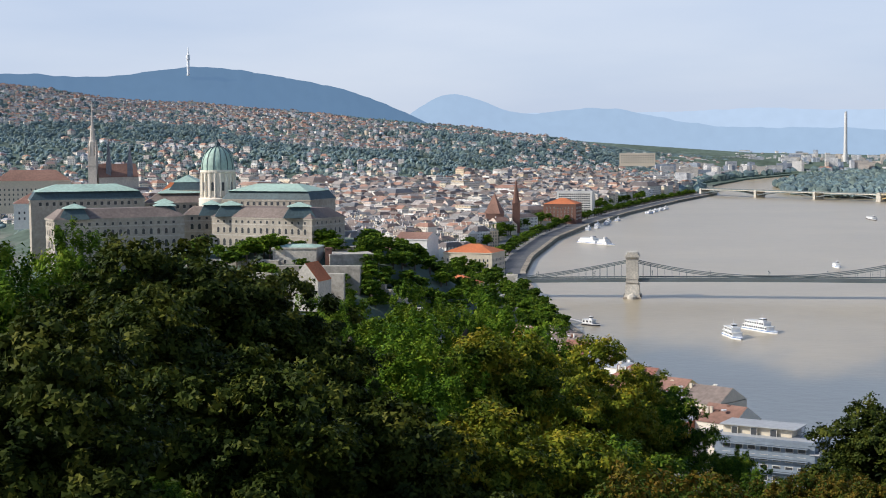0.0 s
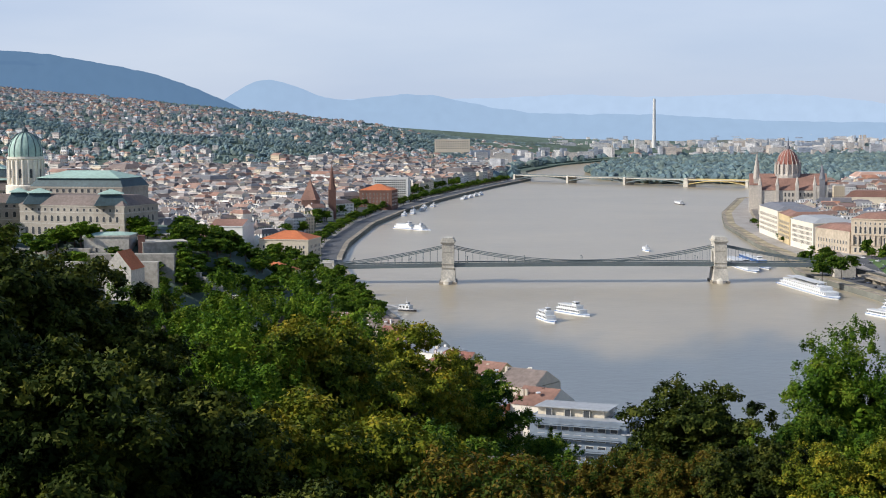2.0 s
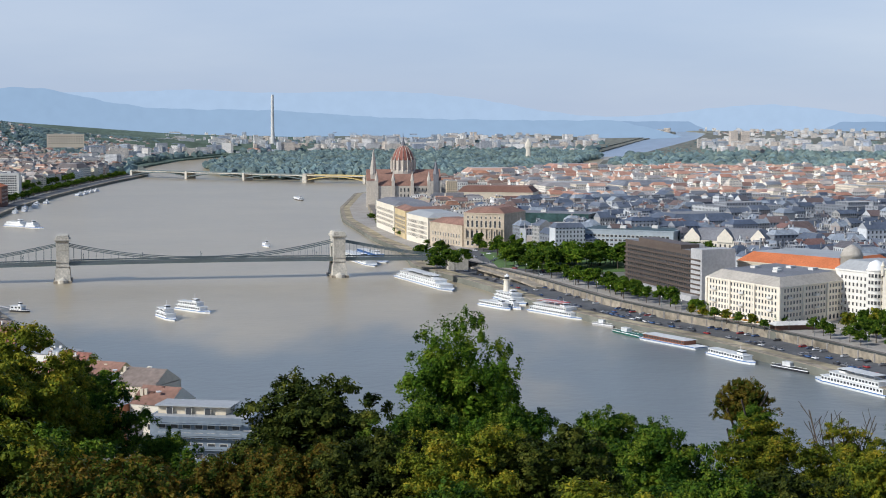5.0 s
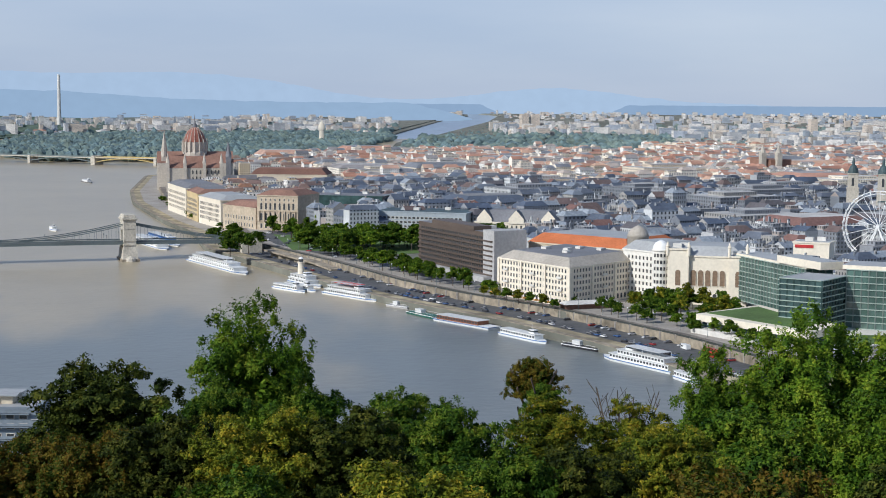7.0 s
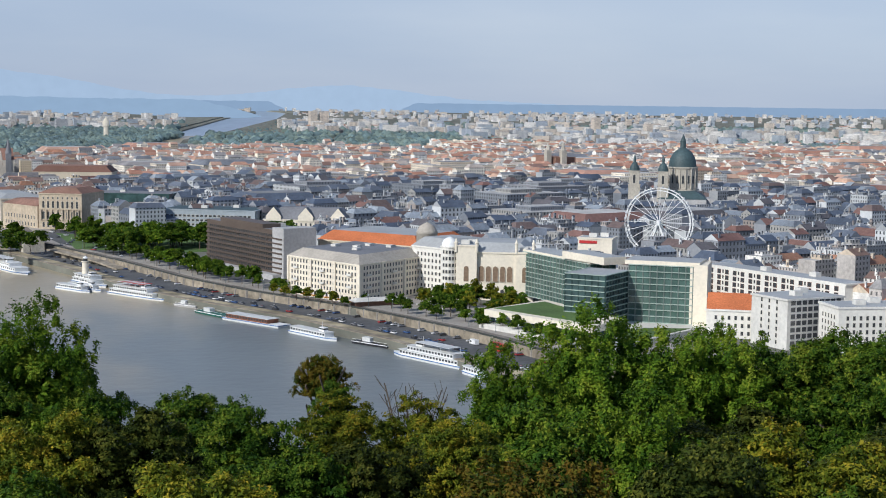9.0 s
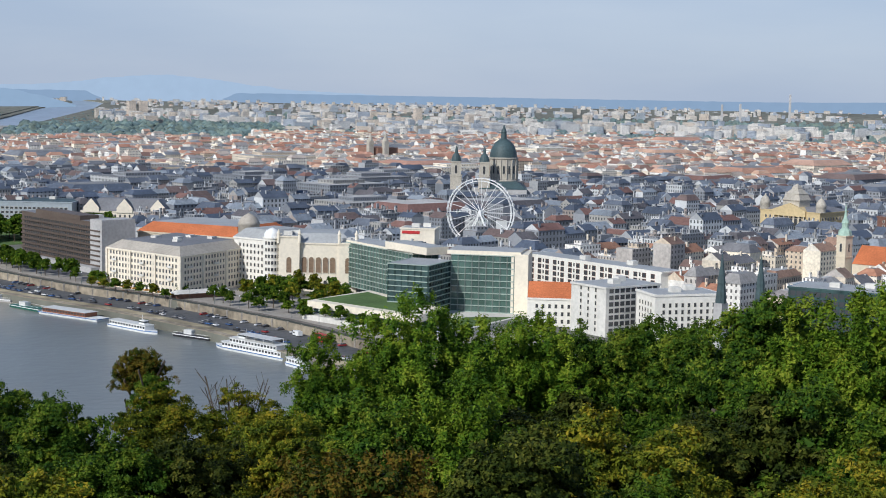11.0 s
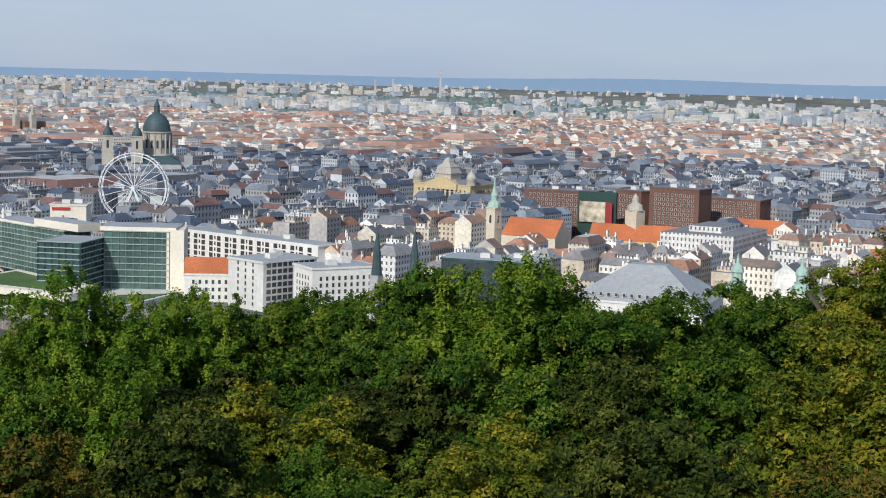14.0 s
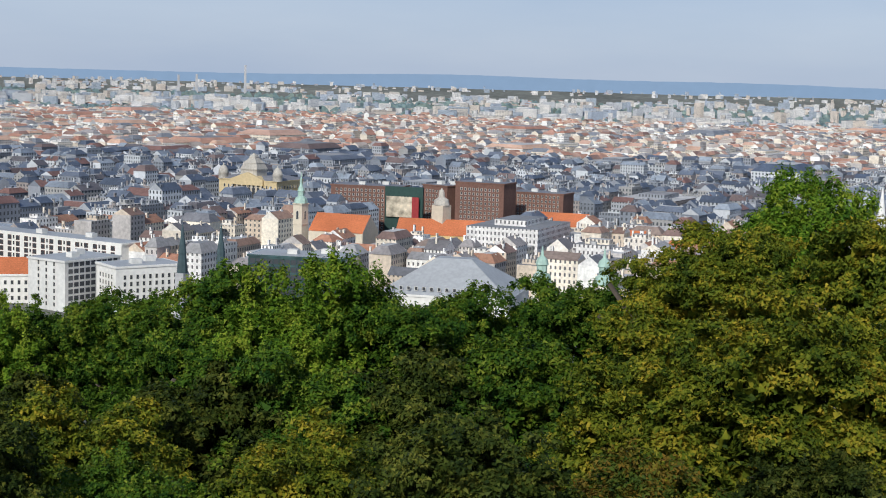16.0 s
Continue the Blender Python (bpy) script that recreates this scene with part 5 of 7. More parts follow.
    g = Mesh(); g.box(x, y, 2, 7, 7, 38, 10); g.make("shaft", [M_WSTUC], t); g = Mesh(); g.lathe(x, y, [(4, 40), (3, 46), (0.2, 68)], 8); g.make("spire", [M_WSTUC], t)


def basilica():
    t = thing("basilica", "grey stone basilica with dark green dome and two towers", "church")
    cx, cy, ang = 658, 1380, -25
    g = Mesh(); g.box(cx, cy, 2, 46, 62, 30, ang); g.box(cx, cy, 2, 60, 34, 30, ang); g.make("nave", [M_GREY], t)
    g = Mesh(); g.hip(rect(cx, cy, 46, 62, ang), 32, 7, 0, inset=10); g.make("roof", [M_DKCOPPER], t)
    g = Mesh(); g.lathe(cx, cy, [(15.5, 30), (15.5, 40), (14, 40.5), (14, 60), (15, 60.6), (15, 62)], 24); g.make("drum", [M_STONE], t)
    g = Mesh(); g.lathe(cx, cy, [(13.6, 62), (13, 67), (11.2, 72), (8.2, 76.5), (4, 79.4), (3, 80)], 24); g.make("dome", [M_DKCOPPER], t, smooth=True)
    g = Mesh(); g.lathe(cx, cy, [(3, 79.6), (2.6, 86), (3, 86.5), (1.6, 89.5), (0.3, 93.5)], 12); g.make("lantern", [M_DKCOPPER], t)
    for k in range(16):
        a = 2 * math.pi * k / 16
        o = new("drum_window", win_mesh(2.2, 8, True)); o.location = (cx + 14 * math.cos(a), cy + 14 * math.sin(a), 46); o.rotation_euler[2] = a + math.pi / 2; o.parent = t
        c = Mesh(); a += math.pi / 16; c.lathe(cx + 14.4 * math.cos(a), cy + 14.4 * math.sin(a), [(0.7, 41), (0.6, 59.8)], 8); c.make("column", [M_STONE], t)
    for x, y in ((610, 1386), (631, 1366)):
        g = Mesh(); g.box(x, y, 2, 11, 11, 42, ang); g.box(x, y, 44, 9.5, 9.5, 13, ang); g.box(x, y, 43.5, 12, 12, 1.2, ang); g.box(x, y, 57, 10.5, 10.5, 1, ang)
        tw = g.make("tower", [M_STONE], t)
        g = Mesh(); g.lathe(x, y, [(5, 58), (4.6, 61), (3, 64.5), (1.4, 66), (1.4, 69), (0.2, 73)], 12); g.make("helmet", [M_DKCOPPER], tw)
        for k in range(4):
            a = radians(ang + 90 * k)
            o = new("belfry_opening", win_mesh(2.4, 8, True)); o.location = (x + 4.75 * math.cos(a), y + 4.75 * math.sin(a), 46); o.rotation_euler[2] = a + math.pi / 2; o.parent = tw


M_BOATGREY = surf("grey_tinted_cabins", [(0.36, 0.38, 0.40)], 0.3)


def ferris_wheel():
    x0, y0, zc, R = 474.0, 1031.0, 36.7, 25.2
    az = math.atan2(x0, y0)
    ux, uy = math.cos(az + 0.25), -math.sin(az + 0.25)
    nx, ny = uy, -ux
    t = thing("ferris_wheel", "tall white ferris wheel with round cabins in a square", "ferris wheel")

    def at(a, r, o=0.0):
        return x0 + ux * r * math.cos(a) + nx * o, y0 + uy * r * math.cos(a) + ny * o, zc + r * math.sin(a)
    for o in (-1.3, 1.3):
        for r in (R, R - 2.0):
            g = Mesh()
            g.path([at(2 * math.pi * k / 48, r, o) for k in range(49)], 0.42, 0.42)
            g.make("rim", [M_WHITE], t)
    for k in range(24):
        a = 2 * math.pi * k / 24
        g = Mesh(); g.beam(at(a, 0.8, -1.3 + 2.6 * (k % 2)), at(a, R, -1.3 + 2.6 * (k % 2)), 0.32); g.make("spoke", [M_WHITE], t)
    cab = Mesh(); cab.lathe(0, 0, [(0.2, -0.95), (0.62, -0.8), (0.68, 0.1), (0.5, 0.6), (0.12, 0.8)], 8)
    me = cab.make("cabin", [M_BOATGREY]); data = me.data; bpy.data.objects.remove(me)
    for k in range(36):
        o = new("cabin", data); o.location = at(2 * math.pi * (k + 0.5) / 36, R + 0.6); o.parent = t
    g = Mesh(); g.beam(at(0, 0, -3), at(0, 0, 3), 2.4); g.make("hub", [M_WHITE], t)
    for o in (-4, 4):
        for s in (-1, 1):
            g = Mesh(); g.beam(at(0, 0, o * 0.6), (x0 + ux * 15 * s + nx * o * 2, y0 + uy * 15 * s + ny * o * 2, 7), 0.9); g.make("support_leg", [M_WHITE], t)


def parliament():
    t = thing("parliament", "neo-gothic stone parliament with red dome and pale spires", "parliament building")
    cx, cy = -6.0, 2098.0
    M_MAROON = surf("dome_tiles", [(0.26, 0.10, 0.07)], 0.7, amount=0.15)
    g = Mesh(); g.prism(rect(cx, cy, 44, 250, 2), 2, 34, 0, 0); g.prism(rect(cx, cy, 100, 60, 2), 2, 40, 0, 0)
    g.prism(rect(cx, cy - 120, 70, 34, 2), 2, 38, 0, 0); g.prism(rect(cx, cy + 120, 70, 34, 2), 2, 38, 0, 0); body = g.make("wall", [M_GOTHIC], t)
    for oy, w, d, z, r in ((0, 44, 250, 34, 12), (0, 100, 60, 40, 14), (-120, 70, 34, 38, 14)):
        g = Mesh(); g.gable(rect(cx, cy + oy, d, w, 92) if d > w else rect(cx, cy + oy, w, d, 2), z, r, 0, 1); g.make("roof", [M_BRROOF, M_GOTHIC], t)
    g = Mesh(); g.lathe(cx, cy, [(17, 38), (17, 52), (15, 54), (15, 66), (15.6, 66.5)], 16, 0); g.make("drum", [M_GOTHIC], t)
    g = Mesh(); g.lathe(cx, cy, [(14.6, 66), (14, 71), (12, 77), (8, 82.5), (4, 86)], 16, 0); dome = g.make("dome", [M_MAROON], t)
    for k in range(16):
        a = 2 * math.pi * k / 16
        g = Mesh(); g.lathe(cx + 16.4 * math.cos(a), cy + 16.4 * math.sin(a), [(0.9, 50), (0.9, 64), (0.2, 71)], 6); g.make("pinnacle", [M_GOTHIC], t)
        r = Mesh()
        for (r0, z0), (r1, z1) in zip([(14.7, 66), (14.1, 71), (12.1, 77), (8.1, 82.5)], [(14.1, 71), (12.1, 77), (8.1, 82.5), (4.1, 86)]):
            r.beam((cx + r0 * math.cos(a), cy + r0 * math.sin(a), z0), (cx + r1 * math.cos(a), cy + r1 * math.sin(a), z1), 0.5)
        r.make("rib", [M_GOTHIC], dome)
    g = Mesh(); g.lathe(cx, cy, [(3.4, 85), (2.6, 90), (1.6, 91), (0.8, 96), (0.15, 103)], 10); g.make("lantern", [M_SLATE], t)
    for dx, dy in ((-40, -24), (-40, 10), (44, -26), (44, 24)):
        tall = dx < 0
        g = Mesh(); g.box(cx + dx, cy + dy, 2, 7, 7, 46, 2); g.lathe(cx + dx, cy + dy, [(4.2, 48), (3.4, 58 if tall else 52), (0.2, 80 if tall else 66)], 8); g.make("spire", [M_GOTHIC if tall else M_SLATE], t)
    for dx in (-33, 33, -12, 12):
        g = Mesh(); g.box(cx + dx, cy - 138, 2, 4, 4, 42, 2); g.lathe(cx + dx, cy - 138, [(2.6, 44), (0.2, 56)], 6); g.make("turret", [M_GOTHIC], t)
    a, b = (cx - 35, cy - 137), (cx + 35, cy - 137)
    windows(t, a, b, 14, 8, 3, 4.6, win_mesh(1.8, 5, True), name="arched_window", proud=0.2)


def castle():
    t = thing("royal_palace", "long grey stone palace with green copper roofs and dome", "palace")
    Z = 52.0

    def wing(az0, d0, az1, d1, depth, z1, roof, rise, inset, flat, win=True, rows=4):
        base = foot(pt(az0, d0), pt(az1, d1), depth)
        body = block_of(t, base, Z, z1, M_CASTLE, roof=roof, rise=rise, inset=inset, flat=flat)
        if win:
            for s in (0, 1, 3):
                p, q = base[s], base[(s + 1) % 4]
                windows(body, p, q, Z + 1.5, 1, 1, 4.6, win_mesh(1.7, 3.0, False, None, M_STONE))
                windows(body, p, q, Z + 7.4, 1, 1, 4.6, win_mesh(2.1, 4.4, True, None, M_STONE), name="arched_window")
                windows(body, p, q, Z + 15.2, 1, 1, 4.6, win_mesh(1.8, 3.4, True, None, M_STONE), name="arched_window")
                windows(body, p, q, Z + 21.2, 1, 1, 4.6, win_mesh(1.5, 1.6, False, None, M_STONE))
            for z in (Z + 6, Z + 13.6, Z + 20.2):
                g = Mesh(); g.prism(grow(base, 0.3), z, z + 0.6, 0, 0, bottom=True); g.make("string_course", [M_STONE], body)
        else:
            u = Mesh(); q = grow(base, -inset + 0.6); u.hip(q, z1 + rise + 0.25, 4.2, 0, inset=13, eave=0.5); u.make("upper_roof", [M_COPPER], t)
            for s in (0, 3):
                windows(body, base[s], base[(s + 1) % 4], z1 - 3.4, 1, 1, 4.2, win_mesh(1.8, 2.2, False, None, M_STONE), name="attic_window")
        return base

    def pavilion(az, d, w, z0, z1):
        x, y = pt(az, d)
        g = Mesh(); q = rect(x, y, w, w, -az); g.hip(q, z0, z1 - z0, 0, inset=w * 0.2, flat=1); g.hip(rect(x, y, w * 0.66, w * 0.66, -az), z1, 2.6, 1, inset=w * 0.3, eave=1.2); g.make("pavilion_roof", [M_DKCOPPER, M_COPPER], t)
    wing(-33.6, 930, -29.0, 948, 26, 77, M_CASTROOF, 5.5, 6, M_CASTROOF)
    wing(-29.0, 985, -27.9, 985, 20, 76, M_CASTROOF, 5, 6, M_CASTROOF)
    wing(-28.0, 950, -24.35, 905, 34, 76.5, M_CASTROOF, 5.5, 7, M_CASTROOF)
    wing(-34.4, 1000, -30.4, 1005, 34, 86, M_DKCOPPER, 5.0, 3, M_COPPER, win=False)
    wing(-27.6, 975, -24.4, 945, 34, 86, M_DKCOPPER, 5.0, 3, M_COPPER, win=False)
    wing(-30.4, 1030, -27.8, 1030, 30, 82, M_CASTROOF, 6, 8, M_DKCOPPER, win=False)
    wing(-29.5, 1040, -28.4, 1038, 40, 90, M_DKCOPPER, 5.0, 3, M_COPPER, win=False)
    for az, d, w in ((-32.9, 940, 14), (-29.7, 957, 14), (-28.0, 962, 12), (-27.3, 950, 15), (-24.8, 918, 15), (-29.7, 1000, 12)):
        pavilion(az, d, w * 1.25, 77, 83.5)
    x, y = pt(-27.75, 998)
    g = Mesh(); g.lathe(x, y, [(12.4, 70), (12.4, 86), (11.4, 86.6), (10.4, 87), (10.4, 102), (11.2, 102.6), (11.2, 104)], 28); g.make("drum", [M_PALE], t)
    for k in range(20):
        a = 2 * math.pi * k / 20
        g = Mesh(); g.lathe(x + 10.9 * math.cos(a), y + 10.9 * math.sin(a), [(0.75, 87), (0.65, 102)], 8); g.make("column", [M_PALE], t)
        if k % 2:
            b = a + math.pi / 20
            o = new("drum_window", win_mesh(1.6, 5.5, True)); o.location = (x + 10.4 * math.cos(b), y + 10.4 * math.sin(b), 91); o.rotation_euler[2] = b + math.pi / 2; o.parent = t
    g = Mesh(); g.lathe(x, y, [(10.2, 104), (10.4, 106.5), (9.9, 110), (8.2, 114.2), (5.4, 117.2), (2.2, 118.8)], 28); dome = g.make("dome", [M_COPPER], t, smooth=True)
    for k in range(14):
        a = 2 * math.pi * k / 14
        r = Mesh()
        prof = [(10.3, 104), (10.5, 106.5), (10.0, 110), (8.3, 114.3), (5.5, 117.3), (2.2, 119)]
        for (r0, z0), (r1, z1) in zip(prof, prof[1:]):
            r.beam((x + r0 * math.cos(a), y + r0 * math.sin(a), z0), (x + r1 * math.cos(a), y + r1 * math.sin(a), z1), 0.35)
        r.make("rib", [M_DKCOPPER], dome)
    g = Mesh(); g.lathe(x, y, [(2.2, 118.6), (1.7, 120.4), (1.9, 120.8), (0.8, 121.8), (0.2, 123)], 10); g.make("lantern", [M_DKCOPPER], dome)
    # bastions and garden walls
    M_WALLST = surf("old_rubble_wall", [(0.34, 0.31, 0.26)], 0.95, grain=0.5, amount=0.25, bump=0.1)

    def wall(az0, d0, az1, d1, z0, z1, th=3, label="old stone bastion wall below the palace"):
        w = Mesh(); w.prism(foot(pt(az0, d0), pt(az1, d1), th), z0, z1, 0, 0); c = tagged(w.make("bastion_wall", [M_WALLST]), label, "wall", "bastion walls")
        k = Mesh(); k.prism(grow(foot(pt(az0, d0), pt(az1, d1), th), 0.25), z1, z1 + 0.5, 0, 0, bottom=True); k.make("coping", [M_STONE], c)
    wall(-29.5, 900, -25.6, 872, 36, 55); wall(-25.9, 868, -22.6, 855, 34, 52.5); wall(-26.6, 850, -23.2, 835, 30, 50)
    wall(-23.7, 868, -22.1, 872, 34, 58, 26, "broad grey stone bastion with flat top"); wall(-25.4, 905, -22.5, 900, 40, 60, 8)
    for k in range(9):
        wall(-22.2 + k * 0.26, 862 - k * 2, -21.93 + k * 0.26, 860 - k * 2, 14, 44 - k * 2.4, 2.0, "stepped stone wall running down the slope")
    building("stone_lodge", "square white stone lodge with green flat roof", "lodge", pt(-25.8, 878), pt(-24.2, 872), 20, 50, 62, M_STONE, roof=M_COPPER, rise=1.2, inset=6, win=W_TALL, sides=(0, 3), pitch=5.5, storey=7, first=3)
    x, y = pt(-23.75, 872)
    t2 = thing("brick_chimney_tower", "square red brick tower", "tower"); g = Mesh(); g.box(x, y, 46, 3.6, 3.6, 16, 20); g.make("shaft", [M_BRICK], t2); g = Mesh(); g.box(x, y, 61.6, 4.1, 4.1, 0.6, 20); g.make("cap", [M_BRICK], t2)
    t3 = thing("gate_house", "rubble stone gatehouse with steep red roof", "gatehouse")
    base = foot(pt(-25.1, 806), pt(-24.15, 800), 17)
    body = Mesh(); body.prism(base, 34, 50, 0, 0); b = body.make("wall", [M_STONE], t3)
    g = Mesh(); g.gable([base[1], base[2], base[3], base[0]], 50, 9, 0, 1); g.make("roof", [M_RED, M_STONE], t3)
    windows(b, base[0], base[1], 44, 1, 1, 5, W_STD, margin=1)


def castle_quarter_and_buda():
    t = thing("coronation_church", "pale gothic church with tall stone spire", "church")
    x, y = pt(-32.2, 1720)
    g = Mesh(); g.box(x, y, 55, 9, 9, 52, 20); g.box(x, y, 96, 9.8, 9.8, 1.2, 20); g.lathe(x, y, [(4.6, 107), (4.2, 122), (3.0, 124), (1.4, 143), (0.15, 166)], 8); spire = g.make("spire", [M_GOTHIC], t)
    for k in range(4):
        a = radians(20 + 45 + 90 * k)
        g = Mesh(); g.lathe(x + 5.6 * math.cos(a), y + 5.6 * math.sin(a), [(0.9, 104), (0.8, 116), (0.1, 124)], 6); g.make("pinnacle", [M_GOTHIC], spire)
    base = foot(pt(-32.0, 1715), pt(-30.6, 1725), 24)
    g = Mesh(); g.prism(base, 55, 84, 0, 0); g.make("nave", [M_STONE], t); g = Mesh(); g.gable(base, 84, 14, 0, 1); g.make("roof", [M_BRROOF, M_STONE], t)
    for az, h in ((-31.65, 128), (-30.9, 118)):
        x, y = pt(az, 1722); g = Mesh(); g.box(x, y, 84, 5, 5, 16, 20); g.lathe(x, y, [(3, 100), (0.2, h)], 6); g.make("small_tower", [M_SLATE], t)
    for a0, a1, d, z0, z1, roof, wall, rise, lab in ((-35.0, -32.8, 1260, 60, 74, M_BRROOF, M_WSTUC, 8, "white mansion with brown hipped roof"), (-32.7, -31.6, 1270, 60, 73, M_BRROOF, M_YELLOW, 7, "yellow house on the castle hill"),
                                                   (-30.1, -28.3, 1180, 62, 78, M_RED, M_CREAM, 13, "large building with steep terracotta roof"), (-35.6, -33.0, 1500, 62, 86, M_BRROOF, M_CREAM, 10, "long old palace with brown roof"),
                                                   (-31.4, -30.2, 1240, 60, 76, M_BRROOF, M_OCHRE, 8, "ochre house on the castle hill")):
        building("hill_mansion", lab, "building", pt(a0, d), pt(a1, d), 26, z0, z1, wall, roof=roof, rise=rise, win=W_STD, sides=(0,), storey=4.5, pitch=4)
    # water town
    building("riverside_block", "cream four-storey block with terracotta hipped roof", "building", pt(-19.5, 1325), pt(-17.7, 1310), 34, G8, 25.5, M_CREAM, roof=M_RED, rise=6.5, win=W_TALL, sides=(0, 1), storey=4.2, pitch=3.6)
    building("blank_walled_house", "tall house showing a blank white party wall", "house", pt(-21.3, 1330), pt(-20.1, 1320), 30, G8 + 8, 37, M_WSTUC, roof=M_BRROOF, rise=5, gable=True)
    building("corner_house", "cream corner house with brown tiled roof", "house", pt(-22.4, 1215), pt(-21.4, 1205), 24, G8 + 8, 36, M_CREAM, roof=M_BRROOF, rise=5, win=W_STD, sides=(0, 1))
    building("bazaar_pavilion", "yellow pavilion with terracotta hipped roof", "pavilion", pt(-19.9, 1100), pt(-18.4, 1090), 24, G8, 19, M_YELLOW, roof=M_RED, rise=6, win=W_STD, sides=(0, 1))
    building("bazaar_hall", "long low hall with grey flat roof", "hall", pt(-19.6, 1060), pt(-17.6, 1050), 26, G8, 14, M_CREAM, win=W_STD, sides=(0, 1), flat=M_ZINC)
    building("bazaar_house", "yellow house with grey roof", "house", pt(-20.6, 1120), pt(-19.9, 1112), 24, G8, 22, M_YELLOW, roof=M_SLATE, rise=5, win=W_STD, sides=(0,))
    t = thing("red_brick_church", "red brick gothic church with needle spire", "church")
    x, y = pt(-16.8, 1880)
    g = Mesh(); g.box(x, y, 4, 9, 9, 40, 20); g.lathe(x, y, [(5, 44), (3.4, 52), (0.2, 75)], 8); g.make("tower", [M_BRICK], t)
    x, y = pt(-17.6, 1880); g = Mesh(); g.box(x, y, 4, 22, 20, 28, 20); g.lathe(x, y, [(14, 32), (0.3, 56)], 4, 0, 0.8); g.make("nave", [M_BRROOF], t)
    building("orange_roofed_palace", "long brick palace with orange roofs", "palace", pt(-15.8, 2150), pt(-14.6, 2140), 40, G8, 31, M_BRICK, roof=M_RED, rise=8, win=W_TALL, sides=(0, 1), storey=5, pitch=5)
    building("office_slab", "pale office slab with ribbon windows", "office building", pt(-15.3, 2350), pt(-14.0, 2340), 22, G8, 42, M_CONC, win=W_WIDE, sides=(0,), storey=3.4, pitch=3.2)
    building("far_office", "wide cream office block at the foot of the hills", "office building", pt(-13.0, 3270), pt(-11.7, 3270), 20, 68, 89, M_CREAM, win=W_WIDE, sides=(0,), storey=4.6, pitch=5)


def far_marks():
    t = thing("tall_chimney", "very tall pale concrete chimney", "chimney")
    x, y = pt(-4.95, 6000); k = (FOLD + REACH * (1 - FOLD / 6000)) / 6000
    g = Mesh(); prof = [(9, 0), (6.5, 90), (5, 212)]
    g.lathe(0, 0, [(r * k, EYE + (z - EYE) * k) for r, z in prof], 12); ob = g.make("shaft", [M_CONC], t); ob.location = (x * k, y * k, 0)
    t = thing("hilltop_mast", "slender white broadcasting tower on the ridge", "tower")
    k = (FOLD + REACH * (1 - FOLD / 6300)) / 6300; x, y = pt(-28.75, 6300)
    g = Mesh(); g.lathe(0, 0, [(r * k, EYE + (z - EYE) * k) for r, z in ((6, 380), (5.5, 440), (8.5, 445), (8, 463), (2.6, 466), (1.6, 492))], 10); ob = g.make("shaft", [M_WHITE], t); ob.location = (x * k, y * k, 0)
    for az, d, h, w in ((11.9, 6000, 76, 30), (12.3, 6050, 74, 34), (22.3, 5200, 74, 26), (24.2, 4700, 60, 22), (52.4, 4600, 66, 26), (55.3, 4300, 50, 40), (57.2, 4700, 52, 18)):
        t = thing("tower_block", "pale high-rise block on the plain", "high-rise", "far tower blocks")
        g = Mesh(); x, y = pt(az, d); g.prism(rect(x, y, w, 20, 15), 2, h, 0, 0); g.v = [warp(*p) for p in g.v]; g.make("wall", [M_PANEL], t)
    for az, d, h in ((35.8, 7800, 150), (34.05, 7600, 100), (33.4, 7700, 95)):
        t = thing("distant_chimney", "thin far power-station chimney", "chimney", "far chimneys")
        g = Mesh(); x, y = pt(az, d); g.lathe(x, y, [(7, 2), (5, h)], 8); g.v = [warp(*p) for p in g.v]; g.make("shaft", [M_GREY], t)
    t = thing("twin_towered_church", "pale church with two blunt towers", "church")
    for o in (-0.28, 0.28):
        x, y = pt(20.85 + o, 2300); g = Mesh(); g.box(x, y, 4, 8, 8, 48, 10); g.lathe(x, y, [(4.5, 52), (2.4, 58), (0.3, 64)], 8); g.make("tower", [M_STONE], t)
    x, y = pt(20.85, 2330); g = Mesh(); g.box(x, y, 4, 34, 60, 38, 10); g.make("nave", [M_BRROOF], t)
    t = thing("water_tower", "pale domed water tower among the island trees", "tower")
    g = Mesh(); x, y = pt(4.45, 4300); g.lathe(x, y, [(7, 4), (6, 40), (9, 43), (9, 52), (5, 60), (0.4, 68)], 10); g.v = [warp(*p) for p in g.v]; g.make("shaft", [M_PALE], t)


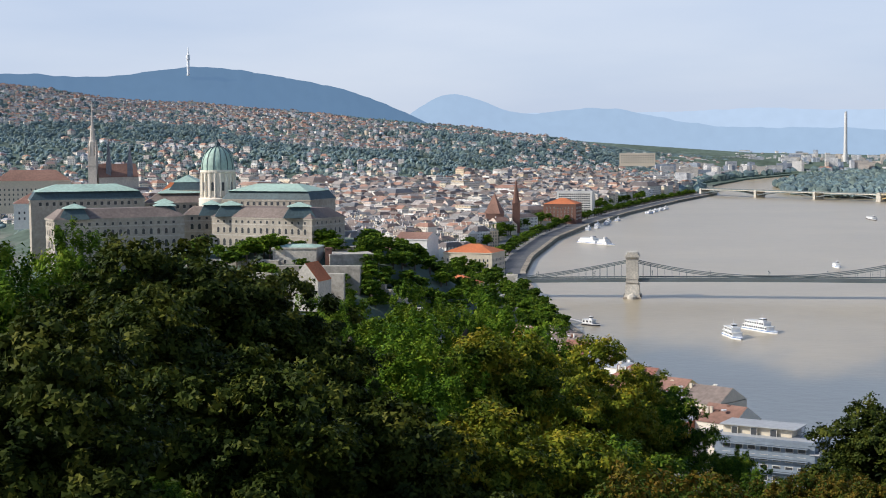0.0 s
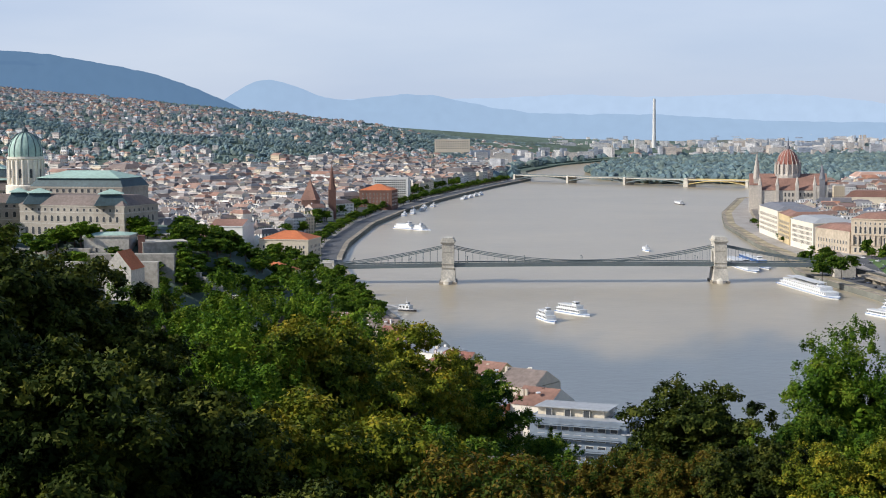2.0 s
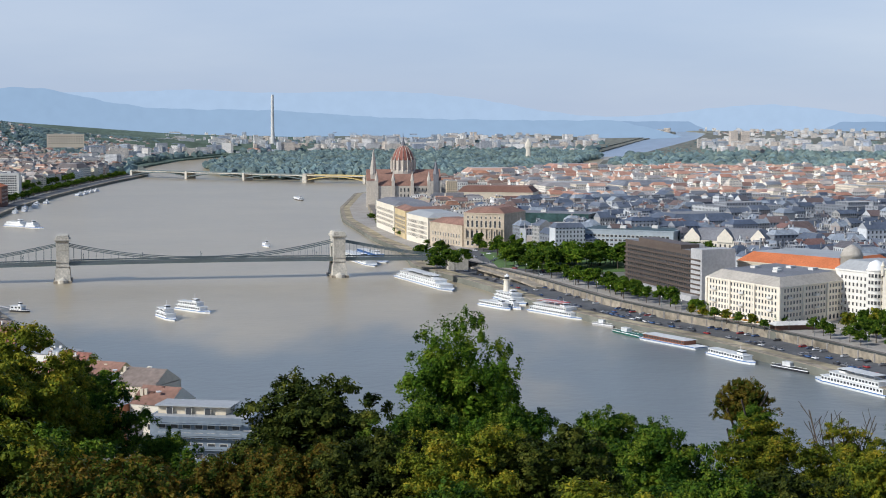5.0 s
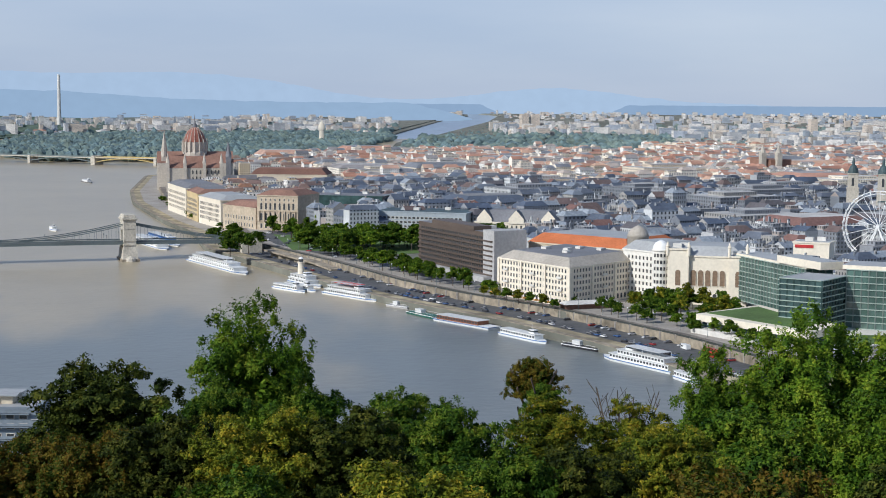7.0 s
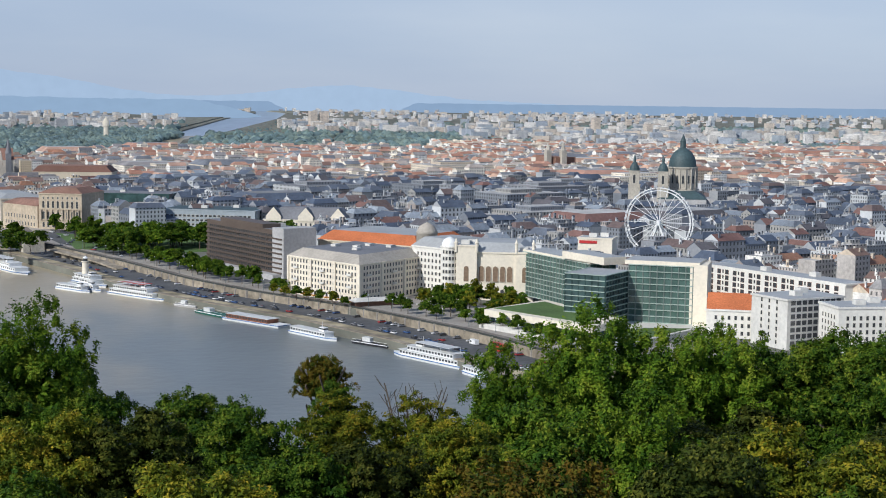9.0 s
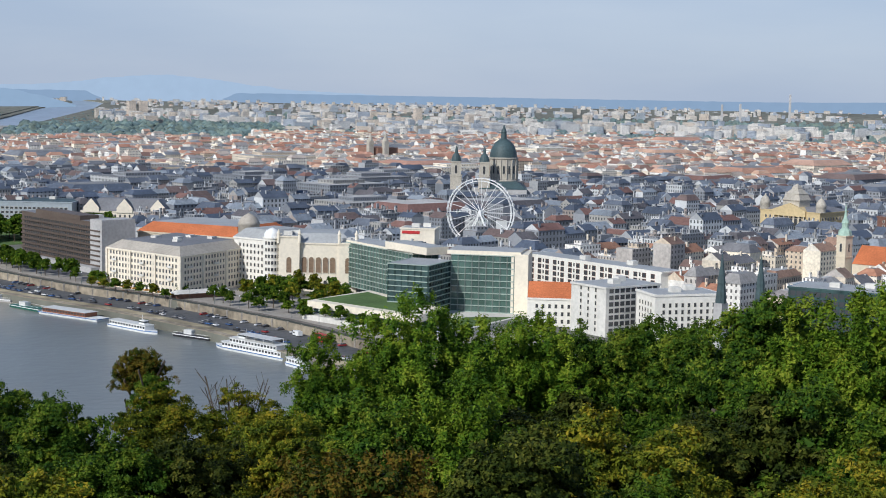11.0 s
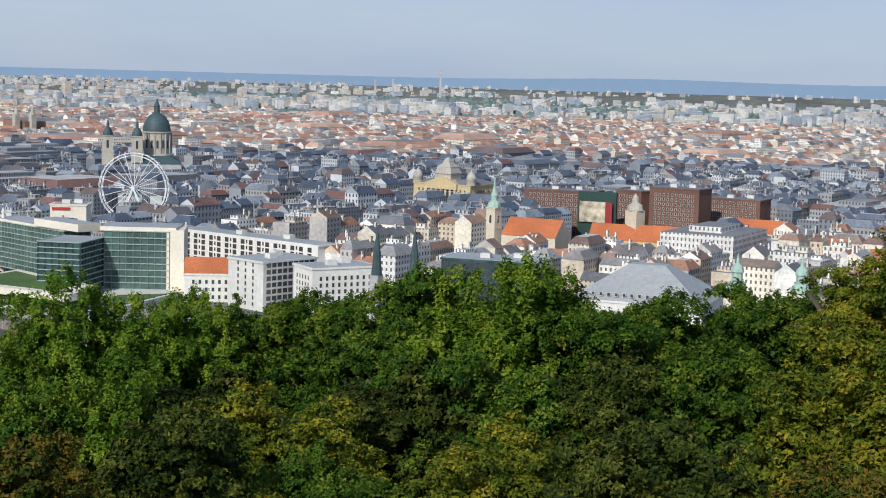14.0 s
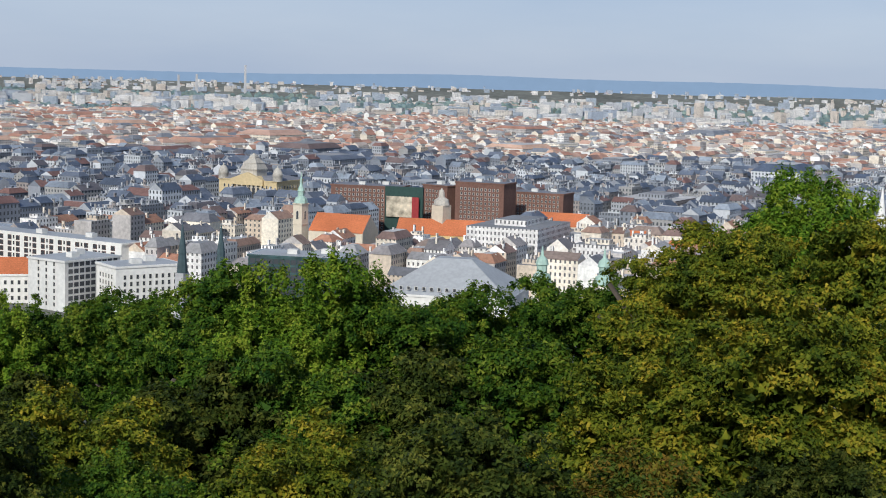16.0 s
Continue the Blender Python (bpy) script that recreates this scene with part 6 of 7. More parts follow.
def near_buda():
    """Houses at the foot of the viewpoint's hill, by the river."""
    M_APART = surf("slate_blue_cladding", [(0.20, 0.235, 0.27)], 0.6, amount=0.12)
    M_OLDRED = surf("old_red_tiles", [(0.27, 0.12, 0.085)], 0.85, amount=0.25)
    t, base = building("riverfront_apartments", "blue-grey modern apartment block with roof terrace and balconies", "apartment building", (-85, 507), (-52, 501), 18, 3, 24.6, M_APART, flat=M_ZINC, win=W_WIDE, sides=(0, 1), storey=3.3, pitch=4.2)
    for r in range(5):
        g = Mesh(); g.box(-50.6, 509, 4 + r * 4.2, 3.2, 17, 0.35, -10); g.box(-49.1, 509, 4.3 + r * 4.2, 0.12, 17, 1.0, -10); g.make("balcony", [M_GREY], t)
        if r > 1:
            g = Mesh(); g.path([(-84, 505.9, 6.0 + r * 4.2), (-54, 500.5, 6.0 + r * 4.2)], 1.8, 0.3); g.path([(-84, 505.1, 6.9 + r * 4.2), (-54, 499.7, 6.9 + r * 4.2)], 0.1, 0.8); g.make("front_balcony", [M_APART], t)
    g = Mesh(); g.prism(foot((-83, 512), (-60, 507.5), 9), 24.6, 27.6, 0, 0); g.make("penthouse", [M_CREAM], t)
    g = Mesh(); g.prism(foot((-84, 510.6), (-58.5, 505.6), 12), 27.6, 27.9, 0, 0, bottom=True); g.make("terrace_roof", [M_ZINC], t)
    for x in (-79, -72.5, -66):
        o = new("terrace_door", win_mesh(2.0, 2.3)); o.location = (x, 511.15 - (x + 83) * 0.196, 24.8); o.rotation_euler[2] = -0.19; o.parent = t
    rng = random.Random(31)
    M_SALMON = surf("orange_stucco", [(0.58, 0.22, 0.10)], 0.85)
    for k in range(39):
        y = 531 + (k // 3) * 24 + rng.uniform(-3, 3)
        row = k % 3
        x = bank_w(y) - 34 - row * 23 + rng.uniform(-3, 3)
        w, d = rng.uniform(12, 18), rng.uniform(14, 19)
        z = 26.5 - (y - 528) * 0.04 + rng.uniform(-2.5, 1.5) - row * 0.5
        gab = rng.random() < 0.75
        wall = M_SALMON if k == 1 else rng.choice((M_CREAM, M_PALE, M_WSTUC, M_OCHRE))
        tt, base = building("riverfront_house", "old stuccoed river house with tiled roof and chimneys", "house", (x - w / 2, y + w * 0.22), (x + w / 2, y - w * 0.22), d, 3, z, wall,
                            roof=rng.choice((M_CASTROOF, M_BRROOF, M_OLDRED, M_OLDRED, M_CASTROOF)) if gab else M_ZINC, rise=5 if gab else 1.0, gable=gab and rng.random() < 0.6, inset=None if gab else 4, win=W_STD if k < 9 else None, sides=(0, 1), cornice=False)
        for q in range(5):
            g = Mesh(); f = rng.uniform(0.1, 0.9); g.box(x + (f - 0.5) * w, y + d * rng.uniform(0.2, 0.8), z, rng.uniform(0.7, 1.6), 0.8, rng.uniform(3.5, 5.6) if gab else 2.2, -15); g.make("chimney", [rng.choice((M_CREAM, M_BRICK, M_WSTUC))], tt)
        if k % 2 == 0:
            g = Mesh(); g.lathe(x + w * 0.2, y + 3, [(0.1, z + 3.6), (0.8, z + 3.9), (1.0, z + 4.3)], 10); g.make("satellite_dish", [M_WHITE], tt)


riverside_row(); hotels(); inner_houses(); basilica(); ferris_wheel(); parliament(); castle(); castle_quarter_and_buda(); far_marks(); near_buda()

# ---- trees ----


def leaf_material(name, colours):
    m, nodes, links, b = nodes_of(name)
    r = ramp(nodes, colours, constant=False)
    tc = nodes.new("ShaderNodeTexCoord")
    bough = nodes.new("ShaderNodeTexNoise")  # whole sprays and boughs are older, younger or turning
    bough.inputs["Scale"].default_value, bough.inputs["Detail"].default_value = 3.2, 3
    links.new(tc.outputs["Object"], bough.inputs["Vector"])
    span = nodes.new("ShaderNodeMapRange")
    span.inputs["From Min"].default_value, span.inputs["From Max"].default_value = 0.32, 0.68
    span.inputs["To Min"].default_value, span.inputs["To Max"].default_value = -0.25, 0.62
    links.new(bough.outputs["Fac"], span.inputs["Value"])
    part_of = nodes.new("ShaderNodeMath"); part_of.operation = "MULTIPLY_ADD"; part_of.inputs[1].default_value = 0.6
    links.new(rand_island(nodes), part_of.inputs[0]); links.new(span.outputs[0], part_of.inputs[2])
    links.new(part_of.outputs[0], r.inputs[0])
    hs = nodes.new("ShaderNodeHueSaturation")
    oi = nodes.new("ShaderNodeObjectInfo")
    mr = nodes.new("ShaderNodeMapRange")
    mr.inputs["To Min"].default_value, mr.inputs["To Max"].default_value = 0.85, 1.2
    links.new(oi.outputs["Random"], mr.inputs["Value"])
    links.new(mr.outputs[0], hs.inputs["Value"])
    links.new(r.outputs[0], hs.inputs["Color"])
    links.new(hs.outputs[0], b.inputs["Base Color"])
    b.inputs["Roughness"].default_value, b.inputs["Specular IOR Level"].default_value = 0.6, 0.07
    tr = nodes.new("ShaderNodeBsdfTranslucent")
    links.new(hs.outputs[0], tr.inputs["Color"])
    mx = nodes.new("ShaderNodeMixShader")
    mx.inputs[0].default_value = 0.15
    out = nodes["Material Output"]
    links.new(b.outputs[0], mx.inputs[1]); links.new(tr.outputs[0], mx.inputs[2]); links.new(mx.outputs[0], out.inputs[0])
    return m


LEAF = {"dark": leaf_material("dark_leaves", [(0.012, 0.021, 0.004), (0.028, 0.042, 0.006), (0.060, 0.074, 0.010), (0.130, 0.130, 0.018)]),
        "green": leaf_material("green_leaves", [(0.014, 0.040, 0.005), (0.038, 0.082, 0.007), (0.085, 0.142, 0.010), (0.190, 0.225, 0.020)]),
        "bright": leaf_material("bright_leaves", [(0.026, 0.062, 0.005), (0.066, 0.128, 0.008), (0.125, 0.195, 0.011), (0.225, 0.270, 0.022)]),
        "yellow": leaf_material("yellowing_leaves", [(0.032, 0.054, 0.005), (0.082, 0.110, 0.008), (0.175, 0.185, 0.012), (0.330, 0.255, 0.018)]),
        "rust": leaf_material("rusty_leaves", [(0.030, 0.055, 0.007), (0.065, 0.090, 0.010), (0.16, 0.095, 0.012), (0.15, 0.14, 0.016)])}
M_BARK = surf("bark", [(0.10, 0.08, 0.06)], 0.95, grain=6, amount=0.3, bump=0.03)


def crown_mesh(name, seed, leaves, clumps, leaf, mat, tall=1.25, taper=0.0, fill=0.26, slim=0.44, plume=0.75):
    """A crown of separate leaves on sprays, the sprays gathered in boughs; about 1 m in radius, its centre at the origin.
    slim: half the width of a leaf; plume: how far the sprays reach up rather than out."""
    rs = np.random.RandomState(seed)

    def ball(n):
        d = rs.normal(size=(n, 3))
        return d / np.linalg.norm(d, axis=1)[:, None]
    d = ball(clumps)
    d[:, 2] = np.where(d[:, 2] < -0.55, -d[:, 2], d[:, 2])
    c = d * rs.uniform(0.46, 0.9, clumps)[:, None]
    c[:, :2] *= (1 - taper * (c[:, 2:3] + 0.2))
    c[:, 2] *= tall
    br = rs.uniform(0.13, 0.29, clumps)
    sprays = clumps * 13
    who = rs.randint(0, clumps, sprays)
    out = ball(sprays)
    out[:, 2] = np.abs(out[:, 2]) * 0.9 + out[:, 2] * 0.1
    sp = c[who] + out * (br[who] * rs.uniform(0.75, 1.25, sprays))[:, None]
    sr = rs.uniform(0.04, 0.085, sprays)
    pick = rs.randint(0, sprays, leaves)
    n = ball(leaves)
    flat = n * np.array([1.5 - 0.6 * plume, 1.5 - 0.6 * plume, plume])
    p = sp[pick] + flat * (sr[pick] * rs.uniform(0.3, 1.3, leaves))[:, None]
    deep = rs.rand(leaves) < fill  # larger shaded leaves that close the inside of the crown
    p = np.where(deep[:, None], c[who[pick]] * rs.uniform(0.2, 0.88, leaves)[:, None] + n * 0.09, p)
    up = n * 0.35 + out[pick] * 0.5 + rs.normal(size=(leaves, 3)) * 0.42 + np.array([0, 0, 0.3])
    up /= np.linalg.norm(up, axis=1)[:, None]
    t = np.cross(up, rs.normal(size=(leaves, 3))); t /= np.linalg.norm(t, axis=1)[:, None]
    s = np.cross(up, t)
    L = (leaf * rs.uniform(0.6, 1.3, leaves) * np.where(deep, 1.9, 1.0))[:, None]
    wide = np.where(deep, 0.44, slim)[:, None]
    v = np.stack([p - t * L * 0.5 - s * L * wide, p - t * L * 0.5 + s * L * wide, p + t * L * 0.62 - up * L * 0.15], 1).reshape(-1, 3)
    me = bpy.data.meshes.new(name)
    me.vertices.add(len(v)); me.vertices.foreach_set("co", v.ravel())
    me.loops.add(len(v)); me.loops.foreach_set("vertex_index", np.arange(len(v)))
    me.polygons.add(leaves)
    me.polygons.foreach_set("loop_start", np.arange(0, len(v), 3)); me.polygons.foreach_set("loop_total", np.full(leaves, 3))
    me.materials.append(LEAF[mat])
    me.update()
    me.validate()
    return me


def trunk_mesh(seed):
    """A tapered trunk with limbs, 1 m from foot to fork."""
    rng = random.Random(seed)
    g = Mesh()
    g.lathe(0, 0, [(0.045, -0.1), (0.032, 0.1), (0.026, 0.6), (0.02, 1.0)], 8)
    for k in range(7):
        a = k * 0.9 + rng.uniform(-0.3, 0.3)
        z = rng.uniform(0.55, 0.95)
        r = rng.uniform(0.2, 0.34)
        g.beam((0, 0, z), (r * math.cos(a), r * math.sin(a), z + rng.uniform(0.2, 0.4)), 0.018)
    ob = g.make("trunk", [M_BARK])
    me = ob.data
    bpy.data.objects.remove(ob)
    return me


TRUNKS = [trunk_mesh(k) for k in range(3)]
BIG = {}
for kind, leaf, tall, taper, slim, plume in (("dark", 0.036, 1.1, 0.1, 0.4, 0.7), ("green", 0.034, 1.35, 0.25, 0.36, 0.9), ("bright", 0.032, 1.4, 0.22, 0.32, 1.2), ("yellow", 0.034, 1.1, 0.15, 0.36, 0.7), ("rust", 0.034, 1.0, 0.1, 0.36, 0.9)):
    BIG[kind] = [crown_mesh("crown", 100 + k * 7 + len(kind), 56000, 54, leaf, kind, tall, taper, 0.16, slim, plume) for k in range(3)]
SMALL = {k: [crown_mesh("crown", 300 + j, 2400, 30, 0.15, k, 1.15, 0.1) for j in range(2)] for k in ("dark", "green", "bright", "yellow")}
LOOKS = {"dark": "dark green broad-leaved tree in full leaf", "green": "green broad-leaved tree in full leaf", "bright": "tall light green feathery tree",
         "yellow": "broad-leaved tree turning yellow at the tips", "rust": "low shrub with rusty autumn leaves"}
tree_rng = random.Random(77)


def tree(x, y, foot, top, radius, kind, small=False, group="trees on the hillside"):
    height = top - foot
    tall = {"dark": 1.1, "green": 1.35, "bright": 1.4, "yellow": 1.1, "rust": 1.0}[kind] if not small else 1.15
    t = thing("tree", LOOKS[kind], "tree", group, (x, y, foot))
    t.rotation_euler[2] = tree_rng.uniform(0, 6.28)
    c = new("crown", tree_rng.choice((SMALL if small else BIG)[kind]))
    c.parent = t
    c.location = (0, 0, height * 0.56 if small else max(height - radius * tall * 0.9, radius * 0.5))
    c.scale = (radius, radius, height * 0.42 if small else radius)
    k = new("trunk", tree_rng.choice(TRUNKS))
    k.parent = t
    wide = min(height * 0.7, radius * 2.4)
    k.scale = (wide, wide, height * 0.5 if small else max(height - radius * tall, 0.5))
    return t


FAR_CROWN = crown_mesh("crown", 351, 800, 26, 0.24, "dark", 1.15, 0.1)
FAR_LEAVES = np.empty(len(FAR_CROWN.vertices) * 3)
FAR_CROWN.vertices.foreach_get("co", FAR_LEAVES)
FAR_LEAVES = FAR_LEAVES.reshape(-1, 3)
bpy.data.meshes.remove(FAR_CROWN)


def far_trees(name, label, spots):
    """Many far trees joined: each a crown of leaves over a tapered trunk."""
    vs, fs, ms, n = [], [], [], 0
    for x, y, foot, h, r, kind in spots:
        a = tree_rng.uniform(0, 6.28)
        c, si = math.cos(a), math.sin(a)
        rot = FAR_LEAVES @ np.array([[c, si, 0], [-si, c, 0], [0, 0, 1]])
        v = rot * np.array([r, r, h * 0.42]) + np.array([x, y, foot + h * 0.56])
        w = 0.035 * h
        trunk = np.array([(x + w * p, y + w * q, foot - 1 if k == 0 else foot + h * 0.6) for k in (0, 1) for p, q in ((-1, -1), (1, -1), (1, 1), (-1, 1))])
        vs += [v, trunk]
        fs += [(n + i, n + i + 1, n + i + 2) for i in range(0, len(v), 3)]
        ms += [0 if kind == "dark" else 1] * (len(v) // 3)
        n += len(v)
        fs += [(n + i, n + (i + 1) % 4, n + 4 + (i + 1) % 4, n + 4 + i) for i in range(4)]
        ms += [2] * 4
        n += 8
    me = bpy.data.meshes.new(name)
    me.from_pydata(np.concatenate(vs).tolist(), [], fs)
    for m in (LEAF["green"], LEAF["bright"], M_BARK):
        me.materials.append(m)
    me.polygons.foreach_set("material_index", ms)
    me.update()
    tagged(new(name, me), label, "trees", kind="stuff")


def plant(az, top, d, radius, kind):
    """A tree of the hillside at a bearing and distance, whose tip stands at that many degrees above the level."""
    x, y = d * unit(az)[0], d * unit(az)[1]
    radius *= 1.14
    foot = min(buda_z(x, y), EYE + d * math.tan(radians(top)) - radius * 1.6)
    return tree(x, y, foot, EYE + d * math.tan(radians(top)), radius, kind)


# west of the gap
plant(-35.5, -2.9, 46, 3.4, "bright"); plant(-33.0, -3.7, 52, 3.0, "bright"); plant(-29.2, -3.9, 40, 3.3, "dark"); plant(-26.3, -5.0, 42, 2.9, "dark")
plant(-31.5, -5.6, 34, 3.0, "dark"); plant(-35.0, -6.8, 26, 2.7, "dark"); plant(-27.5, -8.0, 32, 3.0, "dark"); plant(-24.5, -7.6, 40, 2.6, "dark")
plant(-24.3, -6.1, 95, 3.6, "bright"); plant(-22.4, -5.9, 100, 4.2, "bright"); plant(-20.6, -5.8, 98, 4.0, "bright"); plant(-18.4, -6.0, 102, 4.2, "bright"); plant(-16.5, -6.3, 98, 3.8, "bright")
plant(-20.4, -7.2, 48, 3.0, "bright"); plant(-17.6, -7.3, 50, 3.2, "yellow"); plant(-15.0, -7.4, 58, 3.0, "yellow"); plant(-13.4, -8.3, 62, 2.7, "yellow"); plant(-11.6, -8.7, 66, 2.3, "green")
plant(-19.0, -10.2, 36, 3.0, "yellow"); plant(-15.6, -10.5, 38, 3.0, "yellow"); plant(-22.5, -10.0, 34, 3.0, "dark"); plant(-12.4, -11.4, 42, 2.6, "green")
# the gap over the river
plant(-9.8, -12.6, 42, 2.0, "rust"); plant(-7.8, -12.4, 45, 1.9, "green"); plant(-6.0, -12.2, 44, 1.8, "rust"); plant(-4.0, -12.0, 42, 1.8, "rust"); plant(-9.0, -11.2, 60, 1.5, "green")
plant(-3.3, -9.7, 52, 2.8, "dark"); plant(2.2, -7.7, 56, 2.9, "bright"); plant(0.4, -10.2, 50, 2.0, "green"); plant(3.9, -10.2, 55, 1.8, "green"); plant(2.2, -11.2, 38, 1.7, "yellow")
plant(-1.2, -11.6, 40, 1.8, "dark"); plant(5.4, -11.4, 38, 1.7, "dark"); plant(7.5, -10.9, 46, 1.9, "green"); plant(9.6, -11.2, 42, 1.8, "green"); plant(12.4, -9.4, 46, 0.85, "rust"); plant(12.8, -10.3, 45, 0.7, "green")
plant(12.9, -11.2, 44, 1.7, "yellow"); plant(15.8, -11.3, 44, 1.8, "yellow"); plant(14.3, -12.6, 36, 1.7, "dark"); plant(11.0, -12.8, 35, 1.8, "green"); plant(17.4, -11.8, 40, 1.6, "yellow")
# the eastern wood
plant(19.6, -8.9, 58, 2.6, "bright"); plant(22.0, -7.9, 60, 3.4, "bright"); plant(24.6, -7.8, 62, 3.2, "bright"); plant(26.6, -8.0, 62, 2.8, "bright"); plant(28.4, -8.2, 64, 2.6, "green"); plant(30.6, -8.0, 62, 2.8, "green"); plant(32.4, -8.1, 60, 2.6, "green")
plant(20.5, -11.8, 44, 2.8, "green"); plant(24.2, -11.4, 46, 3.2, "bright"); plant(27.5, -11.2, 48, 2.8, "dark"); plant(30.3, -11.6, 36, 2.4, "yellow"); plant(33.6, -8.6, 56, 3.0, "green")
plant(35.6, -7.0, 52, 2.9, "green"); plant(38.6, -6.3, 50, 3.1, "bright"); plant(41.2, -7.3, 50, 2.8, "green"); plant(34.4, -11.0, 40, 2.8, "dark"); plant(38.0, -10.6, 40, 2.8, "green")
plant(44.0, -7.6, 54, 2.8, "green"); plant(46.8, -7.4, 54, 2.7, "green"); plant(49.4, -7.0, 52, 2.5, "green"); plant(42.5, -10.5, 40, 2.6, "dark"); plant(46.4, -10.4, 40, 2.8, "green")
plant(51.4, -6.4, 40, 1.9, "yellow"); plant(53.6, -5.2, 38, 2.2, "yellow"); plant(56.2, -3.1, 44, 2.9, "bright"); plant(58.8, -4.8, 42, 2.6, "yellow"); plant(50.6, -9.6, 34, 2.4, "yellow"); plant(55.0, -8.0, 32, 2.6, "yellow"); plant(59.5, -8.0, 34, 2.6, "yellow")

# a bare shrub between the crowns
def bare_shrub(az, top, d):
    x, y = pt(az, d)
    foot_z, tip = buda_z(x, y), EYE + d * math.tan(radians(top))
    t = thing("bare_shrub", "leafless grey-brown shrub with thin upright twigs", "shrub", "", (x, y, foot_z))
    h, rng = tip - foot_z, random.Random(4)
    for k in range(16):
        a, r = k * 2.4, rng.uniform(0.3, 1.1)
        g = Mesh()
        mid = (0.4 * r * math.cos(a), 0.4 * r * math.sin(a), h * 0.6)
        end = (r * math.cos(a), r * math.sin(a), h * rng.uniform(0.82, 1.0))
        g.path([(0, 0, 0), mid, end], 0.022, 0.022)
        for q in range(5):
            f = 0.3 + 0.14 * q
            b = tuple(m + (e - m) * f for m, e in zip(mid, end))
            g.beam(b, (b[0] + rng.uniform(-0.35, 0.35), b[1] + rng.uniform(-0.35, 0.35), b[2] + rng.uniform(0.2, 0.5)), 0.011)
        g.make("stem", [M_BARK], t)


bare_shrub(15.7, -10.2, 45)
# undergrowth close below the viewpoint
for k in range(16):
    az = -36 + k * 6.2
    plant(az, -13.2 + 0.8 * math.sin(k * 2.1) - (1.0 if -11 < az < 18 else 0.0), 27 + 3 * math.sin(k * 1.3), 1.9, ("dark", "green", "yellow", "dark", "rust")[k % 5])

# unseen trees added beside the viewpoint, towards the sun, to shade the western crowns
for x, y, top in ((-33, 13, 131), (-38, 24, 131), (-29, 3, 130), (-44, 10, 134), (-46, 30, 134), (-40, 17, 133)):
    tree(x, y, buda_z(x, y), top, 5.6, "dark")

# ---- quays, roads and promenades ----
M_QUAY = surf("quay_stone", [(0.27, 0.23, 0.17)], 0.9, grain=0.25, amount=0.35, bump=0.08)
M_TRACK = surf("tram_ballast", [(0.17, 0.15, 0.13)], 0.95, grain=0.8, amount=0.3)
M_PROM = surf("promenade_paving", [(0.34, 0.31, 0.27)], 0.9, grain=0.5, amount=0.15)
M_SAND = surf("dry_grass_and_sand", [(0.32, 0.27, 0.17)], 0.95, grain=0.1, amount=0.3)


def strip(name, label, category, bank, side, o0, o1, z, mat, y0, y1, thick=0.0, step=30):
    """A band along a bank, from o0 to o1 metres inland; with thick it is a wall or kerb of that height."""
    g = Mesh()
    ys = list(range(y0, y1 + 1, step))
    for y in ys:
        x = bank(y)
        for o in (o0, o1):
            g.v.append((x + side * o, y, z + thick))
            g.v.append((x + side * o, y, z))
    for i in range(len(ys) - 1):
        a, b = i * 4, i * 4 + 4
        fs = [(a, a + 2, b + 2, b)] + ([(a + 1, a, b, b + 1), (a + 2, a + 3, b + 3, b + 2)] if thick else [])
        for f in fs:
            g.f.append(f if side > 0 else f[::-1]); g.m.append(0); g.uv += [(0, 0)] * 4
    if thick:
        n = len(g.v)
        for f in ((0, 1, 3, 2), (n - 4, n - 2, n - 1, n - 3)):
            g.f.append(f); g.m.append(0); g.uv += [(0, 0)] * 4
    return tagged(g.make(name, [mat]), label, category, kind="structure")


E_LOW, W_LOW = 4.0, 4.0
strip("quay_edge_east", "pale stone edge of the lower quay", "quay", bank_e, 1, 0.1, 4.5, E_LOW + 0.02, M_QUAY, 500, 2480, 0.35)
strip("road_quay_east", "asphalt quay road with parked cars", "road", bank_e, 1, 12.9, 37.1, E_LOW + 0.04, M_ASPH, 500, 1250)
strip("walk_quay_east", "paved lower quay above the bridge", "quay", bank_e, 1, 12.9, 37.1, E_LOW + 0.04, M_PROM, 1250, 2480)
strip("verge_quay_east", "stony sand embankment above the water", "verge", bank_e, 1, 4.6, 12.8, E_LOW + 0.05, M_SAND, 500, 2480)
strip("quay_wall_east", "long stone retaining wall of the tramway", "wall", bank_e, 1, 37.2, 38.6, E_LOW, M_QUAY, 500, 2480, 4.2)
strip("tramway", "twin tram track on dark ballast", "tramway", bank_e, 1, 38.7, 46, GROUND + 0.04, M_TRACK, 500, 2480)
strip("promenade", "pale paved promenade along the river", "pavement", bank_e, 1, 46.1, 62, GROUND + 0.06, M_PROM, 500, 2480, 0.12)
strip("road_city", "asphalt road behind the promenade", "road", bank_e, 1, 62.1, 92, GROUND + 0.04, M_ASPH, 960, 1440)
strip("road_upstream", "narrow road behind the upstream promenade", "road", bank_e, 1, 62.1, 74, GROUND + 0.04, M_ASPH, 1440, 2480)
strip("pavement_upstream", "paved walk before the river mansions", "pavement", bank_e, 1, 74.1, 96, GROUND + 0.05, M_PROM, 1440, 2480)
strip("forecourt", "paved forecourts before the hotels", "pavement", bank_e, 1, 62.1, 110, GROUND + 0.05, M_PROM, 500, 959)
strip("quay_edge_west", "pale stone edge of the western quay", "quay", bank_w, -1, 0.1, 5, W_LOW + 0.02, M_QUAY, 460, 3240, 0.35)
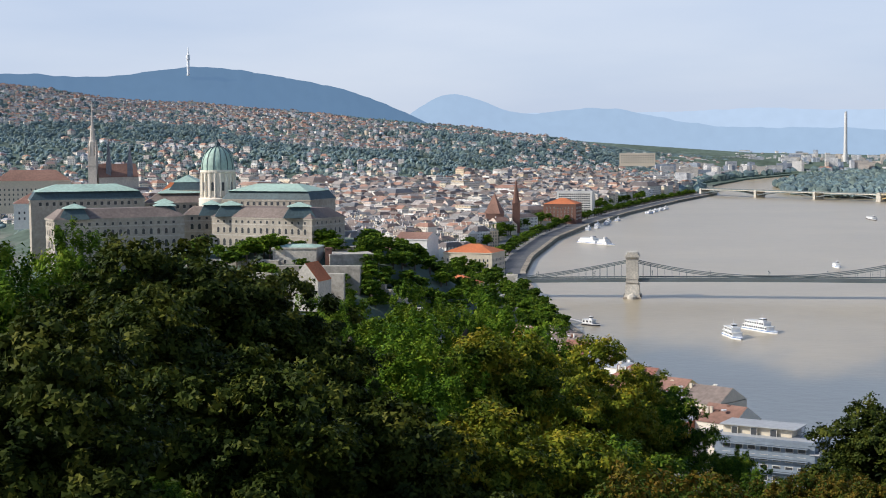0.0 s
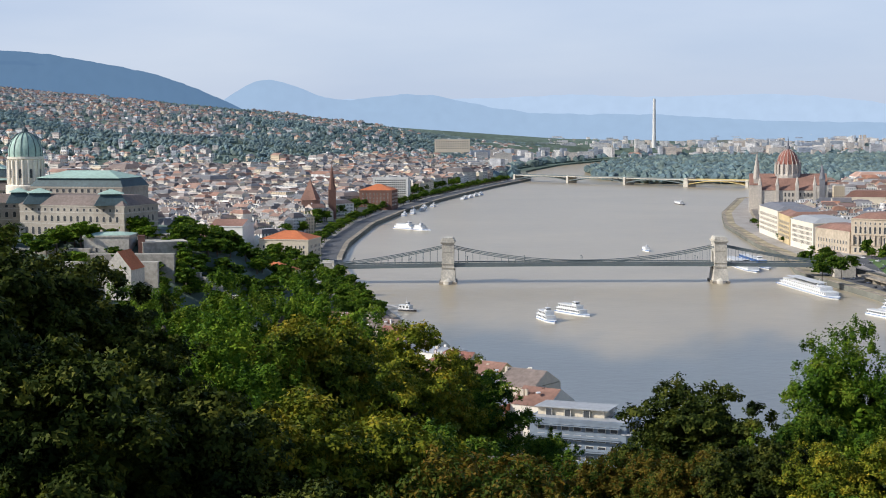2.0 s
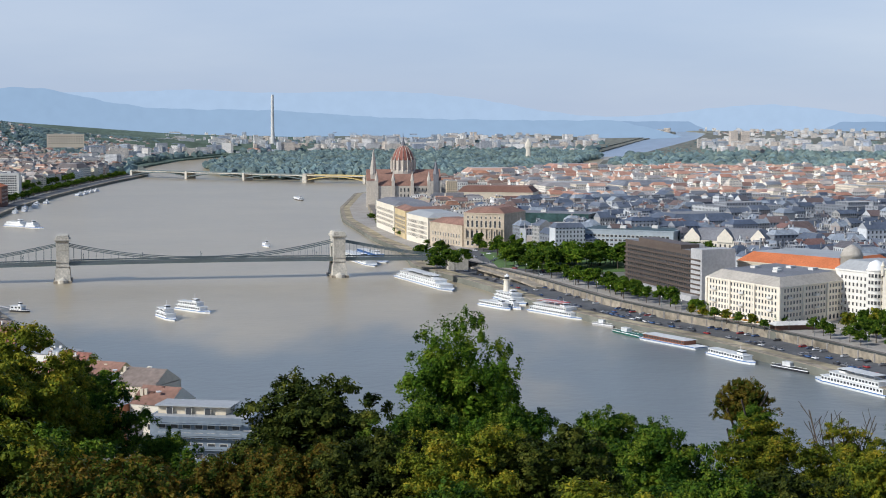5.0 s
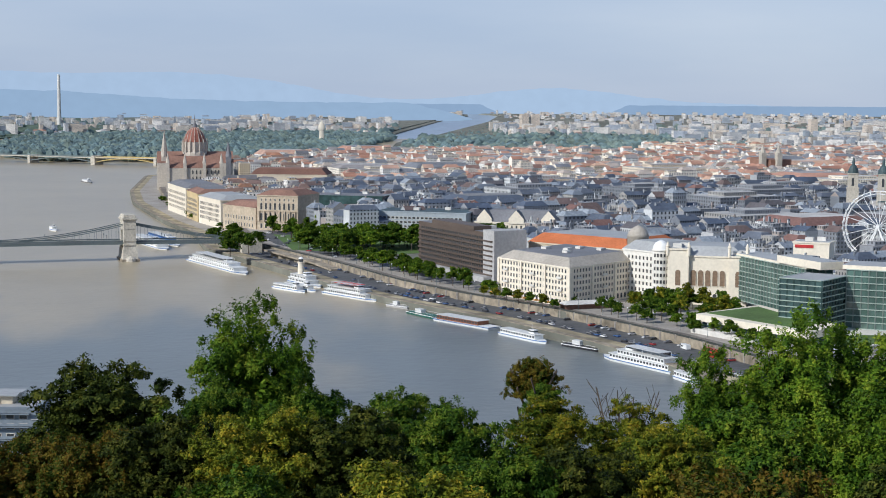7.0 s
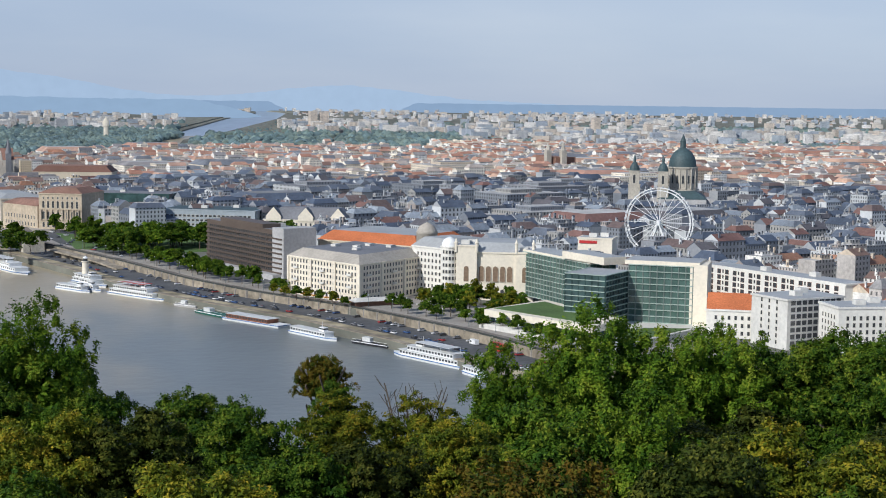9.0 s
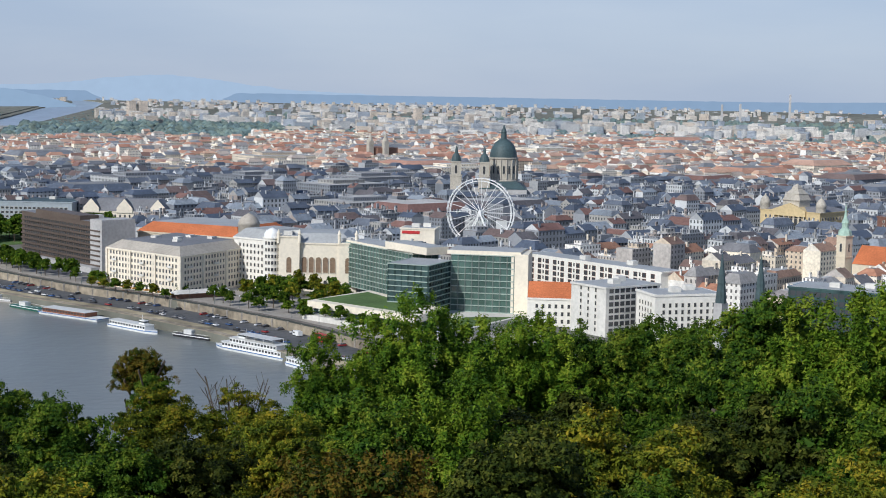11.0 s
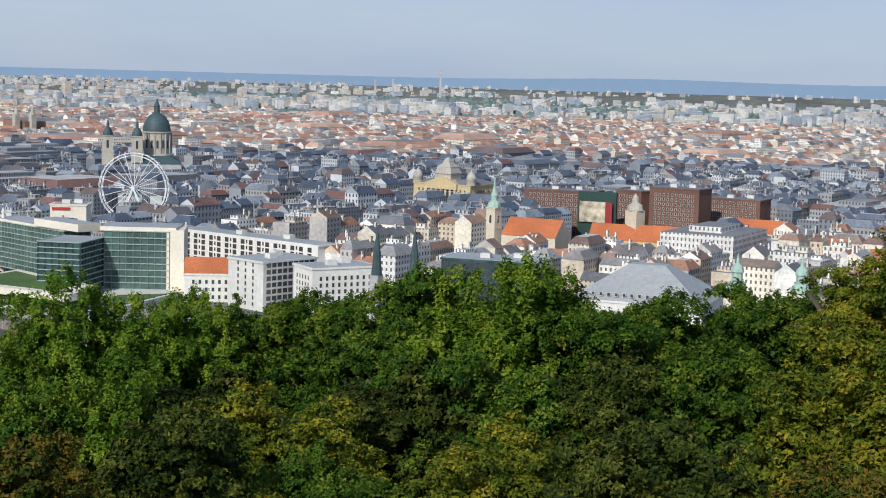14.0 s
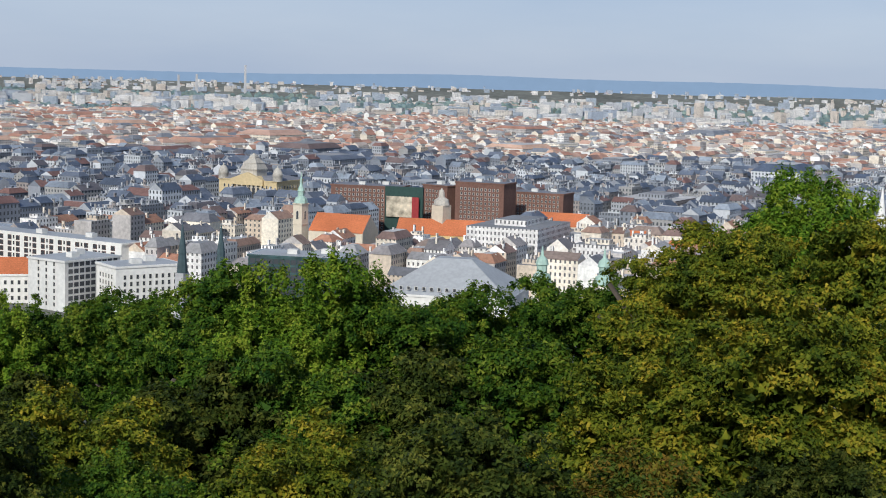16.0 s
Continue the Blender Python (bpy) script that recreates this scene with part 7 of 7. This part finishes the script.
strip("road_quay_west", "asphalt quay road along the western bank", "road", bank_w, -1, 5.1, 24, W_LOW + 0.04, M_ASPH, 900, 3240)
strip("quay_wall_west", "stone retaining wall above the western quay", "wall", bank_w, -1, 37.2, 38.6, W_LOW, M_QUAY, 900, 3240, 4.6)
strip("walk_west", "paved riverside walk of the western bank", "pavement", bank_w, -1, 24.1, 37.1, W_LOW + 0.05, M_PROM, 900, 3240)
strip("road_west", "upper riverside road of the western bank", "road", bank_w, -1, 38.7, 50, GROUND + 0.06, M_ASPH, 1300, 3240)

# square and park by the bridge head
g = Mesh(); g.prism([(70, 1190), (140, 1150), (250, 1185), (120, 1290), (62, 1330)], GROUND - 1, GROUND + 0.25, 0, 0)
tagged(g.make("park_lawn", [M_LAWN]), "green lawn of the square by the bridge", "lawn", kind="structure")
g = Mesh(); g.prism([(96, 1135), (112, 1122), (85, 1345), (45, 1345), (60, 1240)], GROUND - 1, GROUND + 0.2, 0, 0)
tagged(g.make("road_square", [M_ASPH]), "wide asphalt square at the bridge head", "road", kind="structure")
t = thing("underpass_bridge", "low stone viaduct with arched openings by the square", "viaduct")
g = Mesh(); g.path([(52, 1190, 8.2), (66, 1150, 7.8), (82, 1112, 6.6), (94, 1078, 4.6)], 8, 1.2); g.make("deck", [M_QUAY], t)
for k in range(6):
    g = Mesh(); g.box(56 + k * 5.2, 1178 - k * 13, 1, 6, 2.0, 6.2 - k * 0.4, -20); g.make("pier", [M_QUAY], t)


def car_model():
    t = thing("car", "small parked car on the quay", "car", "cars parked along the quay")
    paint = surf("car_paint", [(0.62, 0.62, 0.62), (0.05, 0.05, 0.055), (0.30, 0.31, 0.33), (0.75, 0.75, 0.74), (0.10, 0.12, 0.18), (0.35, 0.04, 0.04), (0.18, 0.18, 0.19), (0.06, 0.12, 0.28)], 0.3, by="object")
    g = Mesh()
    side = [(-2.1, 0.35), (2.1, 0.35), (2.15, 0.75), (1.2, 0.92), (-1.9, 0.98), (-2.15, 0.8)]
    n = len(side)
    g.solid([(x, -0.85, z) for x, z in side] + [(x, 0.85, z) for x, z in side], [tuple(range(n)), tuple(range(2 * n - 1, n - 1, -1))] + [(i, n + i, n + (i + 1) % n, (i + 1) % n) for i in range(n)])
    g.make("body", [paint], t)
    g = Mesh(); cab = [(-1.8, 0.96), (1.1, 0.93), (0.35, 1.42), (-1.3, 1.45)]
    g.solid([(x, -0.78 if z < 1 else -0.62, z) for x, z in cab] + [(x, 0.78 if z < 1 else 0.62, z) for x, z in cab], [(0, 1, 2, 3), (7, 6, 5, 4), (0, 4, 5, 1), (1, 5, 6, 2), (3, 7, 4, 0)])
    g.make("glasshouse", [M_GLASS], t)
    g = Mesh(); g.solid([(-1.3, -0.62, 1.46), (0.35, -0.62, 1.43), (0.35, 0.62, 1.43), (-1.3, 0.62, 1.46)], [(0, 1, 2, 3)]); g.make("roof", [paint], t)
    w = Mesh(); w.lathe(0, 0, [(0.32, -0.1), (0.32, 0.1)], 10); me = w.make("wheel", [M_BLACK]); data = me.data; bpy.data.objects.remove(me)
    for x in (-1.3, 1.3):
        for y in (-0.82, 0.82):
            o = new("wheel", data); o.location = (x, y, 0.32); o.rotation_euler[0] = math.pi / 2; o.parent = t
    return t


def along(bank, y):
    return math.degrees(math.atan2(20, bank(y + 10) - bank(y - 10)))


first_car = car_model()
car_rng = random.Random(3)
y = 590.0
first = True
while y < 1230:
    for o in (15.5, 22.5, 34.0):
        if o > 20 and 680 < y < 724:  # a bus and a van stand here
            continue
        if car_rng.random() < (0.62 if o < 20 else 0.2 if o < 30 else 0.55):
            x = bank_e(y) + o
            m = pose(x, y, E_LOW + 0.05, 0, 0, along(bank_e, y) + (90 if o > 30 else 0) + car_rng.uniform(-4, 4))
            if first:
                first_car.matrix_world = m; first = False
            else:
                copy_thing(first_car, m)
    y += 5.6 if y < 1000 else 15
for k in range(14):
    yy = 1130 + k * 16
    copy_thing(first_car, pose(bank_e(yy) + 52 + 8 * (k % 3), yy, GROUND + 0.22, 0, 0, 100 + 40 * (k % 2)))

# trees of the quays and parks
q_rng = random.Random(9)


def street_tree(x, y, z, h, r, kind):
    tree(x, y, z, z + h, r, kind, small=True, group="trees of the quays and parks")


for k in range(44):
    y = 660 + k * 11.5
    if 815 < y < 850 and k % 2:
        continue
    big = 1.4 if y > 930 else 1.0
    street_tree(bank_e(y) + q_rng.uniform(49, 60), y, GROUND, big * q_rng.uniform(6.5, 10), big * q_rng.uniform(3.2, 4.8), q_rng.choice(("green", "bright", "green")))
for k in range(7):  # along the hotel terrace
    street_tree(165 + 29 * k / 6, 892 - 60 * k / 6, GROUND, q_rng.uniform(6.5, 9), q_rng.uniform(3, 4), q_rng.choice(("green", "yellow")))
for k in range(54):  # park
    street_tree(q_rng.uniform(98, 236), 1150 + q_rng.uniform(0, 72), GROUND, q_rng.uniform(14, 20), q_rng.uniform(8, 11), q_rng.choice(("green", "green", "bright")))
for x, y in ((62, 1345), (92, 1335), (100, 1322), (22, 1150), (36, 1170), (30, 1195), (45, 1215), (20, 1215), (12, 1250), (28, 1260)):
    street_tree(x, y, GROUND, q_rng.uniform(13, 18), q_rng.uniform(6, 8), "green")
for k in range(22):  # in front of the concert hall
    street_tree(q_rng.uniform(238, 282), 778 + q_rng.uniform(0, 55), GROUND, q_rng.uniform(8, 15), q_rng.uniform(4, 6.5), q_rng.choice(("green", "bright", "yellow", "green")))
for k in range(16):  # upstream slope of the eastern quay
    y = 1300 + k * 36
    street_tree(bank_e(y) + q_rng.uniform(30, 37), y, E_LOW, q_rng.uniform(5, 8), q_rng.uniform(4, 7), "green")
slope = []
for k in range(140):  # row of trees on the walk below the western wall
    y = 1225 + k * 14
    slope.append((bank_w(y) - q_rng.uniform(27, 35), y, W_LOW, q_rng.uniform(8, 13), q_rng.uniform(5, 7.5), q_rng.choice(("dark", "green", "dark"))))
for k in range(120):  # western bank
    y = 1180 + k * 14
    slope.append((bank_w(y) - q_rng.uniform(52, 72), y, GROUND, q_rng.uniform(10, 16), q_rng.uniform(6, 9), q_rng.choice(("dark", "green", "dark"))))
for k in range(84):  # slopes of the castle hill
    az, d = q_rng.uniform(-33, -18.5), q_rng.uniform(770, 915)
    x, y = pt(az, d)
    slope.append((x, y, buda_z(x, y) - 1, q_rng.uniform(9, 15), q_rng.uniform(6, 9), q_rng.choice(("dark", "dark", "green"))))
for k in range(62):
    az, d = q_rng.uniform(-22.5, -14.5), q_rng.uniform(900, 1260)
    x, y = pt(az, d)
    if x < bank_w(y) - 40 and free(x, y, -50):
        slope.append((x, y, buda_z(x, y) - 1, q_rng.uniform(8, 13), q_rng.uniform(4, 6), q_rng.choice(("dark", "green", "yellow"))))
for k in range(18):  # between the hotels
    y = 1000 + k * 3.2
    street_tree(bank_e(y) + q_rng.uniform(62, 72), y, GROUND, q_rng.uniform(7, 10), 3.2, "green")

for k in range(12):
    y = 905 + k * 34
    slope.append((bank_w(y) - q_rng.uniform(26, 36), y, W_LOW, q_rng.uniform(8, 12), q_rng.uniform(5, 8), q_rng.choice(("dark", "green"))))
for k in range(110):  # low thickets below the bastions
    az, d = q_rng.uniform(-33, -19.5), q_rng.uniform(770, 900)
    x, y = pt(az, d)
    slope.append((x, y, buda_z(x, y) - 2.5, q_rng.uniform(7, 11), q_rng.uniform(5, 8), q_rng.choice(("dark", "green", "dark"))))
for k in range(90):  # scrub on the slope between the bastions and the river
    az, d = q_rng.uniform(-22.5, -16.8), q_rng.uniform(850, 1010)
    x, y = pt(az, d)
    if x < bank_w(y) - 45:
        slope.append((x, y, buda_z(x, y) - 2, q_rng.uniform(7, 11), q_rng.uniform(5, 8), q_rng.choice(("dark", "dark", "green"))))
for k in range(44):  # trees reaching the water below the bridge
    y = 900 + k * 6.2
    slope.append((bank_w(y) - q_rng.uniform(9, 36), y, W_LOW, q_rng.uniform(8, 13), q_rng.uniform(5, 7.5), q_rng.choice(("dark", "green", "dark"))))
for k in range(30):  # foot of the castle hill towards the bridge
    y = 1010 + k * 11
    slope.append((bank_w(y) - q_rng.uniform(40, 75), y, GROUND - 1, q_rng.uniform(9, 15), q_rng.uniform(5, 8), q_rng.choice(("dark", "green", "dark"))))
far_trees("hillside_trees", "green trees on the castle slopes and the western embankment", slope)
for k in range(20):  # lawn before the academy
    street_tree(72 + q_rng.uniform(0, 62), 1190 + q_rng.uniform(0, 105), GROUND, q_rng.uniform(11, 17), q_rng.uniform(6, 9), q_rng.choice(("bright", "green")))
for k in range(20):  # before the river mansions
    y = 1330 + k * 24
    street_tree(bank_e(y) + q_rng.uniform(64, 72), y, GROUND, q_rng.uniform(8, 12), q_rng.uniform(4, 6), q_rng.choice(("bright", "green")))

# tramway railing and wall pillars
M_RAIL = surf("dark_iron_railing", [(0.05, 0.055, 0.05)], 0.6)
g = Mesh(); g.box(0, 0, 0, 1.1, 0.9, 4.5, 0); o = g.make("wall_pillar", [M_PROM]); pillar = o.data; bpy.data.objects.remove(o)
wall = bpy.data.objects["quay_wall_east"]
for k in range(48):
    y = 590 + k * 12
    o = new("wall_pillar", pillar); o.location = (bank_e(y) + 37.2, y, E_LOW); o.parent = wall
strip("tramway_railing", "dark iron railing along the tramway wall", "railing", bank_e, 1, 37.7, 37.85, E_LOW + 4.2, M_RAIL, 500, 1500, 1.0)

# terrace parasols
for k in range(13):
    a = k / 12
    x, y = 171 + 27 * a, 897 - 60 * a
    t = thing("parasol", "orange terrace parasol before the hotel", "parasol", "terrace parasols", (x, y, GROUND))
    g = Mesh(); g.lathe(0, 0, [(2.0, 2.3), (1.1, 2.9), (0.1, 3.2)], 8); g.make("canopy", [M_AMBER], t)
    g = Mesh(); g.lathe(0, 0, [(0.05, 0), (0.05, 2.9)], 6); g.make("pole", [M_FRAME], t)
t = thing("terrace_pavilion", "low cafe pavilion with pale awnings", "pavilion")
g = Mesh(); g.prism(foot((200, 832), (232, 838), 7), GROUND, GROUND + 3, 0, 0); g.make("wall", [M_BRROOF], t)
g = Mesh(); g.hip(foot((199, 830), (233, 836), 9), GROUND + 3, 1.6, 0, inset=3); g.make("awning", [M_CONC], t)
for k in range(30):
    y = 620 + k * 21
    t = thing("street_lamp", "slim grey lamp post on the promenade", "street lamp", "promenade lamps", (bank_e(y) + 47.5, y, GROUND))
    g = Mesh(); g.lathe(0, 0, [(0.14, 0), (0.08, 6.5)], 6); g.make("pole", [M_IRON], t)
    g = Mesh(); g.lathe(0, 0, [(0.1, 6.4), (0.35, 6.8), (0.1, 7.2)], 8); g.make("lantern", [M_WHITE], t)

# ---- boats ----
M_HULLGRN = surf("green_hull", [(0.03, 0.12, 0.09)], 0.6)
M_BOATROOF = surf("boat_roofs", [(0.62, 0.62, 0.60)], 0.6)
M_BLUE = surf("blue_trim", [(0.06, 0.16, 0.40)], 0.4)
BOATS = []


def boat(label, a, b, beam, decks, hull=None, cabin=None, roof=None, name="passenger_boat", canopy=None, blunt=False, mast=True):
    """A river boat from stern a to bow b (metres on the water)."""
    L = math.hypot(b[0] - a[0], b[1] - a[1])
    t = thing(name, label, "boat", "boats on the river", ((a[0] + b[0]) / 2, (a[1] + b[1]) / 2, 0))
    t.rotation_euler[2] = math.atan2(b[1] - a[1], b[0] - a[0])
    h = L / 2
    tip = h - (0.6 if blunt else beam * 1.1)
    out = [(-h, -beam * 0.42), (-h + 1.5, -beam / 2), (tip, -beam / 2), (h - beam * 0.35, -beam * 0.28), (h, 0), (h - beam * 0.35, beam * 0.28), (tip, beam / 2), (-h + 1.5, beam / 2), (-h, beam * 0.42)]
    if blunt:
        out = [(-h, -beam / 2), (h, -beam / 2), (h, beam / 2), (-h, beam / 2)]
    g = Mesh()
    n = len(out)
    fb = 1.5
    g.solid([(x * 0.985, y * 0.86, -0.8) for x, y in out] + [(x, y, fb) for x, y in out], [(i, (i + 1) % n, n + (i + 1) % n, n + i) for i in range(n)] + [tuple(range(n, 2 * n))])
    g.make("hull", [hull or M_WHITE], t)
    g = Mesh(); g.path([(x * 1.003, y * 1.01, fb - 0.25) for x, y in out + out[:1]], 0.12, 0.35); g.make("rubbing_strake", [M_BLUE if hull is None else M_WHITE], t)
    z = fb
    x0, x1 = -h + L * 0.06, h - max(beam * 1.0, L * 0.10)
    for d in range(decks):
        ln = x1 - x0
        g = Mesh(); g.box((x0 + x1) / 2, 0, z, ln, beam * (0.86 - 0.06 * d), 2.3); deck = g.make("cabin", [cabin or M_WHITE], t)
        k = int(ln / (2.2 if L < 80 else 3.6))
        me = win_mesh(1.6, 1.1, False, M_GLASS, cabin or M_WHITE)
        for i in range(k if a[1] < 1100 or L > 80 else 0):
            for sgn in (-1, 1):
                o = new("cabin_window", me); o.location = (x0 + ln * (i + 0.5) / k, sgn * beam * (0.86 - 0.06 * d) / 2, z + 0.7); o.rotation_euler[2] = 0 if sgn < 0 else math.pi; o.parent = deck
        g = Mesh(); g.box((x0 + x1) / 2, 0, z + 2.3, ln + 1.2, beam * (0.95 - 0.06 * d), 0.18); g.make("deck_roof", [roof or M_BOATROOF], t)
        z += 2.48
        x0 += L * 0.06; x1 -= L * 0.10
    if decks and not blunt:
        g = Mesh(); g.box(x1 - 1, 0, z, min(4.5, L * 0.12), beam * 0.4, 2.0); w = g.make("wheelhouse", [M_WHITE], t)
        g = Mesh(); g.box(x1 - 1, 0, z + 0.9, min(4.6, L * 0.12 + 0.1), beam * 0.41, 0.7); g.make("wheelhouse_glass", [M_GLASS], w)
        if mast:
            g = Mesh(); g.lathe(x1 - 2, 0, [(0.1, z + 2), (0.05, z + 5)], 6); g.make("mast", [M_WHITE], t)
    if decks == 0:
        g = Mesh(); g.box(-h * 0.3, 0, fb, L * 0.22, beam * 0.5, 2.2); g.make("deck_house", [M_BOATROOF], t)
        for sgn in (-1, 1):
            g = Mesh(); g.path([(-h + 0.4, sgn * beam * 0.46, fb + 1), (h - 0.4, sgn * beam * 0.46, fb + 1)], 0.1, 0.1); g.make("rail", [M_WHITE], t)
    if canopy:
        for i in range(8):
            g = Mesh(); ln = (x1 - x0) / 8; g.box(x0 + ln * (i + 0.5), 0, z + 2.0, ln * 0.96, beam * 0.8, 0.15); g.make("canopy_strip", [canopy if i % 2 else M_BOATROOF], t)
        for i in range(5):
            for sgn in (-1, 1):
                g = Mesh(); g.beam((x0 + (x1 - x0) * i / 4, sgn * beam * 0.36, z), (x0 + (x1 - x0) * i / 4, sgn * beam * 0.36, z + 2), 0.12); g.make("canopy_post", [M_WHITE], t)
    return t


M_REDC = surf("red_canvas", [(0.45, 0.05, 0.04)], 0.8)
M_BRCAB = surf("brown_timber_cabin", [(0.22, 0.09, 0.05)], 0.7)
boat("long white river cruise ship with rows of cabins", (-6, 1198), (32, 1094), 11.5, 2, name="cruise_ship", canopy=M_BOATROOF)
boat("white excursion ship moored above the bridge", (-58, 1376), (-27, 1280), 11, 2, name="cruise_ship")
boat("blue and white excursion ship moored beside another", (-45, 1400), (-18, 1310), 9, 2, name="cruise_ship", cabin=M_BLUE)
boat("small sleek white catamaran at the quay", (48, 1015), (66, 986), 5.5, 1); boat("small white tour boat beside the quay", (55, 1018), (73, 989), 5, 1)
boat("round-decked white restaurant boat", (62, 1052), (78, 1012), 10, 2, name="restaurant_boat", mast=False)
t = thing("deck_lighthouse", "cream round lighthouse tower on the restaurant boat", "lighthouse", "", (67, 1040, 6.3))
g = Mesh(); g.lathe(0, 0, [(2.3, 0), (2.0, 7.6), (2.6, 7.8), (2.6, 8.3)], 14); g.make("shaft", [M_PALE], t)
g = Mesh(); g.lathe(0, 0, [(1.5, 8.3), (1.5, 10.2)], 10); g.make("lantern_room", [M_GLASS], t)
g = Mesh(); g.lathe(0, 0, [(1.9, 10.2), (1.0, 11.2), (0.1, 11.8)], 12); g.make("cap", [M_WHITE], t)


def coach(name, label, x, y, turn, length, height, paint, decks):
    """A bus or van with window bands and wheels."""
    t = thing(name, label, name, "", (x, y, E_LOW + 0.05))
    t.rotation_euler[2] = radians(turn)
    h = length / 2
    side = [(-h, 0.4), (h, 0.4), (h + 0.05, height * 0.5), (h - 0.35, height), (-h + 0.1, height)]
    n = len(side)
    g = Mesh(); g.solid([(u, -1.2, z) for u, z in side] + [(u, 1.2, z) for u, z in side], [tuple(range(n)), tuple(range(2 * n - 1, n - 1, -1))] + [(i, n + i, n + (i + 1) % n, (i + 1) % n) for i in range(n)]); g.make("body", [paint], t)
    for d in range(decks):
        z = 1.3 + d * 1.75
        for sgn in (-1, 1):
            g = Mesh(); g.box(0 if decks > 1 else h * 0.55, sgn * 1.21, z, length * (0.88 if decks > 1 else 0.3), 0.06, 0.75); g.make("window_band", [M_GLASS], t)
    w = Mesh(); w.lathe(0, 0, [(0.45, -0.14), (0.45, 0.14)], 12); o = w.make("wheel", [M_BLACK]); data = o.data; bpy.data.objects.remove(o)
    for u in (-h * 0.6, h * 0.65):
        for v in (-1.1, 1.1):
            o = new("wheel", data); o.location = (u, v, 0.45); o.rotation_euler[0] = math.pi / 2; o.parent = t


M_BUSRED = surf("red_bus_paint", [(0.50, 0.035, 0.03)], 0.35)
coach("bus", "red double-decked sightseeing bus parked on the quay", bank_e(692) + 31, 692, along(bank_e, 692), 10.5, 4.2, M_BUSRED, 2)
coach("van", "white delivery van parked on the quay", bank_e(715) + 31, 715, along(bank_e, 715), 5.6, 2.6, M_WHITE, 1)
boat("white restaurant boat with red striped canopy", (80, 985), (110, 936), 11, 2, name="restaurant_boat", canopy=M_REDC)
boat("low grey landing pontoon", (112, 917), (123, 904), 6, 0, hull=M_GREY, name="pontoon", blunt=True)
boat("dark green work barge", (121, 886), (133, 860), 7, 0, hull=M_HULLGRN, name="barge", blunt=True)
boat("long restaurant boat with brown timber cabin", (133, 856), (157, 816), 9.5, 1, cabin=M_BRCAB, name="restaurant_boat", blunt=True)
boat("white tour boat with blue trim", (158, 800), (174, 764), 6.5, 1)
boat("dark-hulled landing pontoon with gangway", (183, 759), (196, 738), 7, 0, hull=M_BLACK, name="pontoon", blunt=True)
boat("large white two-decked excursion ship", (215, 671), (193, 722), 9.5, 2, canopy=M_BOATROOF)
boat("small blue and white boat at the quay", (211, 662), (216, 641), 6, 1)
boat("white two-decked passenger boat under way", (-154, 960), (-141, 935), 7, 2); boat("white passenger boat under way", (-148, 995), (-124, 971), 7, 2)
boat("small tour boat far upstream", (-138, 1490), (-132, 1472), 5, 1); boat("white paddle ship at the western quay", (-455, 1766), (-418, 1738), 12, 2); boat("white ship at the western quay", (-425, 1738), (-403, 1724), 10, 2)
boat("small dark workboat at a landing stage", (-252, 986), (-239, 980), 5, 1, hull=M_BLACK); boat("dark barge far upstream", (-171, 2365), (-157, 2315), 8, 1, hull=M_BLACK)
for k in range(6):
    y = 1990 + k * 45
    boat("white boat moored at the western quay", (bank_w(y) + 8 + 6 * (k % 2), y), (bank_w(y + 26) + 8 + 6 * (k % 2), y + 26), 6, 1)
for k in range(4):
    y = 2440 + k * 48
    boat("row of white houseboats by the western bank", (bank_w(y) + 24, y), (bank_w(y + 32) + 26, y + 32), 8, 1)
g = Mesh(); g.path([(-277, 1013, 2.4), (-252, 990, 1.2)], 2.0, 0.5); tagged(g.make("gangway", [M_GREY]), "narrow grey gangway to a landing stage", "gangway")
for a, b in (((178, 800), (192, 806)), ((194, 752), (206, 757))):
    g = Mesh(); g.path([(*a, 1.6), (*b, 2.9)], 2.4, 0.5); tagged(g.make("gangway", [M_CONC]), "pale covered gangway from quay to boat", "gangway")
